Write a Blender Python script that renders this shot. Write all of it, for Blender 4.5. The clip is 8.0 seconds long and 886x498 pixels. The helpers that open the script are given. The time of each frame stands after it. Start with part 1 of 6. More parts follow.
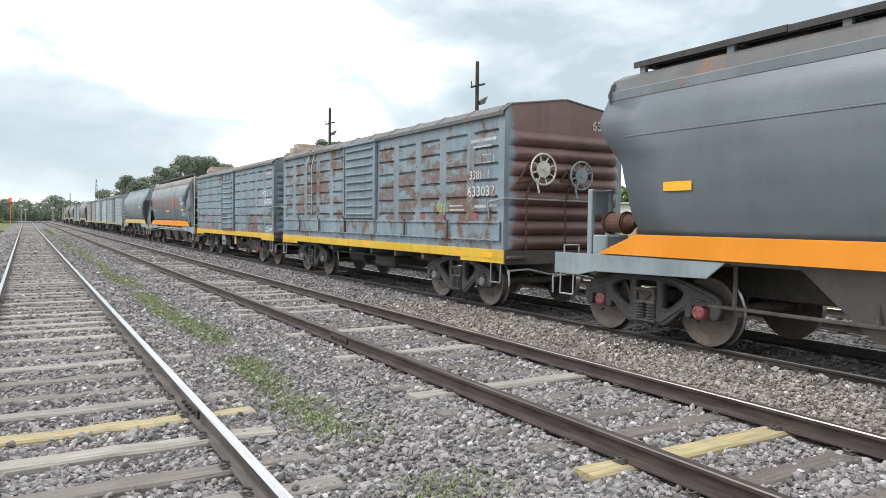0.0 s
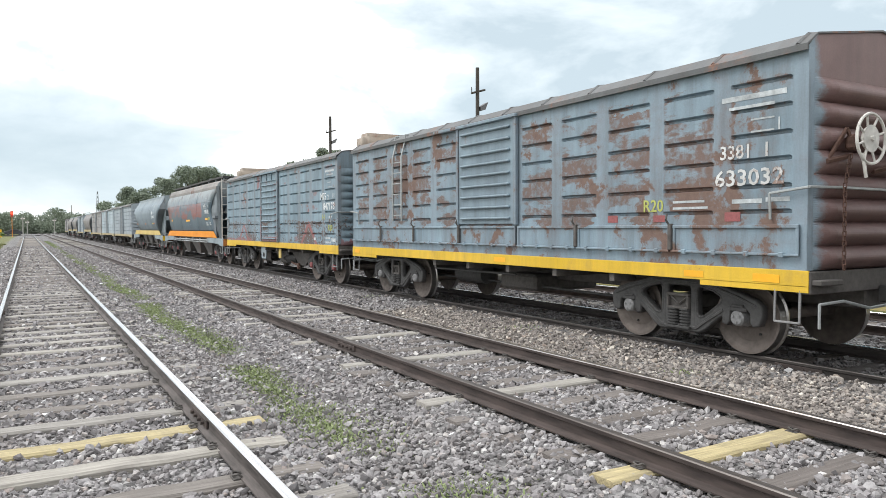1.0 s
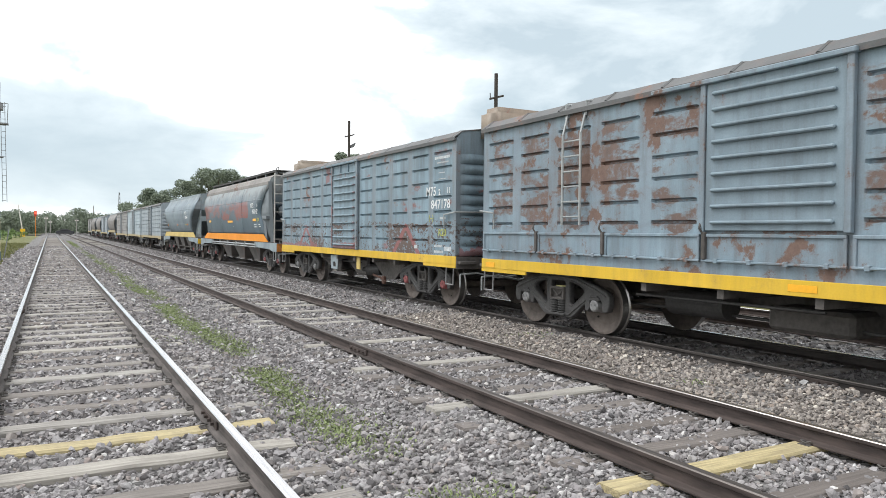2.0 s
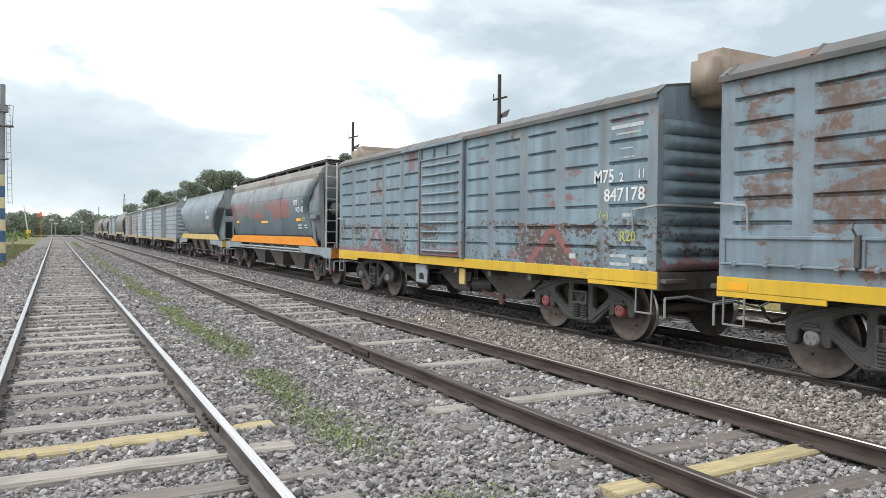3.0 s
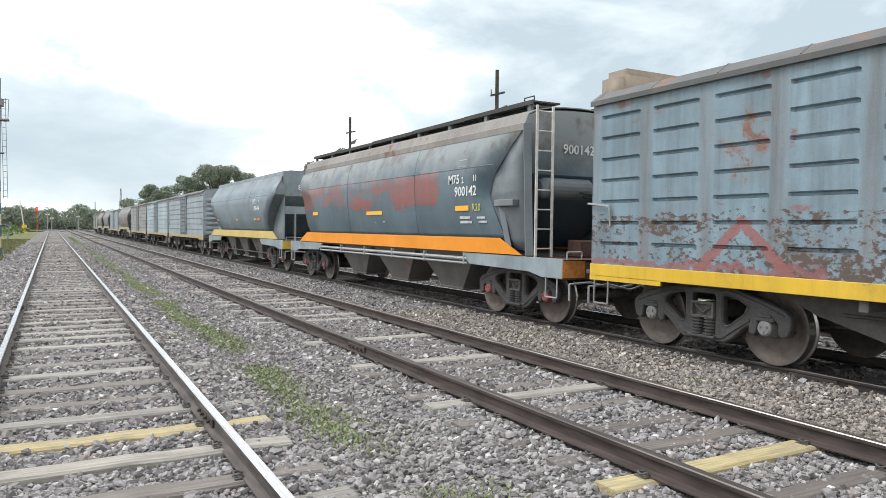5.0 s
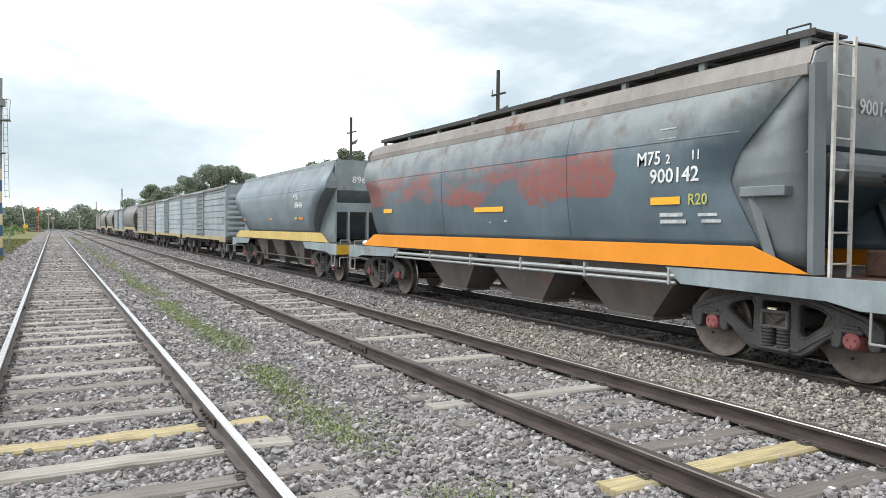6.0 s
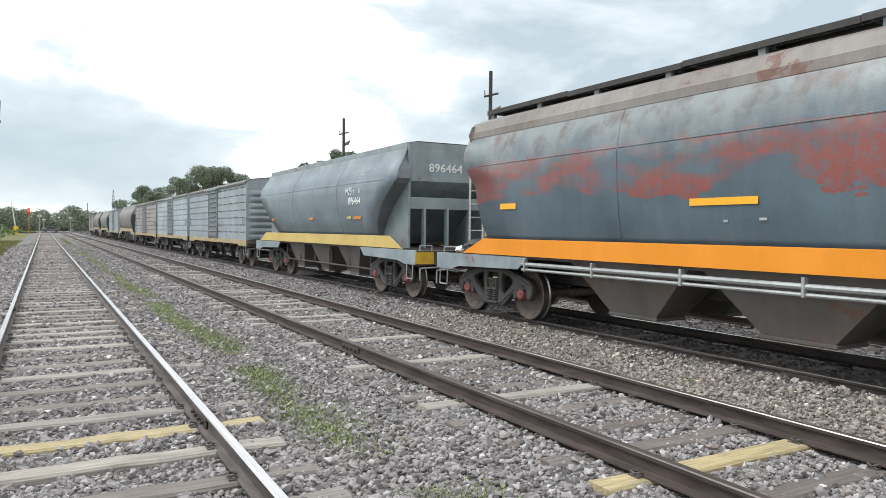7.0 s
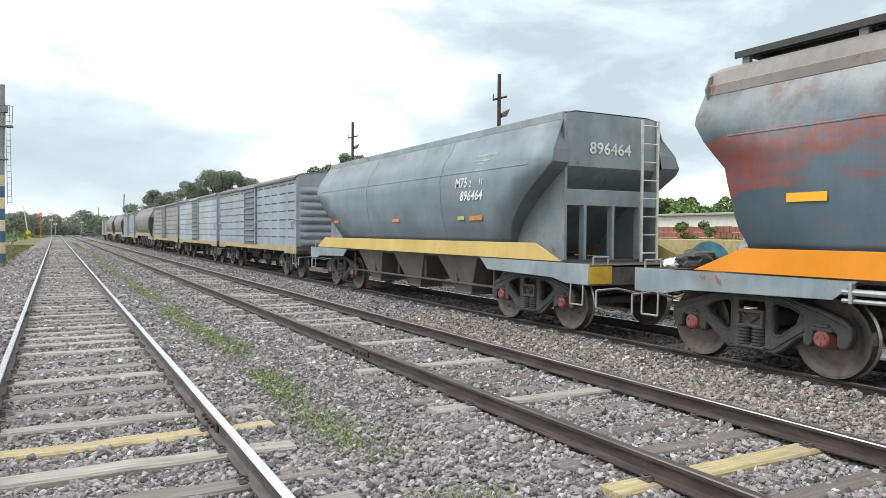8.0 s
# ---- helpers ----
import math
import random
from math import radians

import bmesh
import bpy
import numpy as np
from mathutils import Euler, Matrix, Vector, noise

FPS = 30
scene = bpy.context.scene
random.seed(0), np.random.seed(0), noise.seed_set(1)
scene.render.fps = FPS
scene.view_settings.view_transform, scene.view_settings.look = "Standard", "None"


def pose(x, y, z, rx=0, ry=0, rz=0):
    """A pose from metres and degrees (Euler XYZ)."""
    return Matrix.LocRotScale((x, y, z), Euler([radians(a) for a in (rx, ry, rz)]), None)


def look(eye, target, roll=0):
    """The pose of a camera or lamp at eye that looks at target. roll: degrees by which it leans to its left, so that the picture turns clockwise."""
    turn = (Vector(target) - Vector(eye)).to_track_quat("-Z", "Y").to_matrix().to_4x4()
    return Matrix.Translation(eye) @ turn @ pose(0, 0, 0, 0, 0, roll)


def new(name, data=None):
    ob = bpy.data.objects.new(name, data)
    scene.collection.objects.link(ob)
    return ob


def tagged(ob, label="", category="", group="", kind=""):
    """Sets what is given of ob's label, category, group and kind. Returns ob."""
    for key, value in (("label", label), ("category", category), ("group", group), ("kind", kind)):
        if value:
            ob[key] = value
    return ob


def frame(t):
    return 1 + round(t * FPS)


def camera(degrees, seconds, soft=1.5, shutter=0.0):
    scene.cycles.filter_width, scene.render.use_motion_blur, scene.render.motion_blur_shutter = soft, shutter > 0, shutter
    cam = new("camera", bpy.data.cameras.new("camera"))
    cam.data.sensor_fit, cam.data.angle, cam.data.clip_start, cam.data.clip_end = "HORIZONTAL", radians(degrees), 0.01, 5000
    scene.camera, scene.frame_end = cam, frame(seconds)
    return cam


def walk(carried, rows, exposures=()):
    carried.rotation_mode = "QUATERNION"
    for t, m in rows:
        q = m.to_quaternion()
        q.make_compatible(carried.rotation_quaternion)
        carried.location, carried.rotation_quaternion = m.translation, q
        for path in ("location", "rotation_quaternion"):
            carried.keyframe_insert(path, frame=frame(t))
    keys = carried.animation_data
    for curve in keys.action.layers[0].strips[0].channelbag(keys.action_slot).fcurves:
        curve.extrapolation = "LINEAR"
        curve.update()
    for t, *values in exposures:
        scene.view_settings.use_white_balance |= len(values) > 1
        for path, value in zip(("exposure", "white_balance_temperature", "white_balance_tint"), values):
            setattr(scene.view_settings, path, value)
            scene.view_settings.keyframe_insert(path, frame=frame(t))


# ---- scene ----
cam = camera(63.48, 8.0, soft=0.7)
PATH = [
    (0.0, pose(-0.055, -0.048, 1.574, 87.730, 0, -30.267) @ pose(0, 0, 0, 0, 0, 0.642)),
    (0.5, pose(-0.085, 0.013, 1.566, 88.493, 0, -29.797) @ pose(0, 0, 0, 0, 0, 0.457)),
    (1.0, pose(-0.082, 0.053, 1.550, 88.277, 0, -30.160) @ pose(0, 0, 0, 0, 0, -0.184)),
    (2.5, pose(-0.015, 0.004, 1.560, 88.808, 0, -28.265) @ pose(0, 0, 0, 0, 0, 0.840)),
    (3.0, pose(-0.005, -0.002, 1.567, 88.748, 0, -28.434) @ pose(0, 0, 0, 0, 0, 0.517)),
    (3.5, pose(0.008, 0.021, 1.560, 88.009, 0, -28.662) @ pose(0, 0, 0, 0, 0, 0.500)),
    (4.0, pose(0.009, 0.020, 1.561, 88.369, 0, -28.903) @ pose(0, 0, 0, 0, 0, 0.657)),
    (4.5, pose(0.012, 0.026, 1.560, 88.406, 0, -28.774) @ pose(0, 0, 0, 0, 0, 0.647)),
    (6.0, pose(-0.001, 0.018, 1.567, 88.414, 0, -28.605) @ pose(0, 0, 0, 0, 0, 0.704)),
    (6.5, pose(0.010, 0.019, 1.559, 88.584, 0, -29.062) @ pose(0, 0, 0, 0, 0, 0.744)),
    (7.0, pose(0.005, 0.018, 1.557, 88.501, 0, -29.163) @ pose(0, 0, 0, 0, 0, 0.612)),
    (7.5, pose(0.000, 0.019, 1.562, 88.647, 0, -28.670) @ pose(0, 0, 0, 0, 0, 0.698)),
    (8.0, pose(-0.002, 0.011, 1.562, 88.747, 0, -28.445) @ pose(0, 0, 0, 0, 0, 0.456)),
]
walk(cam, PATH, [(0.0, 0.60), (0.5, 0.50), (1.0, 0.72), (2.5, 0.59), (3.0, 0.56), (3.5, 0.55), (4.0, 0.49), (4.5, 0.56), (6.0, 0.70), (6.5, 0.55), (7.0, 0.57), (7.5, 0.61), (8.0, 0.63)])

# metres that the train has run at each time
RUN = [(0.0, 0.0), (0.5, 2.765), (1.0, 5.502), (2.5, 13.785), (3.0, 16.507), (3.5, 19.405), (4.0, 22.153), (4.5, 24.896),
       (6.0, 32.906), (6.5, 35.686), (7.0, 38.366), (7.5, 41.138), (8.0, 43.894)]

# ---- sky and sun: bright overcast ----
SUN_UP, SUN_TURN = 55.0, -60.0
world = bpy.data.worlds.new("overcast_sky")
scene.world = world
world.use_nodes = True
wt = world.node_tree
wt.nodes.clear()


def wnode(kind, **values):
    n = wt.nodes.new(kind)
    for key, value in values.items():
        n.inputs[key].default_value = value
    return n


sky = wnode("ShaderNodeTexSky")
sky.sky_type, sky.sun_disc = "NISHITA", False
sky.sun_elevation, sky.sun_rotation = radians(SUN_UP), radians(SUN_TURN)
coord = wnode("ShaderNodeTexCoord")
stretch = wnode("ShaderNodeMapping", Scale=(1.0, 1.0, 2.3), Location=(0.35, 0.1, 0.0))
wt.links.new(coord.outputs["Generated"], stretch.inputs["Vector"])
billow = wnode("ShaderNodeTexNoise", Scale=4.6, Detail=9.0, Roughness=0.56, Distortion=0.3)
wt.links.new(stretch.outputs["Vector"], billow.inputs["Vector"])


def wmath(how, a, b=0.0, c=0.0):
    n = wt.nodes.new("ShaderNodeMath")
    n.operation = how
    for sock, val in zip(n.inputs, (a, b, c)):
        if isinstance(val, (int, float)):
            sock.default_value = val
        else:
            wt.links.new(val, sock)
    return n.outputs[0]


def bank(azimuth, height, wide, tall):
    """1 in the middle of a cloud bank at that bearing and height (degrees), falling to 0 at its rim."""
    parts = wt.nodes.new("ShaderNodeSeparateXYZ")
    wt.links.new(coord.outputs["Generated"], parts.inputs[0])
    turn = wmath("SUBTRACT", wmath("ARCTAN2", parts.outputs[0], parts.outputs[1]), radians(azimuth))
    rise = wmath("SUBTRACT", wmath("ARCSINE", parts.outputs[2]), radians(height))
    far = wmath("ADD", wmath("POWER", wmath("ABSOLUTE", wmath("DIVIDE", turn, radians(wide))), 2.0), wmath("POWER", wmath("ABSOLUTE", wmath("DIVIDE", rise, radians(tall))), 2.0))
    return wmath("MAXIMUM", wmath("SUBTRACT", 1.0, far), 0.0)


low_bank = bank(-2, 5.6, 18, 5.4)
banks = wmath("MAXIMUM", wmath("MAXIMUM", low_bank, wmath("MULTIPLY", bank(47, 16.0, 23, 13.0), 1.05)), wmath("MULTIPLY", bank(40, 8.5, 18, 6.0), 0.8))
rough = wmath("MULTIPLY_ADD", low_bank, -2.2, 3.2)
depth = wmath("MULTIPLY_ADD", wmath("SUBTRACT", billow.outputs["Fac"], 0.5), rough, banks)
cloud = wnode("ShaderNodeValToRGB")
cloud.color_ramp.elements[0].position, cloud.color_ramp.elements[0].color = 0.12, (0.985, 1.0, 1.015, 1)
cloud.color_ramp.elements[1].position, cloud.color_ramp.elements[1].color = 0.95, (0.415, 0.495, 0.545, 1)
e = cloud.color_ramp.elements.new(0.42)
e.color = (0.605, 0.675, 0.71, 1)
wt.links.new(depth, cloud.inputs["Fac"])
blue = wnode("ShaderNodeBackground", Strength=0.07)
white = wnode("ShaderNodeBackground", Strength=1.0)
both = wnode("ShaderNodeMixShader", Fac=0.93)
wout = wnode("ShaderNodeOutputWorld")
wt.links.new(sky.outputs["Color"], blue.inputs["Color"])
wt.links.new(cloud.outputs["Color"], white.inputs["Color"])
wt.links.new(blue.outputs[0], both.inputs[1])
wt.links.new(white.outputs[0], both.inputs[2])
wt.links.new(both.outputs[0], wout.inputs["Surface"])

sun = new("sun", bpy.data.lights.new("sun", "SUN"))
sun.data.energy, sun.data.angle, sun.data.color = 1.5, radians(30), (1.0, 0.99, 0.98)
sun.matrix_basis = look((60 * math.sin(radians(SUN_TURN)), 60 * math.cos(radians(SUN_TURN)), 60 * math.tan(radians(SUN_UP))), (0, 0, 0))


# ---- materials ----
class Nodes:
    def __init__(self, name):
        self.m = bpy.data.materials.new(name)
        self.m.use_nodes = True
        self.t = self.m.node_tree
        self.b = self.t.nodes["Principled BSDF"]

    def n(self, kind, **values):
        node = self.t.nodes.new(kind)
        for key, value in values.items():
            node.inputs[key].default_value = value
        return node

    def l(self, a, b):
        self.t.links.new(a, b)

    def space(self, scale=(1, 1, 1), shuffle=False, move=(0, 0, 0)):
        c = self.n("ShaderNodeTexCoord")
        mp = self.n("ShaderNodeMapping", Scale=scale, Location=move)
        out = c.outputs["Object"]
        if shuffle:
            info = self.n("ShaderNodeObjectInfo")
            add = self.n("ShaderNodeVectorMath")
            mul = self.n("ShaderNodeMath")
            mul.operation = "MULTIPLY"
            mul.inputs[1].default_value = 61.0
            self.l(info.outputs["Random"], mul.inputs[0])
            self.l(out, add.inputs[0])
            self.l(mul.outputs[0], add.inputs[1])
            out = add.outputs[0]
        self.l(out, mp.inputs["Vector"])
        return mp.outputs["Vector"]

    def noise(self, space, scale, detail=6.0, rough=0.6, twist=0.0):
        k = self.n("ShaderNodeTexNoise", Scale=scale, Detail=detail, Roughness=rough, Distortion=twist)
        self.l(space, k.inputs["Vector"])
        return k.outputs["Fac"]

    def ramp(self, fac, *stops):
        r = self.n("ShaderNodeValToRGB")
        e = r.color_ramp.elements
        while len(e) < len(stops):
            e.new(0.5)
        for k, (p, c) in enumerate(stops):
            e[k].position = p
            e[k].color = (c, c, c, 1) if isinstance(c, (int, float)) else (*c, 1)
        self.l(fac, r.inputs["Fac"])
        return r.outputs["Color"]

    def mix(self, fac, a, b, how="MIX"):
        x = self.n("ShaderNodeMix")
        x.data_type, x.blend_type = "RGBA", how
        for sock, val in ((x.inputs[0], fac), (x.inputs[6], a), (x.inputs[7], b)):
            if isinstance(val, (int, float)):
                sock.default_value = val
            elif isinstance(val, tuple):
                sock.default_value = (*val, 1)
            else:
                self.l(val, sock)
        return x.outputs[2]

    def math(self, how, a, b=0.0):
        x = self.n("ShaderNodeMath")
        x.operation = how
        for sock, val in ((x.inputs[0], a), (x.inputs[1], b)):
            if isinstance(val, (int, float)):
                sock.default_value = val
            else:
                self.l(val, sock)
        return x.outputs[0]

    def axis(self, space):
        s = self.n("ShaderNodeSeparateXYZ")
        self.l(space, s.inputs[0])
        return s.outputs

    def done(self, colour, rough=0.6, metal=0.0, bump=None, depth=0.004, strength=0.6):
        for name, val in (("Base Color", colour), ("Roughness", rough), ("Metallic", metal)):
            if isinstance(val, tuple):
                self.b.inputs[name].default_value = (*val, 1)
            elif isinstance(val, (int, float)):
                self.b.inputs[name].default_value = val
            else:
                self.l(val, self.b.inputs[name])
        if bump is not None:
            k = self.n("ShaderNodeBump", Strength=strength, Distance=depth)
            self.l(bump, k.inputs["Height"])
            self.l(k.outputs["Normal"], self.b.inputs["Normal"])
        return self.m


RUST = (0.145, 0.083, 0.062)
DARK_RUST = (0.075, 0.042, 0.032)


def painted(name, base, rust=0.3, fade=0.18, grime=0.35, rough=0.55, rust_colour=RUST, scale=1.0, seed=0.0, shuffle=False, patch=None, patch_zone=None, patch_level=0.52, patch_grain=1.5, patch_soft=0.03, crown=None, peel=None, strokes=(), bay=None, zones=(), wrap=None):
    """Old paint on steel: faded in clouds, streaked by rain, flaked to rust; patch: a second paint in blotches, within y0, y1, z0, z1."""
    k = Nodes(name)
    sp = k.space((1, 1, 1), shuffle, (seed, seed * 1.7, seed * 0.6))
    streak = k.space((5, 5, 0.45), shuffle, (seed, 0, seed))
    big = k.noise(sp, 0.9 * scale, 4.0)
    colour = k.mix(k.ramp(big, (0.3, 0.0), (0.7, 1.0)), tuple(c * (1 - fade) for c in base), tuple(min(1, c * (1 + fade) + 0.02) for c in base))
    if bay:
        # dust, faded primer and painted-in shading along the upright stiffeners between the bays
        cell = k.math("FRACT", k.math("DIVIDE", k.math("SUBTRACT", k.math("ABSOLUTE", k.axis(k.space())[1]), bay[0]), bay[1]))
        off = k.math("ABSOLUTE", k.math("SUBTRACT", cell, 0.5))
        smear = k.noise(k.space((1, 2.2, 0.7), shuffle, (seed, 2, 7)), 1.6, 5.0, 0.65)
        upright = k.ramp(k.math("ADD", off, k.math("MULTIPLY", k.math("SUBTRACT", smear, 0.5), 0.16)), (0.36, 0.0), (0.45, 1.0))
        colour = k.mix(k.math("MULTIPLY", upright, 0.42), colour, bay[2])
    if patch:
        pn = k.noise(k.space((1, 0.55, 1.5), shuffle, (seed + 3, 0, seed)), patch_grain * scale, 6.0, 0.62)
        fac = k.math("MULTIPLY", k.ramp(pn, (patch_level - patch_soft, 0.0), (patch_level + patch_soft, 1.0)), k.ramp(k.noise(sp, 9.0 * scale, 5.0, 0.7), (0.36, 0.35), (0.52, 1.0)))
        if patch_zone:
            ax = k.axis(k.space())
            for sock, lo, hi in ((ax[1], patch_zone[0], patch_zone[1]), (ax[2], patch_zone[2], patch_zone[3])):
                edge = k.math("ADD", sock, k.math("MULTIPLY", k.math("SUBTRACT", pn, 0.5), 1.1))
                fac = k.math("MULTIPLY", fac, k.math("MULTIPLY", k.math("GREATER_THAN", edge, lo), k.math("LESS_THAN", edge, hi)))
        if bay:
            fac = k.math("MULTIPLY", fac, k.ramp(k.math("ADD", off, k.math("MULTIPLY", k.math("SUBTRACT", pn, 0.5), 0.12)), (0.37, 1.0), (0.40, 0.12)))
        colour = k.mix(fac, colour, patch)
    st = k.noise(streak, 1.0, 5.0, 0.65)
    colour = k.mix(k.math("MULTIPLY", k.ramp(st, (0.42, 0.0), (0.72, 1.0)), grime), colour, (0.07, 0.062, 0.055))
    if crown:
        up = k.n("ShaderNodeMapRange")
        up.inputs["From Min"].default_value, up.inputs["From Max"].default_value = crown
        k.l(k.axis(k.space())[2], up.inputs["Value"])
        crown_noise = k.noise(k.space((1.2, 0.9, 0.7), shuffle, (seed, 4, 0)), 1.3, 7.0, 0.68)
        fac = k.ramp(k.math("ADD", k.math("MULTIPLY", up.outputs[0], 0.55), k.math("MULTIPLY", crown_noise, 0.75)), (0.55, 0.0), (0.85, 1.0))
        # towards the top: rust stains, and pale grey that paints in sky light
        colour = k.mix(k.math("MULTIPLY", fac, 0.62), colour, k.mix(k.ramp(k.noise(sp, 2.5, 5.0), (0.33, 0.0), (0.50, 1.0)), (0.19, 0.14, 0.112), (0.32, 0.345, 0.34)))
    fleck = k.noise(sp, 3.1 * scale, 9.0, 0.68, 0.2)
    area = k.noise(k.space((1, 0.8, 0.8), shuffle, (seed + 11, seed, 5)), 0.75 * scale, 3.0)
    level = k.math("ADD", k.math("MULTIPLY", fleck, 0.5), k.math("MULTIPLY", area, 0.5))
    cut = 0.66 - 0.24 * rust
    mask = k.ramp(level, (cut, 0.0), (cut + 0.03, 1.0))
    halo = k.ramp(level, (cut - 0.07, 0.0), (cut + 0.03, 1.0))
    colour = k.mix(k.math("MULTIPLY", halo, 0.55), colour, k.mix(0.5, colour, tuple(c * 1.5 for c in rust_colour)))
    if peel:
        ax = k.axis(k.space())
        chips = k.noise(k.space((1, 0.8, 1.3), shuffle, (seed, 1, 2)), 11.0, 6.0, 0.7)
        where = k.noise(k.space((1, 0.7, 1.0), shuffle, (seed, 5, 2)), 1.1, 3.0)
        lift = k.math("ADD", k.math("MULTIPLY", chips, 0.6), k.math("MULTIPLY", where, 0.4))
        band = k.math("MULTIPLY", k.math("GREATER_THAN", ax[2], peel[0]), k.math("LESS_THAN", k.math("ADD", ax[2], k.math("MULTIPLY", where, 0.6)), peel[1] + 0.3))
        fac = k.math("MULTIPLY", k.ramp(lift, (0.50, 0.0), (0.54, 1.0)), band)
        colour = k.mix(fac, colour, k.mix(where, (0.048, 0.044, 0.041), (0.135, 0.088, 0.073)))
        for yc in strokes:
            away = k.math("ABSOLUTE", k.math("SUBTRACT", ax[1], yc))
            line = k.math("ABSOLUTE", k.math("SUBTRACT", ax[2], k.math("SUBTRACT", 1.72, k.math("MULTIPLY", away, 0.95))))
            edge = k.math("ADD", line, k.math("MULTIPLY", k.math("SUBTRACT", chips, 0.5), 0.22))
            fac = k.math("MULTIPLY", k.math("LESS_THAN", edge, 0.09), k.math("LESS_THAN", away, 0.72))
            colour = k.mix(k.math("MULTIPLY", fac, 0.85), colour, (0.27, 0.10, 0.095))
    if wrap:
        # the sides' paint sprayed round the corners
        out = k.math("ADD", k.math("ABSOLUTE", k.axis(k.space())[0]), k.math("MULTIPLY", k.math("SUBTRACT", k.noise(k.space((1, 1, 1.6), shuffle, (seed, 6, 1)), 2.6, 6.0, 0.65), 0.5), 0.45))
        colour = k.mix(k.ramp(k.math("SUBTRACT", out, wrap[0]), (0.0, 0.0), (0.1, 0.9)), colour, wrap[1])
    for ya, yb, za, zb in zones:
        ax = k.axis(k.space())
        ragged = k.math("MULTIPLY", k.math("SUBTRACT", k.noise(k.space((1, 1, 0.6), shuffle, (seed, 3, 3)), 3.0, 6.0, 0.7), 0.5), 0.5)
        side, up = k.math("ADD", ax[1], ragged), k.math("ADD", ax[2], ragged)
        fac = k.math("MULTIPLY", k.math("MULTIPLY", k.math("GREATER_THAN", side, ya), k.math("LESS_THAN", side, yb)), k.math("MULTIPLY", k.math("GREATER_THAN", up, za), k.math("LESS_THAN", up, zb)))
        colour = k.mix(k.math("MULTIPLY", fac, 0.75), colour, (0.25, 0.10, 0.10))
    rustc = k.mix(k.noise(sp, 14.0, 5.0), rust_colour, tuple(c * 1.9 for c in rust_colour))
    colour = k.mix(mask, colour, rustc)
    fine = k.noise(sp, 45.0, 4.0)
    colour = k.mix(0.22, colour, k.mix(fine, (0.0, 0.0, 0.0), (1.0, 1.0, 1.0)), "SOFT_LIGHT")
    height = k.math("ADD", k.math("MULTIPLY", fine, 0.35), k.math("MULTIPLY", big, 1.0))
    height = k.math("SUBTRACT", height, k.math("MULTIPLY", mask, 0.12))
    return k.done(colour, k.mix(mask, (rough, rough, rough), (0.85, 0.85, 0.85)), 0.0, height, 0.01, 0.28)


def plain(name, base, rough=0.6, metal=0.0, grain=30.0, amount=0.25, relief=0.003, shuffle=True):
    k = Nodes(name)
    sp = k.space((1, 1, 1), shuffle)
    a, b = k.noise(sp, grain, 5.0), k.noise(sp, grain * 0.12, 4.0)
    f = k.math("ADD", k.math("MULTIPLY", a, 0.5), k.math("MULTIPLY", b, 0.5))
    colour = k.mix(k.ramp(f, (0.35, 0.0), (0.65, 1.0)), tuple(c * (1 - amount) for c in base), tuple(min(1, c * (1 + amount)) for c in base))
    return k.done(colour, rough, metal, a, relief, 0.5)


M = {}
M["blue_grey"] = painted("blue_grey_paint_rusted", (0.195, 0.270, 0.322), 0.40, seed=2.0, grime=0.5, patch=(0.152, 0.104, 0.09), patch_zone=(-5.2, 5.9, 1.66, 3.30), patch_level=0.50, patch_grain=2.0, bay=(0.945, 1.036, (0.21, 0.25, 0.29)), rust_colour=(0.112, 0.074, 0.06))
M["door_blue"] = painted("blue_grey_door_paint", (0.185, 0.25, 0.295), 0.12, seed=3.2, grime=0.4)
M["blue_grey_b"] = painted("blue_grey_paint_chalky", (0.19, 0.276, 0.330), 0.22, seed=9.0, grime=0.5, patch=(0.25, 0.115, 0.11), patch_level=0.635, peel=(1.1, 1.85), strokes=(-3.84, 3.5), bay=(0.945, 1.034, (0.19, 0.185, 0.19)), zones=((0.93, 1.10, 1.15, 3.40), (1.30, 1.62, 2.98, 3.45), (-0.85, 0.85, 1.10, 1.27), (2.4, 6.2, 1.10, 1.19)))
M["pale_grey"] = painted("pale_grey_paint", (0.27, 0.315, 0.345), 0.08, seed=4.0, grime=0.2)
M["pale_blue"] = painted("pale_blue_grey_paint", (0.33, 0.395, 0.43), 0.05, seed=14.0, grime=0.2)
M["dun_grey"] = painted("dun_grey_paint", (0.27, 0.27, 0.265), 0.28, seed=17.0, grime=0.3)
M["brown_end"] = painted("red_brown_end_paint", (0.155, 0.090, 0.083), 0.22, seed=6.0, rust_colour=(0.16, 0.10, 0.085), grime=0.3, wrap=(1.17, (0.20, 0.27, 0.315)))
M["hopper_grey"] = painted("hopper_grey_paint", (0.115, 0.140, 0.158), 0.0, seed=1.0, grime=0.12, fade=0.08, rough=0.33)
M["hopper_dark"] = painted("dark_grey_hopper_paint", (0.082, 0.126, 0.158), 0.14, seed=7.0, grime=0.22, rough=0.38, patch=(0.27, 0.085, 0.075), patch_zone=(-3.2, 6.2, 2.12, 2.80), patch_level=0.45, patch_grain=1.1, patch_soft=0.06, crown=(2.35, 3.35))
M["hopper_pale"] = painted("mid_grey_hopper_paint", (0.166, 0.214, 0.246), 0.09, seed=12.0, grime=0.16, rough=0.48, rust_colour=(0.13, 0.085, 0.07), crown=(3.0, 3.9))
M["hopper_brown"] = painted("brown_grey_hopper_paint", (0.20, 0.19, 0.18), 0.2, seed=15.0, grime=0.4)
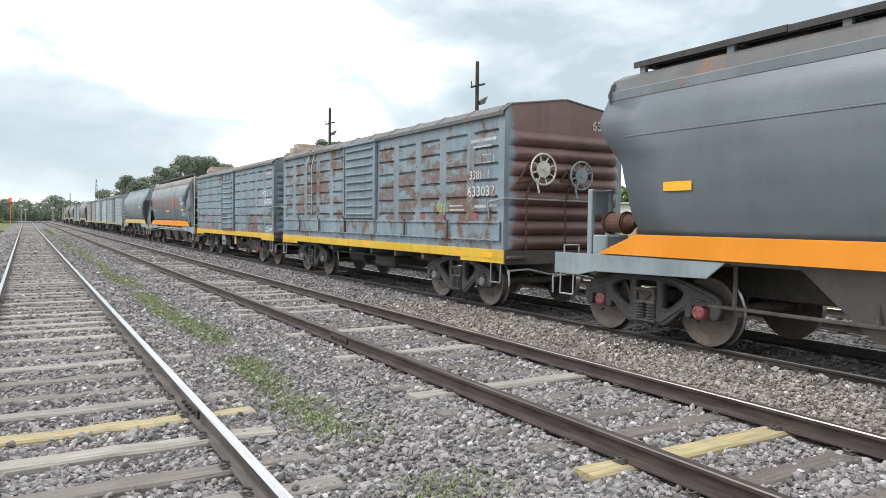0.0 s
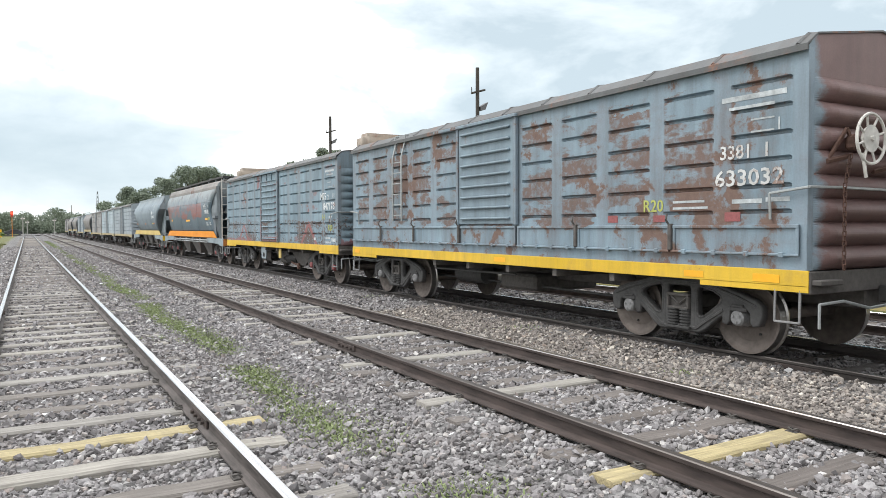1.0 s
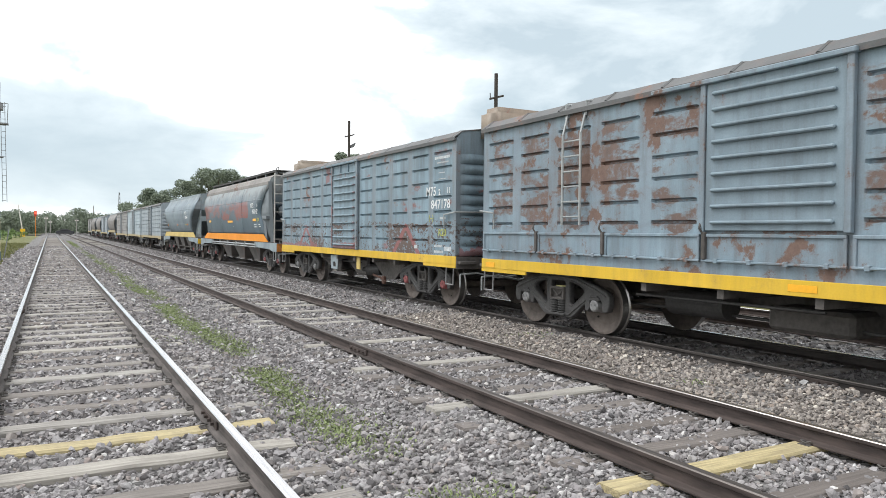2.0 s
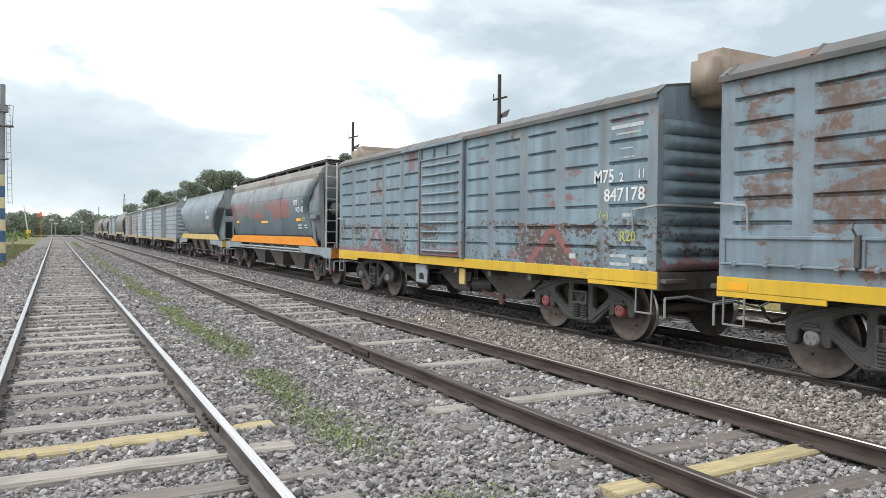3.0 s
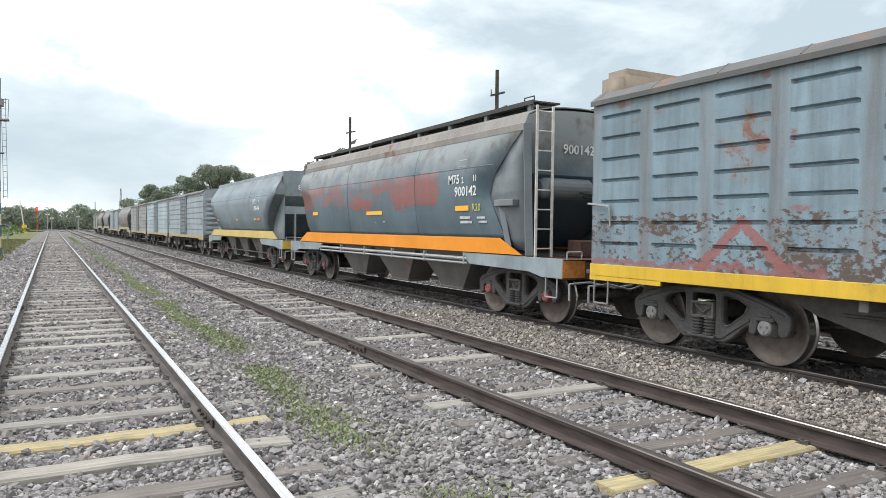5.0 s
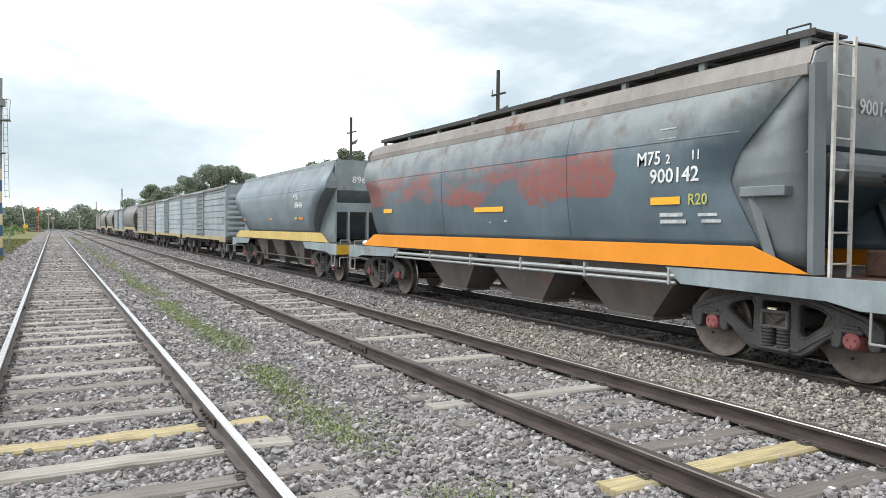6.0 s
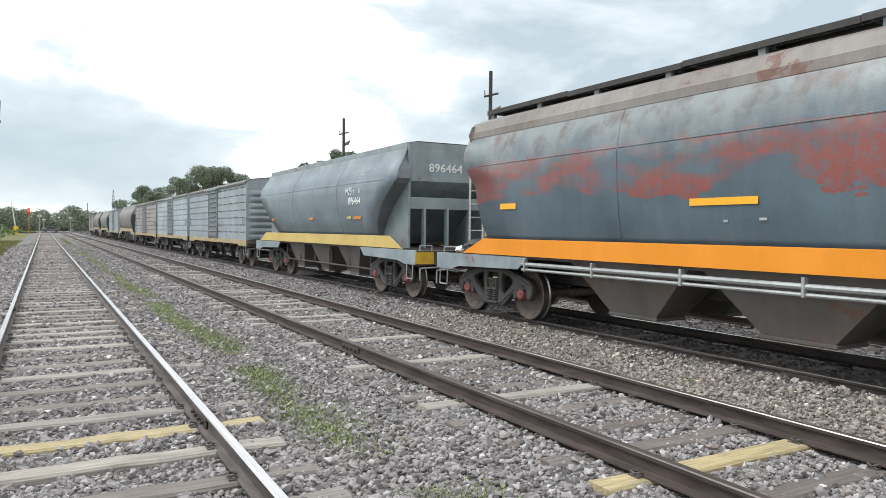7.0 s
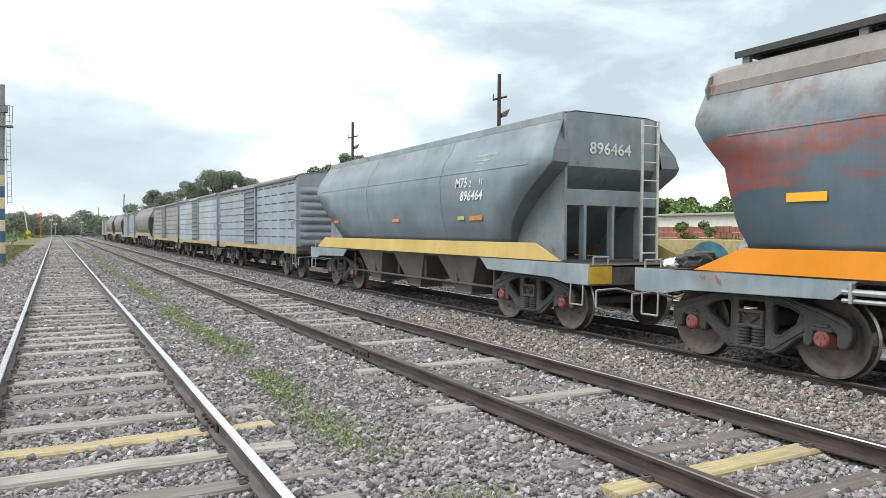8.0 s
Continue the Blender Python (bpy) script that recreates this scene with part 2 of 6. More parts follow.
M["frame_grey"] = painted("frame_grey_paint", (0.235, 0.288, 0.31), 0.18, seed=3.0, grime=0.22, shuffle=True, scale=1.6)
M["gusset_grey"] = painted("gusset_grey_paint", (0.15, 0.175, 0.19), 0.12, seed=5.0, grime=0.22, shuffle=True)
M["roof_grey"] = painted("roof_grime", (0.085, 0.09, 0.092), 0.35, seed=8.0, grime=0.5, shuffle=True)
M["roof_rust"] = painted("rust_stained_roof", (0.24, 0.225, 0.21), 0.36, seed=8.5, grime=0.3, rust_colour=(0.14, 0.085, 0.07))
M["yellow"] = painted("yellow_sill_paint", (0.66, 0.42, 0.02), 0.08, seed=1.5, grime=0.2, fade=0.08)
M["pale_yellow"] = painted("pale_yellow_skirt_paint", (0.58, 0.43, 0.13), 0.05, seed=2.5, grime=0.08, fade=0.08)
M["dusty_yellow"] = painted("dusty_yellow_sill_paint", (0.40, 0.32, 0.16), 0.12, seed=2.7, grime=0.3)
M["orange"] = painted("orange_skirt_paint", (0.76, 0.26, 0.0), 0.02, seed=3.5, grime=0.05, fade=0.07, rough=0.62)
M["tank_tan"] = painted("tan_tank_paint", (0.25, 0.20, 0.15), 0.3, seed=4.5, grime=0.3, shuffle=True)
M["steel_dark"] = plain("oily_dark_steel", (0.045, 0.044, 0.043), 0.7, 0.0, 20, 0.4)
M["under_grey"] = plain("dusty_underframe", (0.088, 0.081, 0.075), 0.85, 0.0, 12, 0.4)
M["chute_steel"] = painted("dusty_rusting_chute_steel", (0.105, 0.098, 0.092), 0.34, seed=5.5, grime=0.3, rough=0.8, rust_colour=(0.10, 0.062, 0.048), scale=1.5, shuffle=True)
M["frame_cast"] = plain("cast_steel_frame", (0.062, 0.061, 0.060), 0.62, 0.2, 25, 0.35)
M["wheel_face"] = plain("wheel_face_dust", (0.125, 0.105, 0.092), 0.8, 0.1, 9, 0.4)
M["wheel_tread"] = plain("worn_bright_tread", (0.32, 0.31, 0.30), 0.28, 0.9, 40, 0.2)
M["cap_red"] = plain("red_cap_paint", (0.27, 0.085, 0.085), 0.6, 0.0, 30, 0.25)
M["cap_grey"] = plain("grey_cap_paint", (0.24, 0.24, 0.24), 0.6, 0.2, 30, 0.25)
M["galv"] = plain("galvanised_pipe", (0.36, 0.38, 0.38), 0.5, 0.4, 20, 0.2)
M["white_paint"] = plain("white_ladder_paint", (0.62, 0.60, 0.56), 0.6, 0.0, 8, 0.3)
M["letter_white"] = plain("white_lettering", (0.70, 0.72, 0.72), 0.7, 0.0, 14, 0.25)
M["letter_worn"] = painted("flaking_white_lettering", (0.60, 0.61, 0.60), 0.62, seed=21.0, grime=0.45, scale=3.0, rust_colour=(0.17, 0.12, 0.10))
M["letter_faint"] = plain("worn_white_lettering", (0.42, 0.45, 0.46), 0.7, 0.0, 14, 0.4)
M["letter_yellow"] = plain("yellow_green_lettering", (0.42, 0.44, 0.12), 0.7, 0.0, 14, 0.25)
M["sticker_orange"] = plain("orange_reflector", (0.85, 0.42, 0.02), 0.4, 0.0, 20, 0.08)
M["sticker_faded"] = plain("faded_orange_reflector", (0.50, 0.19, 0.04), 0.6, 0.0, 14, 0.4)
M["black_gap"] = plain("shadowed_black_steel", (0.018, 0.018, 0.018), 0.8, 0.0, 20, 0.3)
M["oxide"] = plain("rusty_brown_iron", (0.11, 0.06, 0.045), 0.8, 0.1, 22, 0.4)
M["hose"] = plain("rubber_hose", (0.05, 0.05, 0.05), 0.6, 0.0, 30, 0.2)
M["bag"] = plain("grey_plastic_bag", (0.32, 0.31, 0.33), 0.4, 0.0, 9, 0.5)


# ---- mesh helpers ----
def mesh_of(bm, name):
    me = bpy.data.meshes.new(name)
    bm.normal_update()
    bm.to_mesh(me)
    bm.free()
    return me


def part(name, bm, material, parent, label="", m=None, smooth=False):
    """One mesh object under a thing or a part."""
    me = bm if isinstance(bm, bpy.types.Mesh) else mesh_of(bm, name)
    if material and not me.materials:
        for one in (material if isinstance(material, (list, tuple)) else [material]):
            me.materials.append(one)
    if smooth:
        me.shade_smooth()
    ob = new(name, me)
    ob.parent = parent
    if m is not None:
        ob.matrix_basis = m
    return tagged(ob, label)


def thing(name, label, category, group="", m=None, kind=""):
    ob = new(name)
    ob.empty_display_size = 0.3
    if m is not None:
        ob.matrix_basis = m
    return tagged(ob, label, category, group, kind)


def box(bm, x0, x1, y0, y1, z0, z1, bevel=0.0):
    made = bmesh.ops.create_cube(bm, size=1, matrix=Matrix.LocRotScale(((x0 + x1) / 2, (y0 + y1) / 2, (z0 + z1) / 2), None, (abs(x1 - x0), abs(y1 - y0), abs(z1 - z0))))
    if bevel:
        edges = {e for v in made["verts"] for e in v.link_edges}
        bmesh.ops.bevel(bm, geom=list(edges), offset=bevel, segments=1, affect="EDGES")
    return bm


def rod(bm, a, b, r, seg=8, r2=None):
    a, b = Vector(a), Vector(b)
    d = b - a
    m = Matrix.Translation((a + b) / 2) @ d.to_track_quat("Z", "Y").to_matrix().to_4x4()
    bmesh.ops.create_cone(bm, cap_ends=True, segments=seg, radius1=r, radius2=r if r2 is None else r2, depth=d.length, matrix=m)
    return bm


def rods(bm, points, r, seg=6):
    for a, b in zip(points, points[1:]):
        rod(bm, a, b, r, seg)
    return bm


def lathe(bm, profile, seg, axis="x", mats=None):
    """Turns (along, radius) pairs round the x axis; mats: a material index for each band."""
    rings = []
    for along, r in profile:
        ring = []
        for i in range(seg):
            a = 2 * math.pi * i / seg
            ring.append(bm.verts.new((along, r * math.cos(a), r * math.sin(a))))
        rings.append(ring)
    for k, (p, q) in enumerate(zip(rings, rings[1:])):
        for i in range(seg):
            f = bm.faces.new((p[i], p[(i + 1) % seg], q[(i + 1) % seg], q[i]))
            if mats:
                f.material_index = mats[k]
    for ring in (rings[0][::-1], rings[-1]):
        bm.faces.new(ring)
    return bm


def plate(outline, holes, thick, bevel=0.0):
    """A flat plate in the y-z plane, cut by holes, centred on x = 0, with rounded edges."""
    cu = bpy.data.curves.new("plate", "CURVE")
    cu.dimensions, cu.fill_mode, cu.extrude, cu.bevel_depth, cu.bevel_resolution = "2D", "BOTH", thick / 2 - bevel, bevel, 1
    for ring in (outline, *holes):
        s = cu.splines.new("POLY")
        s.points.add(len(ring) - 1)
        for pt, (y, z) in zip(s.points, ring):
            pt.co = (y, z, 0, 1)
        s.use_cyclic_u = True
    me = bpy.data.meshes.new_from_object(bpy.data.objects.new("plate", cu))
    me.transform(Matrix(((0, 0, 1, 0), (1, 0, 0, 0), (0, 1, 0, 0), (0, 0, 0, 1))))
    return me


def lettering(parent, words, size, x, y, z, material, end_on=False, wide=1.0, label="", slant=0.0):
    """Stencilled words whose lower left corner is at x, y, z, on a side wall or, end_on, on an end wall."""
    cu = bpy.data.curves.new("lettering", "FONT")
    cu.body, cu.size, cu.extrude, cu.offset, cu.resolution_u = words, size * 1.42, 0.001, size * 0.020, 2
    cu.shear = slant
    me = bpy.data.meshes.new_from_object(bpy.data.objects.new("lettering", cu))
    turn = Matrix(((1, 0, 0, 0), (0, 0, -1, 0), (0, 1, 0, 0), (0, 0, 0, 1))) if end_on else Matrix(((0, 0, -1, 0), (-1, 0, 0, 0), (0, 1, 0, 0), (0, 0, 0, 1)))
    me.transform(Matrix.Translation((x, y, z)) @ turn @ Matrix.Diagonal((wide, 1, 1, 1)))
    return part("lettering", me, material, parent, label)


def bars(parent, rows, x, material, name="lettering_bar"):
    """Writing that cannot be read: rows of (y, z, length, height)."""
    for y, z, length, height in rows:
        bm = bmesh.new()
        box(bm, x - 0.001, x + 0.001, y - length, y, z, z + height)
        part(name, bm, material, parent)


# ---- train ----
XT, ZT, WHEEL_R, BASE = 8.55, -0.03, 0.457, 1.83
HALF = BASE / 2
spinning = []
train = []
shared = {}


def once(key, make):
    if key not in shared:
        shared[key] = make()
    return shared[key]


def wheelset_mesh():
    bm = bmesh.new()
    r = WHEEL_R
    one = [(-0.075, 0.075), (-0.075, 0.115), (-0.015, 0.135), (-0.005, 0.30), (-0.045, 0.372), (-0.065, r - 0.035), (-0.065, r - 0.004), (0.045, r + 0.002), (0.058, r + 0.028), (0.078, r + 0.024), (0.078, r - 0.07), (0.045, 0.16), (0.075, 0.11), (0.075, 0.075)]
    mats = [0, 0, 0, 0, 0, 0, 1, 1, 1, 0, 0, 0, 0]
    lathe(bm, [(x - 0.873, q) for x, q in one], 40, mats=mats)
    lathe(bm, [(0.873 - x, q) for x, q in reversed(one)], 40, mats=mats[::-1])
    lathe(bm, [(-1.0, 0.06), (-0.8, 0.075), (0.8, 0.075), (1.0, 0.06)], 14)
    for sx in (-1, 1):
        for a in (0.7, 3.84):
            y, z = 0.25 * math.cos(a), 0.25 * math.sin(a)
            for f in rod(bm, (sx * 0.878, y, z), (sx * 0.9, y, z), 0.016, 8).faces[-10:]:
                f.material_index = 2
    bmesh.ops.recalc_face_normals(bm, faces=bm.faces[:])
    me = mesh_of(bm, "wheelset")
    for m in (M["wheel_face"], M["wheel_tread"], M["black_gap"]):
        me.materials.append(m)
    return me


def side_frame_mesh():
    """Cast truss frame: arched top chord, hooked ends over the axle boxes, two rounded windows and the spring opening."""
    right_top = [(0.26, 0.905), (0.48, 0.875), (0.93, 0.755), (1.15, 0.68), (1.23, 0.61), (1.235, 0.50), (1.20, 0.40)]
    right_low = [(1.13, 0.385), (1.10, 0.42), (1.10, 0.53), (1.05, 0.575), (0.80, 0.575), (0.785, 0.42), (0.75, 0.375), (0.70, 0.39), (0.70, 0.49), (0.62, 0.445), (0.44, 0.285), (0.33, 0.22)]
    half_ring = right_top + right_low
    outline = half_ring + [(-y, z) for y, z in reversed(half_ring)]
    hole = [(0.285, 0.46), (0.28, 0.76), (0.31, 0.805), (0.36, 0.812), (0.56, 0.765), (0.66, 0.71), (0.685, 0.665), (0.66, 0.615), (0.42, 0.43), (0.36, 0.405), (0.31, 0.415)]
    mid = [(-0.205, 0.27), (-0.205, 0.78), (-0.17, 0.82), (0.17, 0.82), (0.205, 0.78), (0.205, 0.27)]
    me = plate(outline, [hole, [(-y, z) for y, z in hole[::-1]], mid], 0.115, 0.02)
    bm = bmesh.new()
    bm.from_mesh(me)
    # raised flanges along the chords and round the windows
    for s in (-1, 1):
        rods(bm, [(-0.05, s * 1.17, 0.62), (-0.052, s * 0.93, 0.71), (-0.052, s * 0.46, 0.845), (-0.052, 0, 0.865)], 0.021, 6)
        rods(bm, [(-0.05, s * 0.70, 0.535), (-0.052, s * 0.41, 0.345), (-0.052, s * 0.30, 0.265), (-0.052, 0, 0.25)], 0.024, 6)
        ring = [(-0.05, s * y, z) for y, z in hole]
        rods(bm, ring + ring[:1], 0.017, 5)
        box(bm, -0.075, 0.055, s * HALF - 0.125, s * HALF + 0.125, 0.535, 0.60, 0.014)
        box(bm, -0.085, 0.05, s * HALF - 0.09, s * HALF + 0.09, 0.585, 0.625, 0.01)
        box(bm, -0.060, 0.05, s * 0.245 - 0.022, s * 0.245 + 0.022, 0.25, 0.80, 0.008)
    return mesh_of(bm, "side_frame")


def spring_mesh():
    bm = bmesh.new()
    profile = [(0.265, 0.06)]
    for k in range(6):
        profile += [(0.268 + 0.04 * k, 0.074), (0.278 + 0.04 * k, 0.092), (0.290 + 0.04 * k, 0.092), (0.300 + 0.04 * k, 0.074)]
    lathe(bm, profile, 16)
    bmesh.ops.rotate(bm, verts=bm.verts, cent=(0, 0, 0), matrix=Matrix.Rotation(radians(-90), 3, "Y"))
    bmesh.ops.recalc_face_normals(bm, faces=bm.faces[:])
    return mesh_of(bm, "spring")


def bolster_mesh():
    bm = bmesh.new()
    box(bm, -1.10, 1.10, -0.17, 0.17, 0.50, 0.68, 0.02)
    for s in (-1, 1):
        # open end of the bolster: a rim with slanted inner faces
        for y0, y1, z0, z1 in ((-0.185, 0.185, 0.49, 0.52), (-0.185, 0.185, 0.66, 0.70), (-0.185, -0.15, 0.52, 0.66), (0.15, 0.185, 0.52, 0.66)):
            box(bm, s * 1.10, s * 1.155, y0, y1, z0, z1, 0.006)
        rods(bm, [(s * 1.12, -0.14, 0.65), (s * 1.12, 0, 0.55), (s * 1.12, 0.14, 0.65)], 0.014, 4)
    box(bm, -0.4, 0.4, -0.3, 0.3, 0.66, 0.74, 0.03)
    for y in (-0.42, 0.42):
        rod(bm, (-0.95, y, 0.38), (0.95, y, 0.38), 0.05, 8)
        for sx in (-1, 1):
            box(bm, sx * 0.80, sx * 0.94, y + math.copysign(0.04, y), y + math.copysign(0.11, y), 0.26, 0.50, 0.015)
    return mesh_of(bm, "bogie")


def cap_mesh():
    bm = bmesh.new()
    lathe(bm, [(-0.09, 0.03), (-0.09, 0.075), (-0.07, 0.095), (0.0, 0.1), (0.10, 0.115), (0.13, 0.115)], 18)
    for k in range(3):
        a = 2.1 * k + 0.5
        rod(bm, (-0.105, 0.05 * math.cos(a), 0.05 * math.sin(a)), (-0.08, 0.05 * math.cos(a), 0.05 * math.sin(a)), 0.016, 6)
    return mesh_of(bm, "axle_cap")


def add_bogie(wagon, y, cap):
    me = once("bolster", bolster_mesh)
    bogie = part("bogie", me, M["under_grey"], wagon, "dusty cast steel bogie", pose(0, y, 0))
    for sx in (-1, 1):
        turn = 0 if sx < 0 else 180
        part("side_frame", once("side_frame", side_frame_mesh), M["frame_cast"], bogie, "", pose(sx * 1.06, 0, 0, 0, 0, turn))
        for sy in (-1, 1):
            part("spring", once("spring", spring_mesh), M["steel_dark"], bogie, "", pose(sx * 1.085, sy * 0.1, 0))
        part("spring_seat", once("spring_seat", lambda: mesh_of(box(bmesh.new(), -0.11, 0.11, -0.215, 0.215, 0.235, 0.268, 0.005), "spring_seat")), M["frame_cast"], bogie, "", pose(sx * 1.06, 0, 0))
        for sy in (-1, 1):
            key = "cap_" + cap
            part("axle_cap", once(key, cap_mesh), M["cap_" + cap], bogie, "red axle cap" if cap == "red" else "grey axle cap", pose(sx * 1.055, sy * HALF, WHEEL_R, 0, 0, turn))
    for sy in (-1, 1):
        w = part("wheelset", once("wheelset", wheelset_mesh), None, bogie, "", pose(0, sy * HALF, WHEEL_R))
        spinning.append((w, sy * HALF, random.uniform(0, 6.28)))
    return bogie


def coupler(wagon, y, way):
    bm = bmesh.new()
    box(bm, -0.09, 0.09, y, y + way * 0.42, 0.70, 0.90, 0.02)
    box(bm, -0.16, 0.13, y + way * 0.36, y + way * 0.60, 0.66, 0.96, 0.04)
    box(bm, 0.06, 0.18, y + way * 0.5, y + way * 0.70, 0.68, 0.94, 0.04)
    part("coupler", bm, M["steel_dark"], wagon)
    bm = bmesh.new()
    rods(bm, [(0.4, y, 0.72), (0.42, y + way * 0.18, 0.66), (0.40, y + way * 0.34, 0.45), (0.32, y + way * 0.5, 0.40)], 0.026, 8)
    part("brake_hose", bm, M["hose"], wagon)


def lever(wagon, y, way, hw, material):
    """The bent uncoupling bar across an end."""
    bm = bmesh.new()
    rods(bm, [(-hw + 0.05, y + way * 0.12, 0.48), (-hw + 0.05, y + way * 0.12, 0.74), (-hw + 0.45, y + way * 0.14, 0.76), (-0.45, y + way * 0.16, 0.66), (0.0, y + way * 0.3, 0.72)], 0.017, 6)
    part("uncoupling_lever", bm, material, wagon)


def step_iron(wagon, x, y, z0, z1, material, wide=0.3):
    bm = bmesh.new()
    rods(bm, [(x, y - wide / 2, z1), (x - 0.01, y - wide / 2, z0), (x - 0.01, y + wide / 2, z0), (x, y + wide / 2, z1)], 0.014, 6)
    part("step", bm, material, wagon)


def ladder(wagon, x0, x1, y, z0, z1, rungs, material):
    bm = bmesh.new()
    for x in (x0, x1):
        box(bm, x - 0.022, x + 0.022, y - 0.014, y + 0.014, z0, z1)
    for k in range(rungs):
        z = z0 + 0.15 + (z1 - z0 - 0.25) * k / (rungs - 1)
        rod(bm, (x0, y, z), (x1, y, z), 0.012, 6)
    return part("ladder", bm, material, wagon)


# -- covered wagons --
def ribbed_sheet(y0, y1, z0, z1, bays, ribs, depth, half_high=0.03):
    """A wall sheet in the y-z plane that faces -x, with long pressed grooves."""
    ys, zs = {y0, y1}, {z0, z1}
    for a, b in bays:
        ys |= {a, a + 0.035, b - 0.035, b}
    for r in ribs:
        zs |= {r - half_high, r - half_high * 0.45, r + half_high * 0.45, r + half_high}
    ys, zs = sorted(ys), sorted(zs)
    bm = bmesh.new()
    grid = []
    for y in ys:
        row = []
        for z in zs:
            deep = any(a + 0.03 < y < b - 0.03 for a, b in bays) and any(abs(z - r) < half_high * 0.6 for r in ribs)
            row.append(bm.verts.new((depth if deep else 0.0, y, z)))
        grid.append(row)
    for i in range(len(ys) - 1):
        for j in range(len(zs) - 1):
            bm.faces.new((grid[i][j], grid[i][j + 1], grid[i + 1][j + 1], grid[i + 1][j]))
    return bm


def corrugated_end(hw, z0, z1, count, amp, roof):
    """An end wall that faces -y, with deep lying corrugations that taper out at the corners; roof: its gable points."""
    bm = bmesh.new()
    xs = [-hw, -hw + 0.08, -hw + 0.17, -hw + 0.26, -hw + 0.36, 0.0, hw - 0.36, hw - 0.26, hw - 0.17, hw - 0.08, hw]
    fade = [0, 0.0, 0.45, 0.8, 1, 1, 1, 0.8, 0.45, 0.0, 0]
    n = count * 12
    grid = []
    for j in range(n + 1):
        z = z0 + (z1 - z0) * j / n
        ph = (j % 12) / 12.0
        wave = max(0.0, math.sin(math.pi * ph)) ** 0.8
        grid.append([bm.verts.new((x, -amp * wave * f, z)) for x, f in zip(xs, fade)])
    for a, b in zip(grid, grid[1:]):
        for k in range(len(xs) - 1):
            bm.faces.new((a[k], a[k + 1], b[k + 1], b[k]))
    top = [bm.verts.new((x, 0, z)) for x, z in roof]
    bm.faces.new([*grid[-1], *top[::-1]])
    return bm


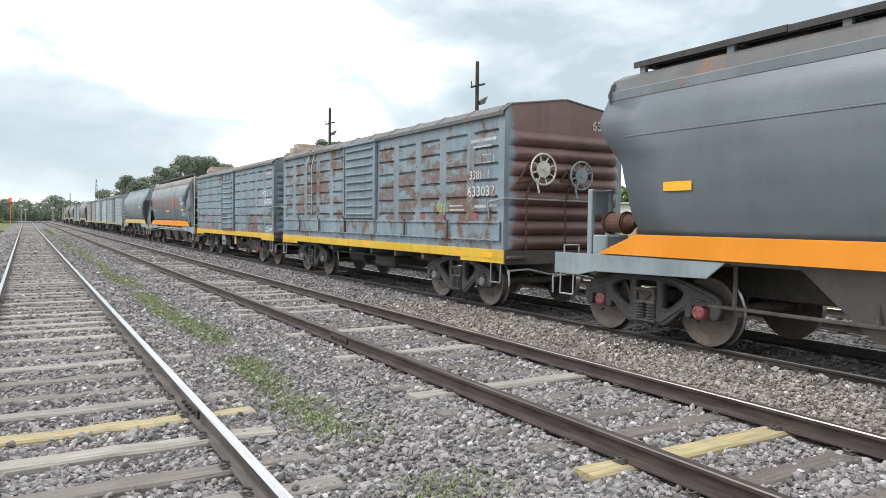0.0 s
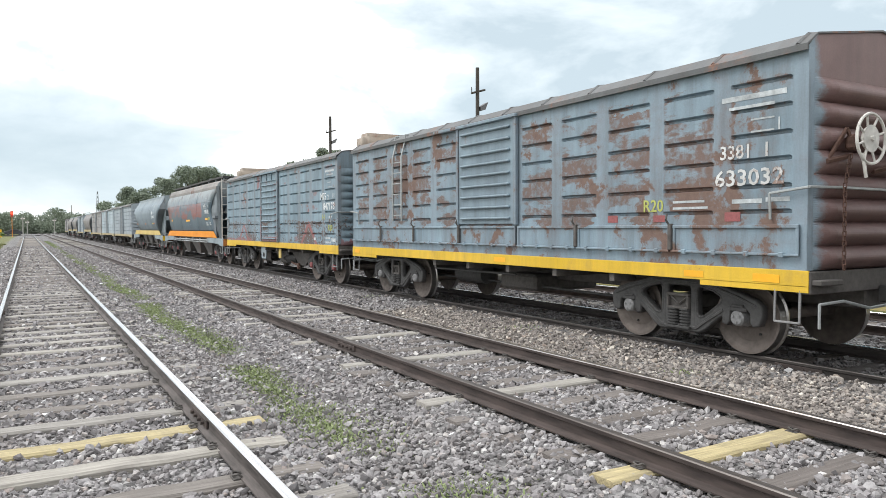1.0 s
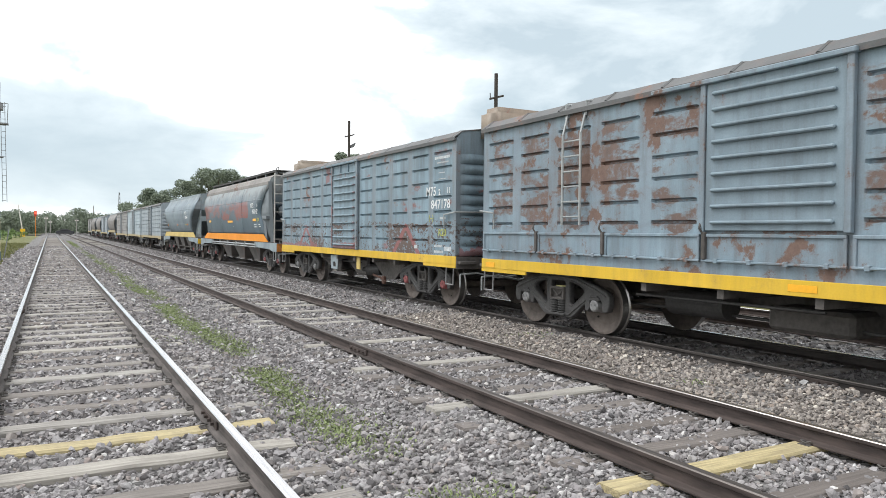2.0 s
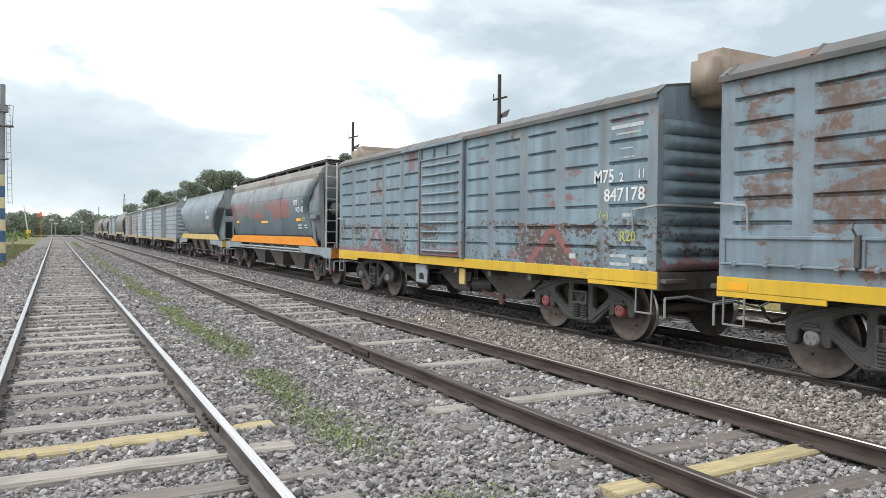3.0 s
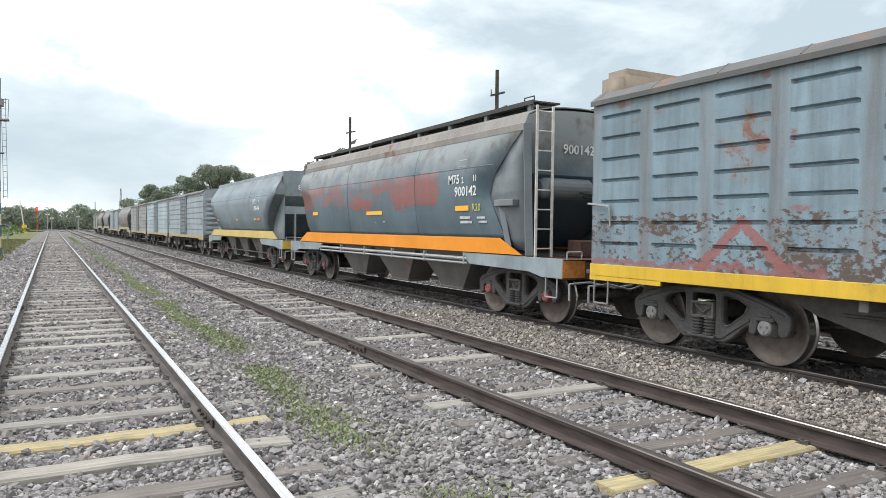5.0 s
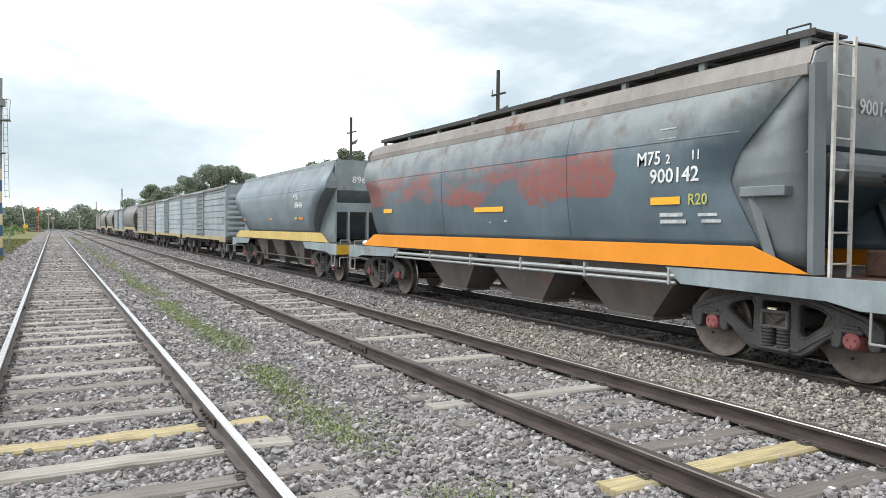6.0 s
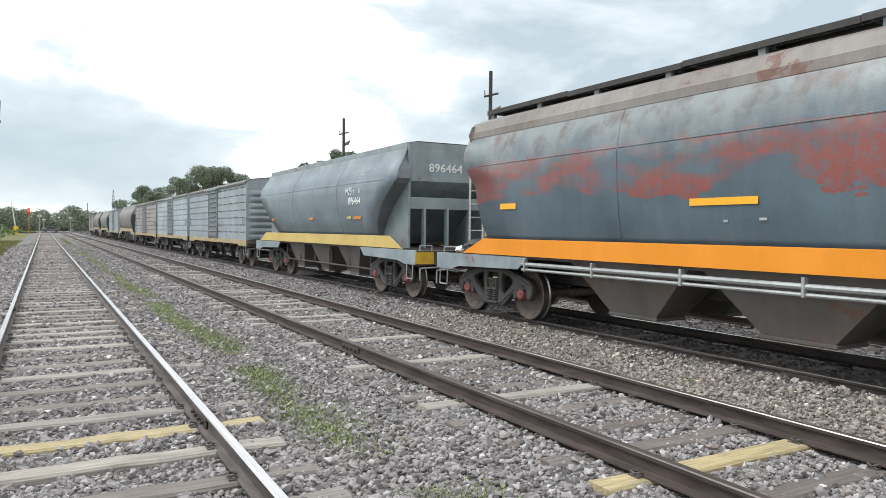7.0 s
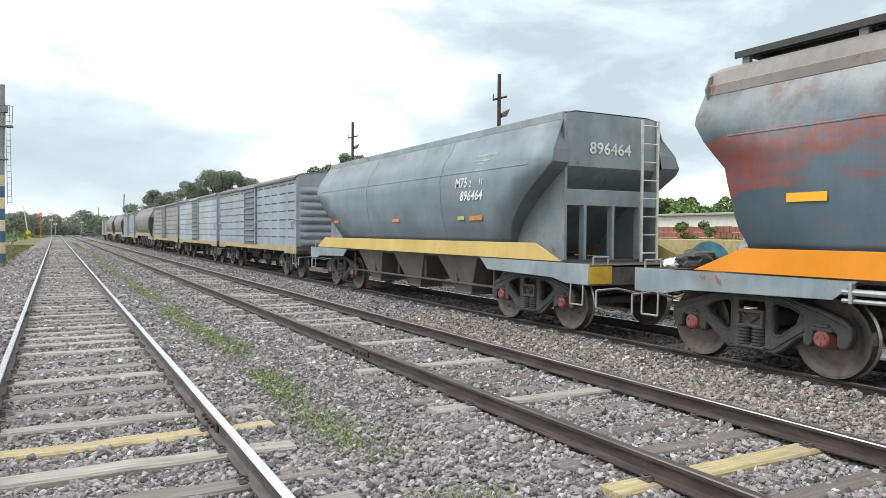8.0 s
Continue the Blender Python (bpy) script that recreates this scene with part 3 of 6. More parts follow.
def covered_wagon(label, front, rear, wall, end_paint, sill=0.83, sill_top=1.07, eave=3.40, ridge=3.72, hw=1.375, door=(0.0, 0.9), ribs=(), flaps=False, cap="grey",
                  bays=5, door_ribs=9, door_paint=None, bogie_in=1.75, wheels=False, tanks=False, amp=0.09, low=None, sill_paint=None, corr=8, carlines=0.03, header=0.0):
    mid = (front + rear) / 2
    w = thing("covered_wagon", label, "freight wagon", "wagons of the train")
    train.append((w, mid))
    y0, y1 = front - mid, rear - mid
    dz0, dz1 = door[0] - mid, door[1] - mid
    low = low or sill_top
    z = 0.03
    sill, sill_top, eave, ridge, low = sill + z, sill_top + z, eave + z, ridge + z, low + z
    ribs = [r + z for r in ribs]
    sill_paint = sill_paint or M["yellow"]

    def bay_list(a, b, n):
        p = (b - a) / n
        return [(a + p * k + 0.12, a + p * (k + 1) - 0.12) for k in range(n)]

    spans = bay_list(y0 + 0.06, dz0 - 0.05, bays) + bay_list(dz1 + 0.05, y1 - 0.06, bays)
    for sx in (-1, 1):
        bm = ribbed_sheet(y0, y1, low, eave, spans, ribs, 0.055)
        if sx > 0:
            bmesh.ops.scale(bm, vec=(-1, 1, 1), verts=bm.verts)
            bmesh.ops.reverse_faces(bm, faces=bm.faces[:])
        bmesh.ops.translate(bm, vec=(sx * hw, 0, 0), verts=bm.verts)
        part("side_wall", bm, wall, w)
        o = sx * hw
        # sill, door, posts
        bm = bmesh.new()
        box(bm, o - 0.012, o + 0.012, y0 - 0.03, y1 + 0.03, sill + 0.06, sill_top, 0.004)
        box(bm, o - 0.012, o + 0.012, y0 - 0.03, y0 + 1.4, sill, sill + 0.07)
        box(bm, o - 0.012, o + 0.012, y1 - 1.4, y1 + 0.03, sill, sill + 0.07)
        part("side_sill", bm, sill_paint, w, "yellow painted side sill")
        bm = bmesh.new()
        box(bm, o + sx * 0.008, o + sx * 0.05, dz0, dz1, low + 0.02, eave - 0.07 - header, 0.006)
        leaf = part("door", bm, door_paint or wall, w, "ribbed steel sliding door")
        bm = bmesh.new()
        box(bm, -0.03, 0.03, dz0 + 0.1, dz1 - 0.1, -0.022, 0.022, 0.015)
        rib = mesh_of(bm, "door_rib")
        for k in range(door_ribs):
            zc = low + 0.12 + (eave - header - low - 0.32) * k / (door_ribs - 1)
            part("door_rib", rib, door_paint or wall, leaf, "", pose(o + sx * 0.07, 0, zc))
        if header:
            # plain panels over the door, between short stiffeners
            bm = bmesh.new()
            box(bm, o + sx * 0.008, o + sx * 0.035, dz0, dz1, eave - header - 0.06, eave - 0.075, 0.004)
            for k in range(4):
                y = dz0 + 0.03 + (dz1 - dz0 - 0.06) * k / 3
                box(bm, o + sx * 0.03, o + sx * 0.065, y - 0.02, y + 0.02, eave - header - 0.06, eave - 0.075, 0.004)
            box(bm, o + sx * 0.03, o + sx * 0.08, dz0, dz1, eave - header - 0.075, eave - header - 0.04, 0.006)
            part("door_header", bm, wall, w)
        bm = bmesh.new()
        for y in (dz0 - 0.045, dz1 + 0.045):
            one = bmesh.new()
            box(one, o + sx * 0.006, o + sx * 0.075, y - 0.04, y + 0.04, low, eave - 0.02, 0.008)
            part("door_post", one, wall, w)
        box(bm, o + sx * 0.01, o + sx * 0.11, dz0 - 0.12, dz1 + 0.9, eave - 0.07, eave - 0.01, 0.01)
        part("door_track", bm, wall, w)
        if flaps:
            edges = [y0 + 0.04, y0 + 1.85, y0 + 3.7, dz0 - 0.06, dz1 + 0.06, y1 - 3.4, y1 - 1.75, y1 - 0.04]
            for a, b in zip(edges, edges[1:]):
                bm = bmesh.new()
                box(bm, o - 0.01 + sx * 0.01, o + sx * 0.025, a + 0.03, b - 0.03, 1.27, low - 0.02, 0.006)
                box(bm, o + sx * 0.01, o + sx * 0.05, a + 0.03, b - 0.03, low - 0.06, low - 0.02, 0.006)
                box(bm, o + sx * 0.01, o + sx * 0.045, a + 0.03, a + 0.07, 1.27, low - 0.05, 0.006)
                box(bm, o + sx * 0.01, o + sx * 0.045, b - 0.07, b - 0.03, 1.27, low - 0.05, 0.006)
                part("side_flap", bm, wall, w, "low hinged steel side flap")
                bm = bmesh.new()
                rod(bm, (o + sx * 0.05, a + 0.02, 1.265), (o + sx * 0.05, b - 0.02, 1.265), 0.016, 6)
                for k in range(4):
                    y = a + (b - a) * (k + 0.5) / 4
                    box(bm, o, o + sx * 0.07, y - 0.03, y + 0.03, 1.235, 1.295, 0.006)
                part("hinge_rod", bm, wall, w)
            for y in (edges[1], edges[2], edges[4] - 0.05, edges[5], edges[6]):
                bm = bmesh.new()
                box(bm, o + sx * 0.02, o + sx * 0.075, y - 0.03, y + 0.03, 1.28, low - 0.0, 0.008)
                rods(bm, [(o + sx * 0.05, y, low - 0.04), (o + sx * 0.1, y + 0.03, low + 0.05), (o + sx * 0.06, y + 0.05, low + 0.12)], 0.014, 6)
                part("flap_latch", bm, M["under_grey"], w, "grimy flap latch")
            bm = bmesh.new()
            box(bm, o - 0.006, o + 0.006, y0, y1, sill_top, low)
            part("lower_wall", bm, wall, w)
    # roof with carlines
    bow = [(-hw, 0.0), (-hw * 0.9, 0.42), (0.0, 1.0), (hw * 0.9, 0.42), (hw, 0.0)]
    bow = [(x, eave + (ridge - eave) * u) for x, u in bow]
    prof = [(-hw - 0.04, eave - 0.06), (-hw - 0.04, eave), *bow[1:-1], (hw + 0.04, eave), (hw + 0.04, eave - 0.06)]
    bm = bmesh.new()
    loops = [[bm.verts.new((x, y, zz)) for x, zz in prof] for y in (y0 - 0.02, y1 + 0.02)]
    for k in range(len(prof) - 1):
        bm.faces.new((loops[0][k], loops[1][k], loops[1][k + 1], loops[0][k + 1]))
    bm.normal_update()
    bmesh.ops.solidify(bm, geom=bm.faces[:], thickness=0.02)
    n = int((y1 - y0) / 1.05)
    for k in range(n + 1):
        y = y0 + 0.1 + (y1 - y0 - 0.2) * k / n
        for (xa, za), (xb, zb) in zip(prof[1:-2], prof[2:-1]):
            rod(bm, (xa, y, za + 0.012), (xb, y, zb + 0.012), carlines, 6)
    part("roof", bm, M["roof_grey"], w, "grimy ribbed steel roof")
    # ends
    gable = bow
    for way, y in ((-1, y0), (1, y1)):
        bm = corrugated_end(hw, sill_top, eave - 0.32, corr, amp, gable)
        part("end_wall", bm, end_paint, w, "deeply corrugated end wall", pose(0, y, 0, 0, 0, 0 if way < 0 else 180))
        for sx in (-1, 1):
            bm = bmesh.new()
            box(bm, sx * (hw + 0.004), sx * (hw - 0.09), y - 0.006, y + 0.006, sill_top, eave - 0.02)
            part("corner_strip", bm, wall, w)
        bm = bmesh.new()
        box(bm, -hw, hw, y - 0.05 if way < 0 else y - 0.12, y + 0.12 if way < 0 else y + 0.05, sill - 0.02, sill_top - 0.01, 0.01)
        for sx in (-1, 1):
            box(bm, sx * (hw - 0.02), sx * (hw - 0.42), y, y + way * 0.16, sill_top - 0.16, sill_top - 0.10, 0.01)
        part("end_beam", bm, M["under_grey"], w)
        coupler(w, y + way * 0.05, way)
        lever(w, y, way, hw, M["galv"])
        # grab rail round the corner
        bm = bmesh.new()
        rods(bm, [(-hw - 0.03, y - way * 0.42, 1.66), (-hw - 0.05, y - way * 0.42, 1.95), (-hw - 0.05, y + way * 0.05, 2.0), (-hw + 0.4, y + way * 0.14, 2.0), (0.9, y + way * 0.14, 1.98)], 0.016, 6)
        part("grab_rail", bm, M["galv"] if not wheels else M["white_paint"], w)
        step_iron(w, -hw, y - way * 0.22, 0.52, sill + 0.02, M["cap_grey"])
    # floor and underframe
    bm = bmesh.new()
    box(bm, -hw + 0.02, hw - 0.02, y0, y1, sill_top - 0.10, sill_top - 0.02)
    box(bm, -0.24, 0.24, y0, y1, 0.62, sill_top - 0.1, 0.02)
    y = y0 + 3.0
    while y < y1 - 2.9:
        box(bm, -hw + 0.03, hw - 0.03, y - 0.05, y + 0.05, 0.80, sill_top - 0.1)
        y += 1.3
    box(bm, -0.75, 0.75, -0.6, 0.5, 0.42, 0.72, 0.05)
    part("underframe", bm, M["under_grey"], w)
    bm = bmesh.new()
    rod(bm, (-0.55, 1.2, 0.62), (-0.55, 2.2, 0.62), 0.19, 16)
    rods(bm, [(-0.9, y0 + 2.6, 0.52), (-0.5, 0, 0.5), (-0.6, y1 - 2.6, 0.52)], 0.022, 6)
    rods(bm, [(-1.1, -0.5, 0.74), (-1.1, 2.4, 0.72)], 0.02, 6)
    part("brake_gear", bm, M["steel_dark"], w)
    for y, tint in zip((y0 + bogie_in, y1 - bogie_in), cap if isinstance(cap, tuple) else (cap, cap)):
        add_bogie(w, y, tint)
    if tanks:
        for way, y in ((-1, y0), (1, y1)):
            bm = bmesh.new()
            bmesh.ops.create_cube(bm, size=1, matrix=Matrix.LocRotScale((0.1, y + way * 0.26, ridge - 0.06), None, (1.85, 0.68, 0.74)))
            bmesh.ops.bevel(bm, geom=bm.edges[:], offset=0.13, segments=3, affect="EDGES")
            part("end_tank", bm, M["tank_tan"], w, "rounded rusty tan tank on the end", None, True)
    return w, mid, hw


def hand_wheel(wagon, x, y, z, r, material):
    bm = bmesh.new()
    for k in range(28):
        a, b = 2 * math.pi * k / 28, 2 * math.pi * (k + 1) / 28
        rod(bm, (x + r * math.cos(a), y, z + r * math.sin(a)), (x + r * math.cos(b), y, z + r * math.sin(b)), 0.017, 6)
    for k in range(8):
        a = 2 * math.pi * k / 8 + 0.3
        rod(bm, (x, y + 0.03, z), (x + r * math.cos(a), y, z + r * math.sin(a)), 0.018, 6, 0.011)
    rod(bm, (x, y - 0.005, z), (x, y + 0.035, z), r * 0.55, 20, r * 0.48)
    rod(bm, (x, y - 0.035, z), (x, y + 0.25, z), 0.028, 10)
    part("brake_wheel", bm, material, wagon, "pale spoked brake wheel")
    bm = bmesh.new()
    box(bm, x - 0.17, x - 0.05, y + 0.07, y + 0.20, z - 0.12, z + 0.05, 0.03)
    rods(bm, [(x - 0.36, y + 0.26, z - 0.22), (x - 0.18, y + 0.16, z + 0.12), (x - 0.12, y + 0.14, z - 0.02)], 0.022, 5)
    rods(bm, [(x - 0.40, y + 0.24, z - 0.24), (x - 0.1, y + 0.18, z - 0.18)], 0.03, 5)
    part("wheel_bracket", bm, M["oxide"], wagon, "rusty brake wheel bracket")
    bm = bmesh.new()
    rods(bm, [(x - 0.14, y + 0.02, z - 0.16), (x - 0.12, y, z - 0.30), (x - 0.09, y, z - 0.42)], 0.018, 6)
    part("wheel_pawl", bm, material, wagon)
    bm = bmesh.new()
    n = 24
    for k in range(n):
        za = z - 0.16 - 0.052 * k
        xa = x - 0.17 - 0.10 * min(1.0, k / 6)
        ya = y + 0.12
        d = (0.017, 0.0) if k % 2 else (0.0, 0.017)
        rods(bm, [(xa - d[0], ya - d[1], za), (xa - d[0], ya - d[1], za - 0.05), (xa + d[0], ya + d[1], za - 0.06), (xa + d[0], ya + d[1], za - 0.01), (xa - d[0], ya - d[1], za)], 0.008, 4)
    part("brake_chain", bm, M["oxide"], wagon, "rusty hanging brake chain")


# -- hopper wagons --
def hopper_wagon(label, front, rear, tip_f, tip_r, paint, skirt, profile, edge_f, edge_r, roof, cap="red", top=3.84, walkway=True, frame_paint=None, bogies=(0, 0), skirt_z=(1.13, 1.41),
                 style="slope", gusset=None, pipes=True, chute=4, skirt_x=1.40, roof_paint=None, skirt_label="orange painted skirt strip"):
    """profile: half widths and heights from the skirt up to the eave; edge: how far each height's edge stands in from the skirt's tip."""
    mid = (front + rear) / 2
    w = thing("hopper_wagon", label, "freight wagon", "wagons of the train")
    train.append((w, mid))
    z_up = 0.03
    frame_paint = frame_paint or M["frame_grey"]
    gusset = gusset or M["gusset_grey"]
    f0, r0, a0, b0 = front - mid, rear - mid, tip_f - mid, tip_r - mid

    def inset(edge, z):
        pts = sorted(edge)
        if z <= pts[0][0]:
            return pts[0][1]
        for (za, da), (zb, db) in zip(pts, pts[1:]):
            if za <= z <= zb:
                return da + (db - da) * (z - za) / (zb - za)
        return pts[-1][1]

    def half(z):
        for (xa, za), (xb, zb) in zip(profile, profile[1:]):
            if za <= z <= zb:
                return xa + (xb - xa) * (z - za) / (zb - za)
        return profile[-1][0]

    # shell: sides
    zs = []
    for (xa, za), (xb, zb) in zip(profile, profile[1:]):
        zs += [za + (zb - za) * k / 3 for k in range(3)]
    zs.append(profile[-1][1])
    eave = zs[-1]
    for sx in (-1, 1):
        bm = bmesh.new()
        rows = []
        for z in zs:
            ya, yb = a0 + inset(edge_f, z), b0 - inset(edge_r, z)
            rows.append([bm.verts.new((sx * half(z), ya + (yb - ya) * k / 12, z + z_up)) for k in range(13)])
        for p, q in zip(rows, rows[1:]):
            for k in range(12):
                bm.faces.new((p[k], q[k], q[k + 1], p[k + 1]) if sx < 0 else (p[k], p[k + 1], q[k + 1], q[k]))
        bm.normal_update()
        bmesh.ops.solidify(bm, geom=bm.faces[:], thickness=0.03)
        me = mesh_of(bm, "side_sheet")
        part("side_sheet", me, paint, w, "", None, True)
        # weld seams
        bm = bmesh.new()
        for zz, ya, yb in ((2.76, a0 + 0.9, b0 - 0.5),):
            rod(bm, (sx * half(zz), ya, zz + z_up), (sx * half(zz), yb, zz + z_up), 0.012, 6)
        for k in (0.33, 0.66):
            y = a0 + (b0 - a0) * k
            for za, zb in zip(zs, zs[1:]):
                rod(bm, (sx * (half(za) + 0.0), y, za + z_up), (sx * (half(zb) + 0.0), y, zb + z_up), 0.009, 5)
        part("weld_seam", bm, paint, w)
        # skirt
        x = sx * skirt_x
        ring = [(a0, skirt_z[0]), (a0 + 0.72, skirt_z[1]), (b0 - 0.72, skirt_z[1]), (b0, skirt_z[0])]
        me = plate([(y, z + z_up) for y, z in ring], [], 0.02, 0.003)
        me.transform(Matrix.Translation((x, 0, 0)))
        part("skirt", me, skirt, w, skirt_label)
        # gusset plates closing the ends' flanks
        for way, t, edge in ((-1, a0, edge_f), (1, b0, edge_r)):
            s = -way
            if style == "slope" and way > 0:
                continue
            if style == "slope":
                # hip: a folded sheet from the side's edge in to the end post
                bm = bmesh.new()
                rim = [(bm.verts.new((sx * (half(z) - 0.012), t + s * (inset(edge, z) + 0.012), z + z_up)), bm.verts.new((sx * (half(2.9) - 0.20), t + s * 0.10, z + z_up))) for z in (1.2, *[z for z, _ in edge])]
                for p, q in zip(rim, rim[1:]):
                    bm.faces.new((p[0], p[1], q[1], q[0]))
                bm.normal_update()
                bmesh.ops.solidify(bm, geom=bm.faces[:], thickness=0.012)
                me = mesh_of(bm, "end_gusset")
            else:
                pts = [(t + s * (inset(edge, z) + 0.25), z) for z in (1.15, 1.5, 2.0, 2.5, 2.9, eave - 0.1)]
                ring = pts + [(t + s * 0.40, eave - 0.1), (t + s * 0.40, 1.12)]
                me = plate([(y, z + z_up) for y, z in ring], [], 0.025)
                me.transform(Matrix.Translation((sx * 1.06, 0, 0)))
                # flange from the curved edge of the side sheet in to the gusset
                bm = bmesh.new()
                rim = [(bm.verts.new((sx * (half(z) - 0.004), t + s * (inset(edge, z) + 0.012), z + z_up)), bm.verts.new((sx * 1.045, t + s * (inset(edge, z) + 0.05), z + z_up))) for z in zs]
                for p, q in zip(rim, rim[1:]):
                    bm.faces.new((p[0], p[1], q[1], q[0]))
                bm.normal_update()
                bmesh.ops.solidify(bm, geom=bm.faces[:], thickness=0.01)
                # darker grey than the plate beside it, painting in shade along the edge
                part("edge_flange", bm, M["gusset_grey"], w)
            part("end_gusset", me, gusset, w, "", None, style == "slope")
            if style == "slope" and way < 0:
                bm = bmesh.new()
                y = t + s * (inset(edge, 1.9) - 0.05)
                box(bm, sx * (half(2.4) - 0.21), sx * (half(2.4) - 0.03), y - 0.55 if way < 0 else y - 0.05, y + 0.05 if way < 0 else y + 0.55, 2.02, 2.14, 0.01)
                rods(bm, [(sx * (half(2.4) - 0.12), y + way * 0.05, 2.05), (sx * (half(2.4) - 0.12), y + way * 0.38, 1.16)], 0.07, 4)
                part("end_brace", bm, gusset, w)
    # ends: head wall above, slope sheet below
    for way, t, edge in ((-1, a0, edge_f), (1, b0, edge_r)):
        s = -way
        hw = half(2.9) - 0.06 if style == "slope" else 1.04
        bm = bmesh.new()
        head = t + s * (0.06 if style == "slope" else 0.40)
        low = (2.55 if way < 0 else 3.0) if style == "slope" else 2.72
        inner = hw - (0.12 if style == "slope" else 0.0)
        arc = [(-hw * math.cos(math.pi * k / 10), eave - 0.03 + (top - 0.09 - eave) * math.sin(math.pi * k / 10) ** 0.62) for k in range(11)] if roof == "round" else [(-hw, eave), (-0.8, top - 0.085), (0.8, top - 0.085), (hw, eave)]
        ring = [(-inner, low), *arc, (inner, low)]
        vs = [bm.verts.new((x, head, z + z_up)) for x, z in ring]
        bm.faces.new(vs)
        low_in = [bm.verts.new((x, head + s * 1.75, 1.25)) for x in (-inner, inner)]
        bm.faces.new((vs[0], vs[-1], low_in[1], low_in[0]))
        bmesh.ops.recalc_face_normals(bm, faces=bm.faces[:])
        bm.normal_update()
        bmesh.ops.solidify(bm, geom=bm.faces[:], thickness=0.02)
        part("end_sheet", bm, paint if style == "slope" else gusset, w)
        if style == "slope":
            if way < 0:
                for sx in (-1, 1):
                    one = bmesh.new()
                    rods(one, [(sx * (hw - 0.02), head - s * 0.05, eave), (sx * (hw - 0.12), head - s * 0.02, 1.15)], 0.09, 4)
                    part("end_post", one, gusset, w)
                one = bmesh.new()
                rod(one, (-0.90, head + s * 0.06, 2.34), (0.1, head + s * 0.06, 2.34), 0.19, 18)
                rod(one, (-0.98, head + s * 0.06, 2.34), (-0.90, head + s * 0.06, 2.34), 0.12, 18, 0.19)
                rod(one, (0.1, head + s * 0.06, 2.34), (0.2, head + s * 0.06, 2.34), 0.19, 18, 0.1)
                part("air_reservoir", one, gusset, w, "dusty grey air reservoir", None, False)
                one = bmesh.new()
                rods(one, [(-0.2, head - s * 0.1, 2.28), (0.22, head - s * 0.22, 2.22), (0.3, head - s * 0.24, 1.9), (0.15, head - s * 0.2, 1.45), (-0.2, head - s * 0.2, 1.2)], 0.022, 6)
                rods(one, [(-0.1, head - s * 0.1, 2.2), (0.38, head - s * 0.2, 2.1), (0.42, head - s * 0.22, 1.7), (0.2, head - s * 0.2, 1.3)], 0.022, 6)
                part("hose", one, M["hose"], w)
                one = bmesh.new()
                box(one, -0.45, 0.05, head - s * 0.45, head - s * 0.1, 1.12, 1.42, 0.02)
                part("valve_box", one, M["oxide"], w, "rusty red brake valve box")
        else:
            for x in (-hw, -0.62, 0.0, 0.62, hw):
                one = bmesh.new()
                box(one, x - 0.03, x + 0.03, head - 0.05, head + 0.09, 1.12, 2.1 if abs(x) < 1 else eave, 0.008)
                part("end_post", one, frame_paint, w)
            one = bmesh.new()
            box(one, -hw, hw, head - 0.03, head + 0.03, 2.08, 2.36, 0.01)
            part("end_rail", one, frame_paint, w)
        if way < 0 or style != "slope":
            ladder(w, *((-1.19, -0.85) if style == "slope" else (0.55, 0.92)), head - s * 0.16, 1.12, eave + (0.32 if style == "slope" else 0.02), 8, M["white_paint"])
        # platform
        tip = f0 if way < 0 else r0
        bm = bmesh.new()
        ya, yb = sorted((tip, tip + s * 3.1))
        for sx in (-1, 1):
            ring = [(tip, 1.10), (tip + s * 3.15, 1.10), (tip + s * 2.9, 0.90), (tip + s * 0.9, 0.86), (tip + s * 0.55, 0.79), (tip, 0.79)]
            me = plate([(y, z + z_up) for y, z in ring], [], 0.03, 0.006)
            me.transform(Matrix.Translation((sx * 1.38, 0, 0)))
            part("side_beam", me, frame_paint, w, "scuffed grey platform side beam")
        box(bm, -1.38, 1.38, tip, tip + s * 0.06, 0.80, 1.12, 0.008)
        box(bm, -1.38, 1.38, ya, yb, 1.085, 1.115)
        part("platform", bm, M["oxide"] if style == "slope" else M["under_grey"], w)
        one = bmesh.new()
        ya, yb = sorted((tip + way * 0.004, tip + way * 0.016))
        box(one, -1.385, -0.93, ya, yb, 0.83, 1.10)
        part("end_plate", one, M["sticker_faded"] if style == "slope" else M["yellow"], w, "scuffed rusty orange corner plate" if style == "slope" else "scuffed yellow corner plate")
        coupler(w, tip, way)
        lever(w, tip, way, 1.38, M["galv"])
        step_iron(w, -1.38, tip + s * 0.28, 0.5, 0.82, M["galv"])
        bm = bmesh.new()
        rods(bm, [(-1.25, tip + s * 0.05, 1.12), (-1.25, tip + s * 0.05, 1.24), (-0.95, tip + s * 0.05, 1.24), (-0.95, tip + s * 0.05, 1.12)], 0.014, 6)
        part("grab_rail", bm, M["galv"], w)
    # roof
    bm = bmesh.new()
    n = 10
    pts = [(-profile[-1][0] * math.cos(math.pi * k / n), eave + (top - 0.06 - eave) * math.sin(math.pi * k / n) ** 0.62) for k in range(n + 1)] if roof == "round" else [(-profile[-1][0], eave), (-0.8, top - 0.1), (0.8, top - 0.1), (profile[-1][0], eave)]
    loops = [[bm.verts.new((x, y, z + z_up)) for x, z in pts] for y in (a0 + inset(edge_f, eave), b0 - inset(edge_r, eave))]
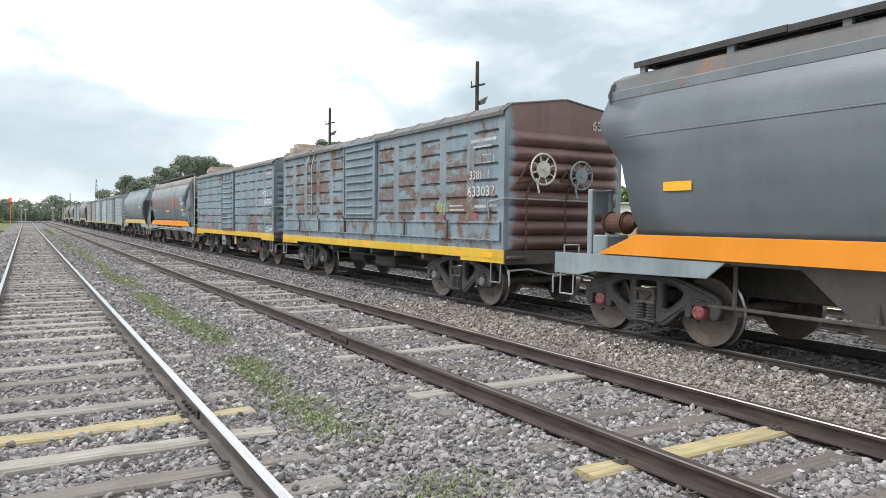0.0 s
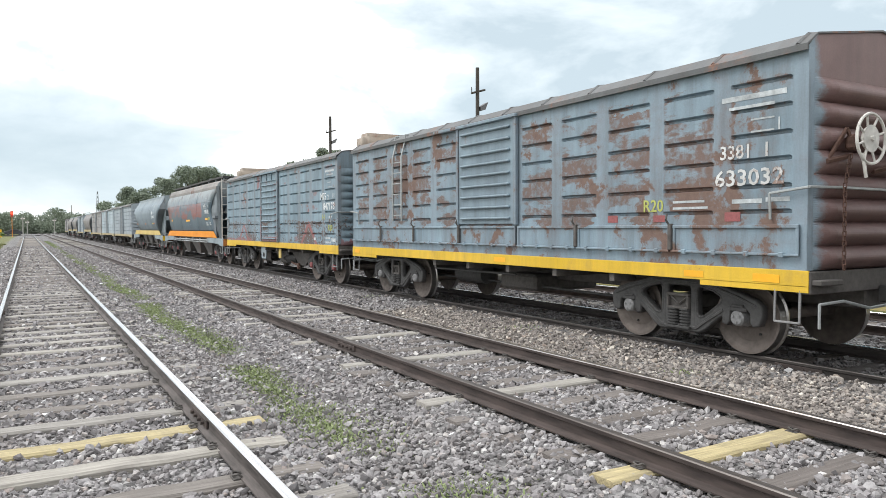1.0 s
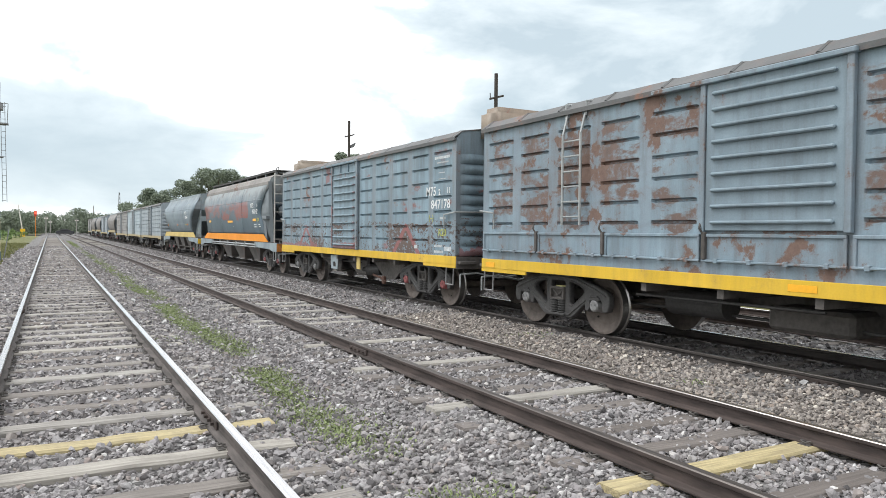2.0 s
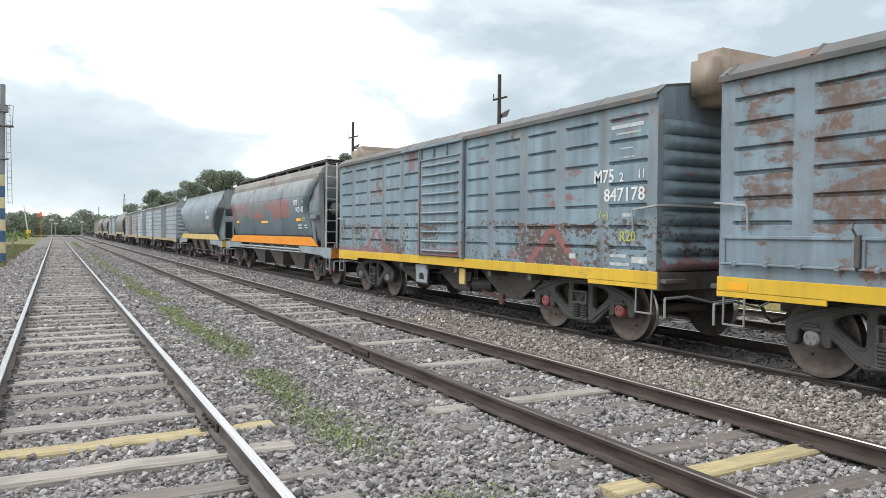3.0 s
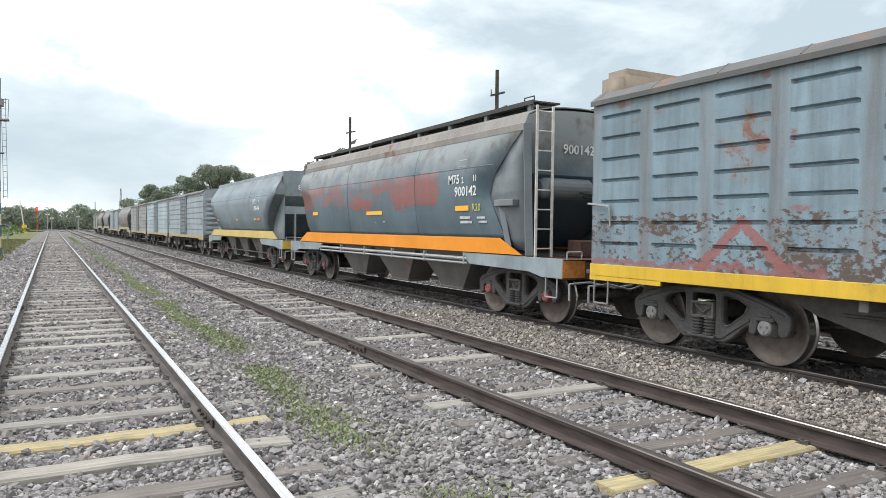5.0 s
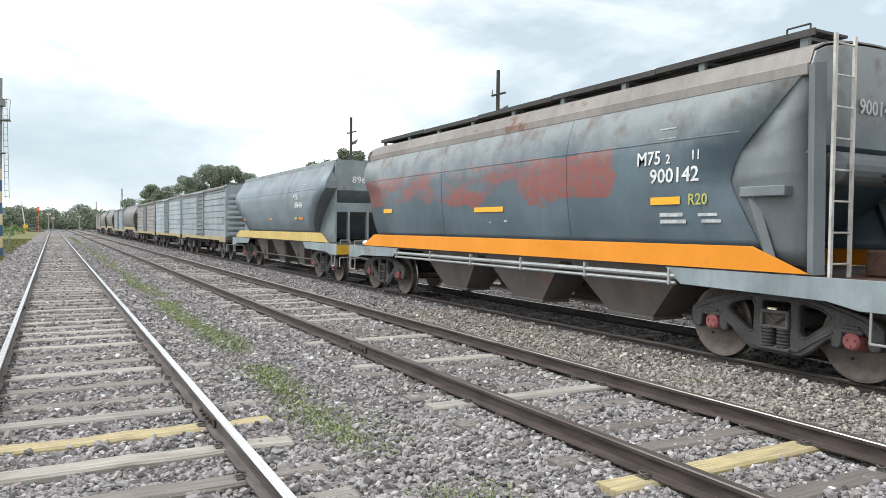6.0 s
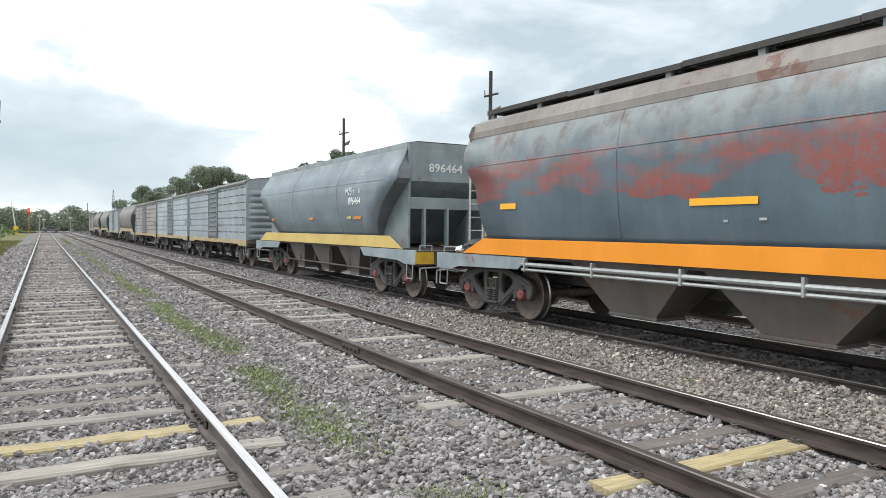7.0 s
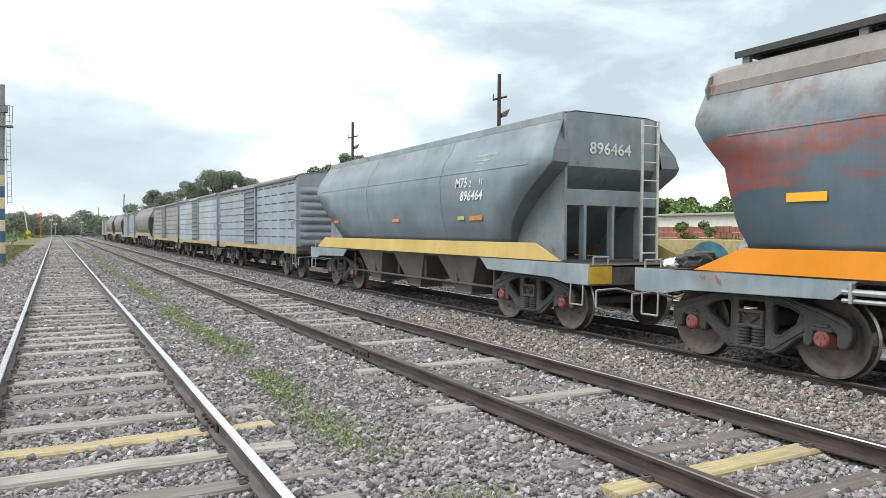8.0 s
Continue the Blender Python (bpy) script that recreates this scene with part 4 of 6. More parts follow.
    for k in range(len(pts) - 1):
        bm.faces.new((loops[0][k], loops[1][k], loops[1][k + 1], loops[0][k + 1]))
    bm.normal_update()
    bmesh.ops.solidify(bm, geom=bm.faces[:], thickness=0.02)
    part("roof", bm, (roof_paint or M["roof_grey"]) if style == "slope" else paint, w)
    bm = bmesh.new()
    for sx in (-1, 1):
        x = sx * profile[-1][0]
        box(bm, x - 0.05, x + 0.05, a0 + inset(edge_f, eave), b0 - inset(edge_r, eave), eave - 0.09, eave + 0.05, 0.01)
    part("eave_beam", bm, roof_paint or gusset, w)
    if walkway:
        n = 5
        long = (b0 - a0 - 0.5) / n
        board = box(bmesh.new(), -0.09, 0.09, 0, long - 0.02, 0.0, 0.03)
        board = mesh_of(board, "walkway_board")
        lip = mesh_of(box(bmesh.new(), -0.015, 0.015, 0, long - 0.01, -0.04, 0.04), "walkway_edge")
        for sx in (-1, 1):
            for i in range(n):
                sag = random.uniform(-0.025, 0.015)
                for k in range(3):
                    part("walkway_board", board, M["steel_dark"], w, "", pose(sx * (0.52 + 0.2 * k), a0 + 0.25 + long * i, top + 0.02 + sag))
                part("walkway_edge", lip, M["steel_dark"], w, "", pose(sx * 1.03, a0 + 0.25 + long * i, top + 0.02 + sag))
        arm = bmesh.new()
        box(arm, -0.03, 0.03, -0.05, 0.05, -(top - eave) + 0.1, 0.0)
        box(arm, -0.03, 0.7, -0.03, 0.03, -0.03, 0.01)
        arm = mesh_of(arm, "walkway_bracket")
        for k in range(9):
            y = a0 + 0.4 + (b0 - a0 - 0.8) * k / 8
            for sx in (-1, 1):
                part("walkway_bracket", arm, M["gusset_grey"], w, "", pose(sx * 0.98, y, top, 0, 0, 0 if sx < 0 else 180))
        bm = bmesh.new()
        y = a0 + 0.55
        rods(bm, [(-0.9, y - 0.15, top), (-0.9, y - 0.15, top + 0.17), (-0.9, y + 0.15, top + 0.17), (-0.9, y + 0.15, top)], 0.012, 6)
        part("grab_rail", bm, M["steel_dark"], w)
    # hopper chutes and centre sill under the body
    n = chute
    lead, tail, foot = (1.8, 2.9, 0.46) if style == "slope" else (2.6, 2.6, 0.3)
    span = (b0 - tail) - (a0 + lead)
    h = (span / n / 2 - 0.02) * (1.0 if style == "slope" else 0.78)
    bm = bmesh.new()
    t4 = [bm.verts.new(p) for p in ((-0.49, -h, 1.2), (0.49, -h, 1.2), (0.49, h, 1.2), (-0.49, h, 1.2))]
    b4 = [bm.verts.new(p) for p in ((-0.28, -foot, 0.38), (0.28, -foot, 0.38), (0.28, foot, 0.38), (-0.28, foot, 0.38))]
    for i in range(4):
        j = (i + 1) % 4
        bm.faces.new((t4[i], t4[j], b4[j], b4[i]))
    bm.faces.new(b4[::-1])
    bm.faces.new(t4)
    box(bm, -0.3, 0.3, -foot - 0.03, foot + 0.03, 0.33, 0.38, 0.01)
    bmesh.ops.recalc_face_normals(bm, faces=bm.faces[:])
    funnel = mesh_of(bm, "chute")
    for k in range(n):
        for x in (-0.735, 0.735):
            part("chute", funnel, M["chute_steel"], w, "dusty steel discharge chute", pose(x, a0 + lead + span * (k + 0.5) / n, 0))
    bm = bmesh.new()
    box(bm, -0.22, 0.22, f0, r0, 0.62, 1.08, 0.02)
    box(bm, -1.2, 1.2, a0 + 0.3, b0 - 0.3, 1.10, 1.16)
    part("centre_sill", bm, M["under_grey"], w)
    bm = bmesh.new()
    if pipes:
        for z, r in ((1.02, 0.035), (0.93, 0.024)):
            rod(bm, (-1.37, f0 + 3.0, z), (-1.37, r0 - 3.0, z), r, 8)
        for k in range(6):
            y = f0 + 3.1 + (r0 - f0 - 6.2) * k / 5
            box(bm, -1.41, -1.33, y - 0.02, y + 0.02, 0.9, 1.12, 0.005)
        part("side_pipe", bm, M["galv"], w, "two long galvanised pipes with clamps")
    else:
        for k in range(6):
            y = f0 + 3.1 + (r0 - f0 - 6.2) * k / 5
            rod(bm, (-1.1, y, 1.1), (-1.1, y, 0.55), 0.03, 6)
        rod(bm, (-1.1, f0 + 2.6, 0.56), (-1.1, r0 - 2.6, 0.56), 0.025, 6)
        part("side_pipe", bm, M["under_grey"], w)
    for y in (bogies[0] - mid, bogies[1] - mid):
        add_bogie(w, y, cap)
    return w, mid, half


def on_side(half, z, high):
    """Just clear of a hopper's bowed side between the heights z and z + high."""
    return -max(half(z - 0.03), half(z - 0.03 + high)) - 0.006


SLOPE_PROFILE = [(1.29, 1.36), (1.365, 1.75), (1.415, 2.2), (1.435, 2.72), (1.375, 3.07), (1.24, 3.43)]
DRUM_PROFILE = [(1.20, 1.36), (1.36, 1.75), (1.45, 2.2), (1.47, 2.65), (1.38, 2.98), (1.18, 3.28), (1.05, 3.60)]
BOX_RIBS = (1.38, 1.68, 1.99, 2.30, 2.61, 2.92, 3.23)
FLAP_RIBS = (1.72, 2.01, 2.31, 2.60, 2.90, 3.19)
SLOPE_FRONT = [(1.40, 0.68), (2.15, 1.05), (2.28, 1.04), (2.53, 0.9), (2.95, 0.5), (3.43, 0.15)]
SLOPE_REAR = [(1.40, 0.74), (1.66, 0.60), (2.15, 0.50), (2.40, 0.45), (2.62, 0.22), (2.98, -0.06), (3.43, 0.02)]
DRUM_FRONT = [(1.36, 1.72), (1.7, 1.55), (2.0, 1.25), (2.35, 0.80), (2.72, 0.22), (3.0, 0.27), (3.28, 0.38), (3.6, 0.40)]
DRUM_REAR = [(1.40, 1.80), (1.7, 1.55), (2.0, 1.15), (2.35, 0.65), (2.72, 0.10), (3.28, 0.05), (3.6, 0.40)]

# the wagons, from the head of the seen part to its tail
w, mid, half = hopper_wagon("clean dark grey hopper wagon with an orange skirt", -6.0, 8.80, -4.73, 7.80, M["hopper_grey"], M["orange"], SLOPE_PROFILE, SLOPE_FRONT, SLOPE_REAR, "round", bogies=(-4.45, 7.145), pipes=False, chute=3)
bars(w, [(6.60 - mid, 2.02, 0.46, 0.12)], on_side(half, 2.02, 0.12), M["sticker_orange"], "reflector")
bm = bmesh.new()
for x in (-1.28, -0.92):
    box(bm, x - 0.035, x + 0.035, 8.06 - mid, 8.16 - mid, 1.1, 2.1, 0.012)
box(bm, -1.25, -0.95, 8.10 - mid, 8.13 - mid, 1.72, 2.06, 0.008)
box(bm, -1.25, -0.95, 8.05 - mid, 8.09 - mid, 2.05, 2.09, 0.006)
box(bm, -1.33, -0.88, 7.72 - mid, 8.02 - mid, 1.1, 1.42, 0.02)
part("valve_stand", bm, M["frame_grey"], w, "grey steel stand for the brake valve")
bm = bmesh.new()
rod(bm, (-1.0, 7.98 - mid, 1.6), (-1.0, 7.62 - mid, 1.6), 0.145, 18)
rod(bm, (-1.0, 7.62 - mid, 1.6), (-1.0, 7.46 - mid, 1.6), 0.13, 18, 0.06)
for y in (7.99, 7.66):
    rod(bm, (-1.0, y + 0.015 - mid, 1.6), (-1.0, y - 0.015 - mid, 1.6), 0.17, 18)
rod(bm, (-1.0, 7.46 - mid, 1.6), (-1.0, 6.85 - mid, 1.57), 0.028, 8)
rods(bm, [(-1.0, 7.40 - mid, 1.62), (-1.12, 7.32 - mid, 1.38), (-1.15, 7.28 - mid, 1.12)], 0.035, 6)
part("brake_cylinder", bm, M["oxide"], w, "rusty brake cylinder")

w, mid, hw = covered_wagon("rusty blue-grey covered wagon with low side flaps", 10.25, 22.62, M["blue_grey"], M["brown_end"], door=(15.55, 17.34), door_paint=M["door_blue"], ribs=FLAP_RIBS, flaps=True, cap="grey", low=1.59, bogie_in=1.97, eave=3.49, ridge=3.80, corr=8, amp=0.125)
hand_wheel(w, -0.77, -6.185 - 0.33, 2.52, 0.27, M["white_paint"])
hand_wheel(w, 0.10, -6.185 - 0.33, 2.44, 0.25, M["frame_grey"])
lettering(w, "633032", 0.17, 0.62, -6.195, 3.33, M["letter_worn"], True)
lettering(w, "3381  1", 0.16, -hw - 0.006, 11.38 - mid, 2.38, M["letter_worn"])
lettering(w, "633032", 0.19, -hw - 0.006, 11.45 - mid, 2.06, M["letter_worn"], wide=1.15)
bars(w, [(13.3 - mid, 1.64, 0.2, 0.10), (12.43 - mid, 1.64, 0.2, 0.09), (11.3 - mid, 1.64, 0.22, 0.11)], -hw - 0.005, M["cap_red"], "red_patch")
lettering(w, "R20", 0.16, -hw - 0.006, 12.62 - mid, 1.78, M["letter_yellow"])
bars(w, [(11.35 - mid, 3.05, 0.85, 0.06), (11.25 - mid, 2.95, 0.6, 0.035), (10.95 - mid, 2.80, 0.3, 0.02), (10.95 - mid, 2.66, 0.3, 0.02)], -hw - 0.004, M["letter_faint"])
bars(w, [(12.1 - mid, 1.80, 0.55, 0.03), (12.1 - mid, 1.88, 0.5, 0.03), (11.2 - mid, 1.85, 0.4, 0.05), (10.75 - mid, 1.86, 0.3, 0.05), (10.6 - mid, 2.66, 0.02, 0.14)], -hw - 0.004, M["letter_faint"])
bars(w, [(11.9 - mid, 0.95, 0.3, 0.08), (10.9 - mid, 0.95, 0.34, 0.09), (16.2 - mid, 0.97, 0.35, 0.08), (22.5 - mid, 0.95, 0.3, 0.09)], -hw - 0.016, M["sticker_orange"], "reflector")
bm = bmesh.new()
for y in (19.69 - mid, 20.12 - mid):
    rods(bm, [(-hw - 0.10, y, 1.72), (-hw - 0.10, y, 3.13), (-hw - 0.0, y, 3.5)], 0.022, 6)
for k in range(6):
    z = 1.85 + 0.235 * k
    rod(bm, (-hw - 0.10, 19.69 - mid, z), (-hw - 0.10, 20.12 - mid, z), 0.013, 6)
rods(bm, [(-hw - 0.02, 19.66 - mid, 3.4), (-hw - 0.02, 19.66 - mid, 3.62), (-hw + 0.3, 19.66 - mid, 3.66)], 0.014, 6)
rods(bm, [(-hw - 0.02, 20.15 - mid, 3.4), (-hw - 0.02, 20.15 - mid, 3.62), (-hw + 0.3, 20.15 - mid, 3.66)], 0.014, 6)
part("ladder", bm, M["galv"], w, "grey side ladder")

w, mid, hw = covered_wagon("chalky blue-grey covered wagon with red paint blotches", 23.68, 36.0, M["blue_grey_b"], M["blue_grey_b"], door=(28.95, 30.75), ribs=BOX_RIBS, cap=("red", "grey"), bogie_in=1.90, eave=3.48, ridge=3.78, carlines=0.02, tanks=True, door_ribs=10, header=0.26, corr=10, amp=0.085)
x = -hw - 0.006
lettering(w, "M75", 0.19, x, 24.98 - mid, 2.37, M["letter_white"], wide=0.95)
lettering(w, "2", 0.13, x, 24.42 - mid, 2.37, M["letter_white"])
lettering(w, "11", 0.12, x, 24.06 - mid, 2.40, M["letter_white"])
lettering(w, "847178", 0.19, x, 24.75 - mid, 2.09, M["letter_white"], wide=1.05)
lettering(w, "R20", 0.15, x, 24.41 - mid, 1.51, M["letter_yellow"])
lettering(w, "(--)", 0.12, x, 24.85 - mid, 1.84, M["letter_yellow"])
bars(w, [(24.6 - mid, 3.13, 0.66, 0.055), (24.5 - mid, 3.04, 0.5, 0.03), (24.42 - mid, 2.70, 0.3, 0.02), (24.42 - mid, 2.83, 0.26, 0.02), (24.35 - mid, 1.86, 0.25, 0.05), (24.6 - mid, 1.27, 0.35, 0.05), (24.6 - mid, 1.15, 0.4, 0.05),
         (24.15 - mid, 1.20, 0.3, 0.09), (25.55 - mid, 1.22, 0.16, 0.08)], x + 0.002, M["letter_faint"])
arch = [(30.86 + 0.13 * math.cos(math.pi * k / 8), 0.62 + 0.10 * math.sin(math.pi * k / 8)) for k in range(9)] + [(30.73, 0.555), (30.99, 0.555)]
me = plate([(y - mid, z) for y, z in ((30.56, 0.89), (31.16, 0.89), (31.12, 0.50), (30.60, 0.50))], [[(y - mid, z) for y, z in arch]], 0.03, 0.005)
me.transform(Matrix.Translation((-hw + 0.06, 0, 0)))
part("hanger_plate", me, M["frame_grey"], w, "grey hanger plate with an arched hole")
bm = bmesh.new()
box(bm, -hw + 0.08, -hw + 0.11, 28.99 - mid, 29.22 - mid, 0.57, 0.89, 0.006)
part("tag_plate", bm, M["pale_yellow"], w, "dirty yellow tag plate")
for x, ring in ((-0.95, [(28.95, 0.90), (28.10, 0.38), (27.48, 0.38), (26.85, 0.78), (26.85, 0.90)]), (-0.95, [(31.0, 0.90), (30.0, 0.42), (29.35, 0.42), (29.25, 0.90)]), (-0.95, [(33.2, 0.90), (32.6, 0.66), (31.7, 0.42), (31.25, 0.42), (31.15, 0.90)])):
    for s in (-1, 1):
        one = plate([(y - mid, z) for y, z in ring], [], 0.03, 0.006)
        one.transform(Matrix.Translation((s * x, 0, 0)))
        part("truss_plate", one, M["under_grey"], w, "dusty hanging truss plate")
    low_y = sorted(y for y, z in ring if z < 0.45)
    bm = bmesh.new()
    box(bm, x + 0.016, -x - 0.016, low_y[0] - mid + 0.02, low_y[-1] - mid - 0.02, 0.385, 0.42, 0.005)
    part("truss_tie", bm, M["under_grey"], w)
bm = bmesh.new()
rod(bm, (-1.02, 29.05 - mid, 0.56), (-0.78, 28.72 - mid, 0.56), 0.15, 16)
rod(bm, (-1.12, 29.16 - mid, 0.56), (-1.02, 29.05 - mid, 0.56), 0.06, 12)
for y in (29.0, 28.9):
    rods(bm, [(-1.05, y - mid, 0.90), (-1.05, y - mid, 0.70)], 0.018, 6)
box(bm, -1.08, -1.02, 28.82 - mid, 29.06 - mid, 0.68, 0.71, 0.004)
part("brake_cylinder", bm, M["frame_cast"], w, "sooty brake cylinder on its hanger")
bm = bmesh.new()
rods(bm, [(-1.0, 28.75 - mid, 0.44), (-1.0, 28.05 - mid, 0.36), (-1.0, 27.95 - mid, 0.30)], 0.03, 6)
box(bm, -1.04, -0.96, 27.98 - mid, 28.12 - mid, 0.24, 0.44, 0.015)
part("brake_rigging", bm, M["oxide"], w, "rusty brake rigging lever")

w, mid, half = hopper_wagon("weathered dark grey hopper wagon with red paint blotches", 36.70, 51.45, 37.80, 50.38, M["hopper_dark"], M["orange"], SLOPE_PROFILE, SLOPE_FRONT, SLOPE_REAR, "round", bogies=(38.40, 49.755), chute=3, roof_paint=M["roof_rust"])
lettering(w, "M75", 0.18, on_side(half, 2.50, 0.18), 40.39 - mid, 2.50, M["letter_white"])
lettering(w, "2", 0.12, on_side(half, 2.50, 0.12), 39.86 - mid, 2.50, M["letter_white"])
lettering(w, "11", 0.12, on_side(half, 2.52, 0.12), 39.44 - mid, 2.52, M["letter_white"])
lettering(w, "900142", 0.19, on_side(half, 2.25, 0.19), 40.15 - mid, 2.25, M["letter_white"], wide=1.05)
lettering(w, "R20", 0.14, on_side(half, 1.95, 0.14), 39.50 - mid, 1.95, M["letter_yellow"])
lettering(w, "900142", 0.17, -0.51, 37.80 - mid + 0.04, 2.97, M["letter_white"], True)
for row in [(40.15 - mid, 1.96, 0.52, 0.10), (44.8 - mid, 1.93, 1.0, 0.09), (49.1 - mid, 1.97, 0.48, 0.10)]:
    bars(w, [row], on_side(half, row[1], row[3]), M["sticker_orange"], "reflector")
for row in [(40.0 - mid, 1.80, 0.4, 0.05), (40.0 - mid, 1.71, 0.45, 0.05), (39.35 - mid, 1.80, 0.3, 0.04), (39.3 - mid, 1.72, 0.3, 0.04), (40.0 - mid, 2.95, 0.3, 0.018), (40.0 - mid, 2.82, 0.3, 0.018), (44.3 - mid, 1.72, 0.06, 0.03), (43.8 - mid, 1.74, 0.1, 0.03)]:
    bars(w, [row], on_side(half, row[1], row[3]), M["letter_faint"])

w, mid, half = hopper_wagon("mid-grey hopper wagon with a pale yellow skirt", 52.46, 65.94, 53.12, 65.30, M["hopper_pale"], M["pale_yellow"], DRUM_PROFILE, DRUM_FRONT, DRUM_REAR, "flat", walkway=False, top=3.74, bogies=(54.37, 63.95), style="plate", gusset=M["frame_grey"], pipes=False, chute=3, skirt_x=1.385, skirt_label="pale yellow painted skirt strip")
lettering(w, "M75", 0.19, on_side(half, 2.50, 0.19), 56.5 - mid, 2.50, M["letter_white"], slant=0.25)
lettering(w, "2", 0.12, on_side(half, 2.50, 0.12), 55.95 - mid, 2.50, M["letter_white"], slant=0.25)
lettering(w, "11", 0.12, on_side(half, 2.52, 0.12), 55.6 - mid, 2.52, M["letter_white"], slant=0.25)
lettering(w, "896464", 0.19, on_side(half, 2.24, 0.19), 56.32 - mid, 2.24, M["letter_white"], wide=1.05, slant=0.25)
lettering(w, "896464", 0.20, -0.52, 53.12 - mid + 0.38, 2.98, M["letter_white"], True, wide=1.1)
for row in [(56.05 - mid, 1.85, 0.5, 0.09), (59.7 - mid, 1.85, 0.4, 0.08), (63.8 - mid, 1.86, 0.4, 0.08)]:
    bars(w, [row], on_side(half, row[1], row[3]), M["sticker_faded"], "reflector")
for row in [(56.5 - mid, 1.86, 0.26, 0.08)]:
    bars(w, [row], on_side(half, row[1], row[3]), M["letter_yellow"])
for row in [(55.9 - mid, 3.06, 0.8, 0.04), (55.8 - mid, 2.97, 0.5, 0.025), (55.75 - mid, 2.80, 0.26, 0.018), (55.75 - mid, 2.92, 0.26, 0.018)]:
    bars(w, [row], on_side(half, row[1], row[3]), M["letter_faint"])

for label, a, b, hop in (("pale grey covered wagon with lying ribs", 67.6, 80.4, 0), ("pale grey covered wagon, smooth pale panel beside its door", 81.2, 93.4, 0), ("pale grey covered wagon with a yellow sill", 94.3, 107.4, 0),
                         ("dull brown-grey hopper wagon", 108.6, 123.4, 1), ("grey covered wagon far down the train", 124.4, 137.0, 0), ("streaked brown-grey hopper wagon", 138.0, 152.6, 1), ("grey hopper wagon far down the train", 153.6, 168.2, 1), ("grey covered wagon at the train's tail", 169.2, 182.0, 0)):
    if hop:
        hopper_wagon(label, a, b, a + 0.8, b - 0.8, M["hopper_brown"], M["dusty_yellow"], DRUM_PROFILE, DRUM_FRONT, DRUM_REAR, "flat", walkway=False, top=3.74, bogies=(a + 1.9, b - 1.9), style="plate", gusset=M["frame_grey"], pipes=False, skirt_x=1.385, skirt_label="dusty yellow painted skirt strip")
    else:
        m = (a + b) / 2
        coat = M["pale_blue"] if "smooth" in label else M["dun_grey"] if "yellow sill" in label or "tail" in label else M["pale_grey"]
        covered_wagon(label, a, b, coat, coat, sill_paint=M["dusty_yellow"], door_paint=M["gusset_grey"], door=(m - 0.9, m + 0.9), ribs=BOX_RIBS, cap="grey", eave=3.42, ridge=3.68, door_ribs=10, carlines=0.02)


def crumpled(parent, x, y, z, size, seed, material, label):
    bm = bmesh.new()
    bmesh.ops.create_icosphere(bm, subdivisions=3, radius=1.0)
    for v in bm.verts:
        v.co *= 1 + 0.35 * noise.noise(v.co * 2.3 + Vector((seed, 0, 0))) + 0.18 * noise.noise(v.co * 6 + Vector((0, seed, 0)))
        v.co = Vector((v.co.x * size[0], v.co.y * size[1], max(-0.5, v.co.z) * size[2])) + Vector((x, y, z + 0.5 * size[2]))
    part("rubbish_bag", bm, material, parent, label)


hopper = train[3][0]
crumpled(hopper, -0.7, 50.95 - train[3][1], 1.14, (0.32, 0.24, 0.17), 2.0, M["hose"], "crumpled black plastic bag")
crumpled(hopper, -0.9, 51.18 - train[3][1], 1.14, (0.2, 0.14, 0.09), 5.0, M["letter_white"], "crumpled white plastic bag")
crumpled(hopper, -0.2, 50.2 - train[3][1], 1.14, (0.4, 0.35, 0.35), 8.0, M["bag"], "full grey plastic sack")


def motions():
    for w, mid in train:
        walk(w, [(t, pose(XT, mid - s, ZT)) for t, s in RUN])
    times = [k / 10 for k in range(81)]
    run = []
    for t in times:
        for (ta, sa), (tb, sb) in zip(RUN, RUN[1:]):
            if ta <= t <= tb:
                run.append(sa + (sb - sa) * (t - ta) / (tb - ta))
                break
    for w, y, a in spinning:
        walk(w, [(t, pose(0, y, WHEEL_R, math.degrees(a + s / WHEEL_R) % 360)) for t, s in zip(times, run)])
    walk(car_a, [(0.0, pose(-9.6, 221, -0.12)), (8.0, pose(43.2, 221, -0.12))])
    walk(car_b, [(0.0, pose(-44.0, 222.5, -0.12)), (8.0, pose(8.3, 222.5, -0.12))])


# ---- ground, tracks ----
def ground_z(x, y):
    """Ballast beds under the tracks, a shallow drain between the first two, verges at the sides."""
    pts = [(-900, -0.5), (-30, -0.5), (-6, -0.42), (-2.4, -0.40), (-1.3, -0.20), (-0.75, -0.17), (-0.45, -0.195), (1.1, -0.195), (1.4, -0.17), (1.75, -0.19), (1.95, -0.24), (2.35, -0.32), (2.9, -0.27), (3.4, -0.195), (3.6, -0.185), (3.85, -0.205), (5.35, -0.205), (5.6, -0.18), (5.9, -0.185), (6.5, -0.185),
           (7.0, -0.165), (7.35, -0.125), (7.58, -0.12), (7.76, -0.225), (9.7, -0.235), (10.4, -0.25), (11.0, -0.22), (14.2, -0.22), (15.2, -0.34), (30, -0.5), (900, -0.5)]
    for (xa, za), (xb, zb) in zip(pts, pts[1:]):
        if xa <= x <= xb:
            return za + (zb - za) * (x - xa) / (xb - xa)
    return -0.5


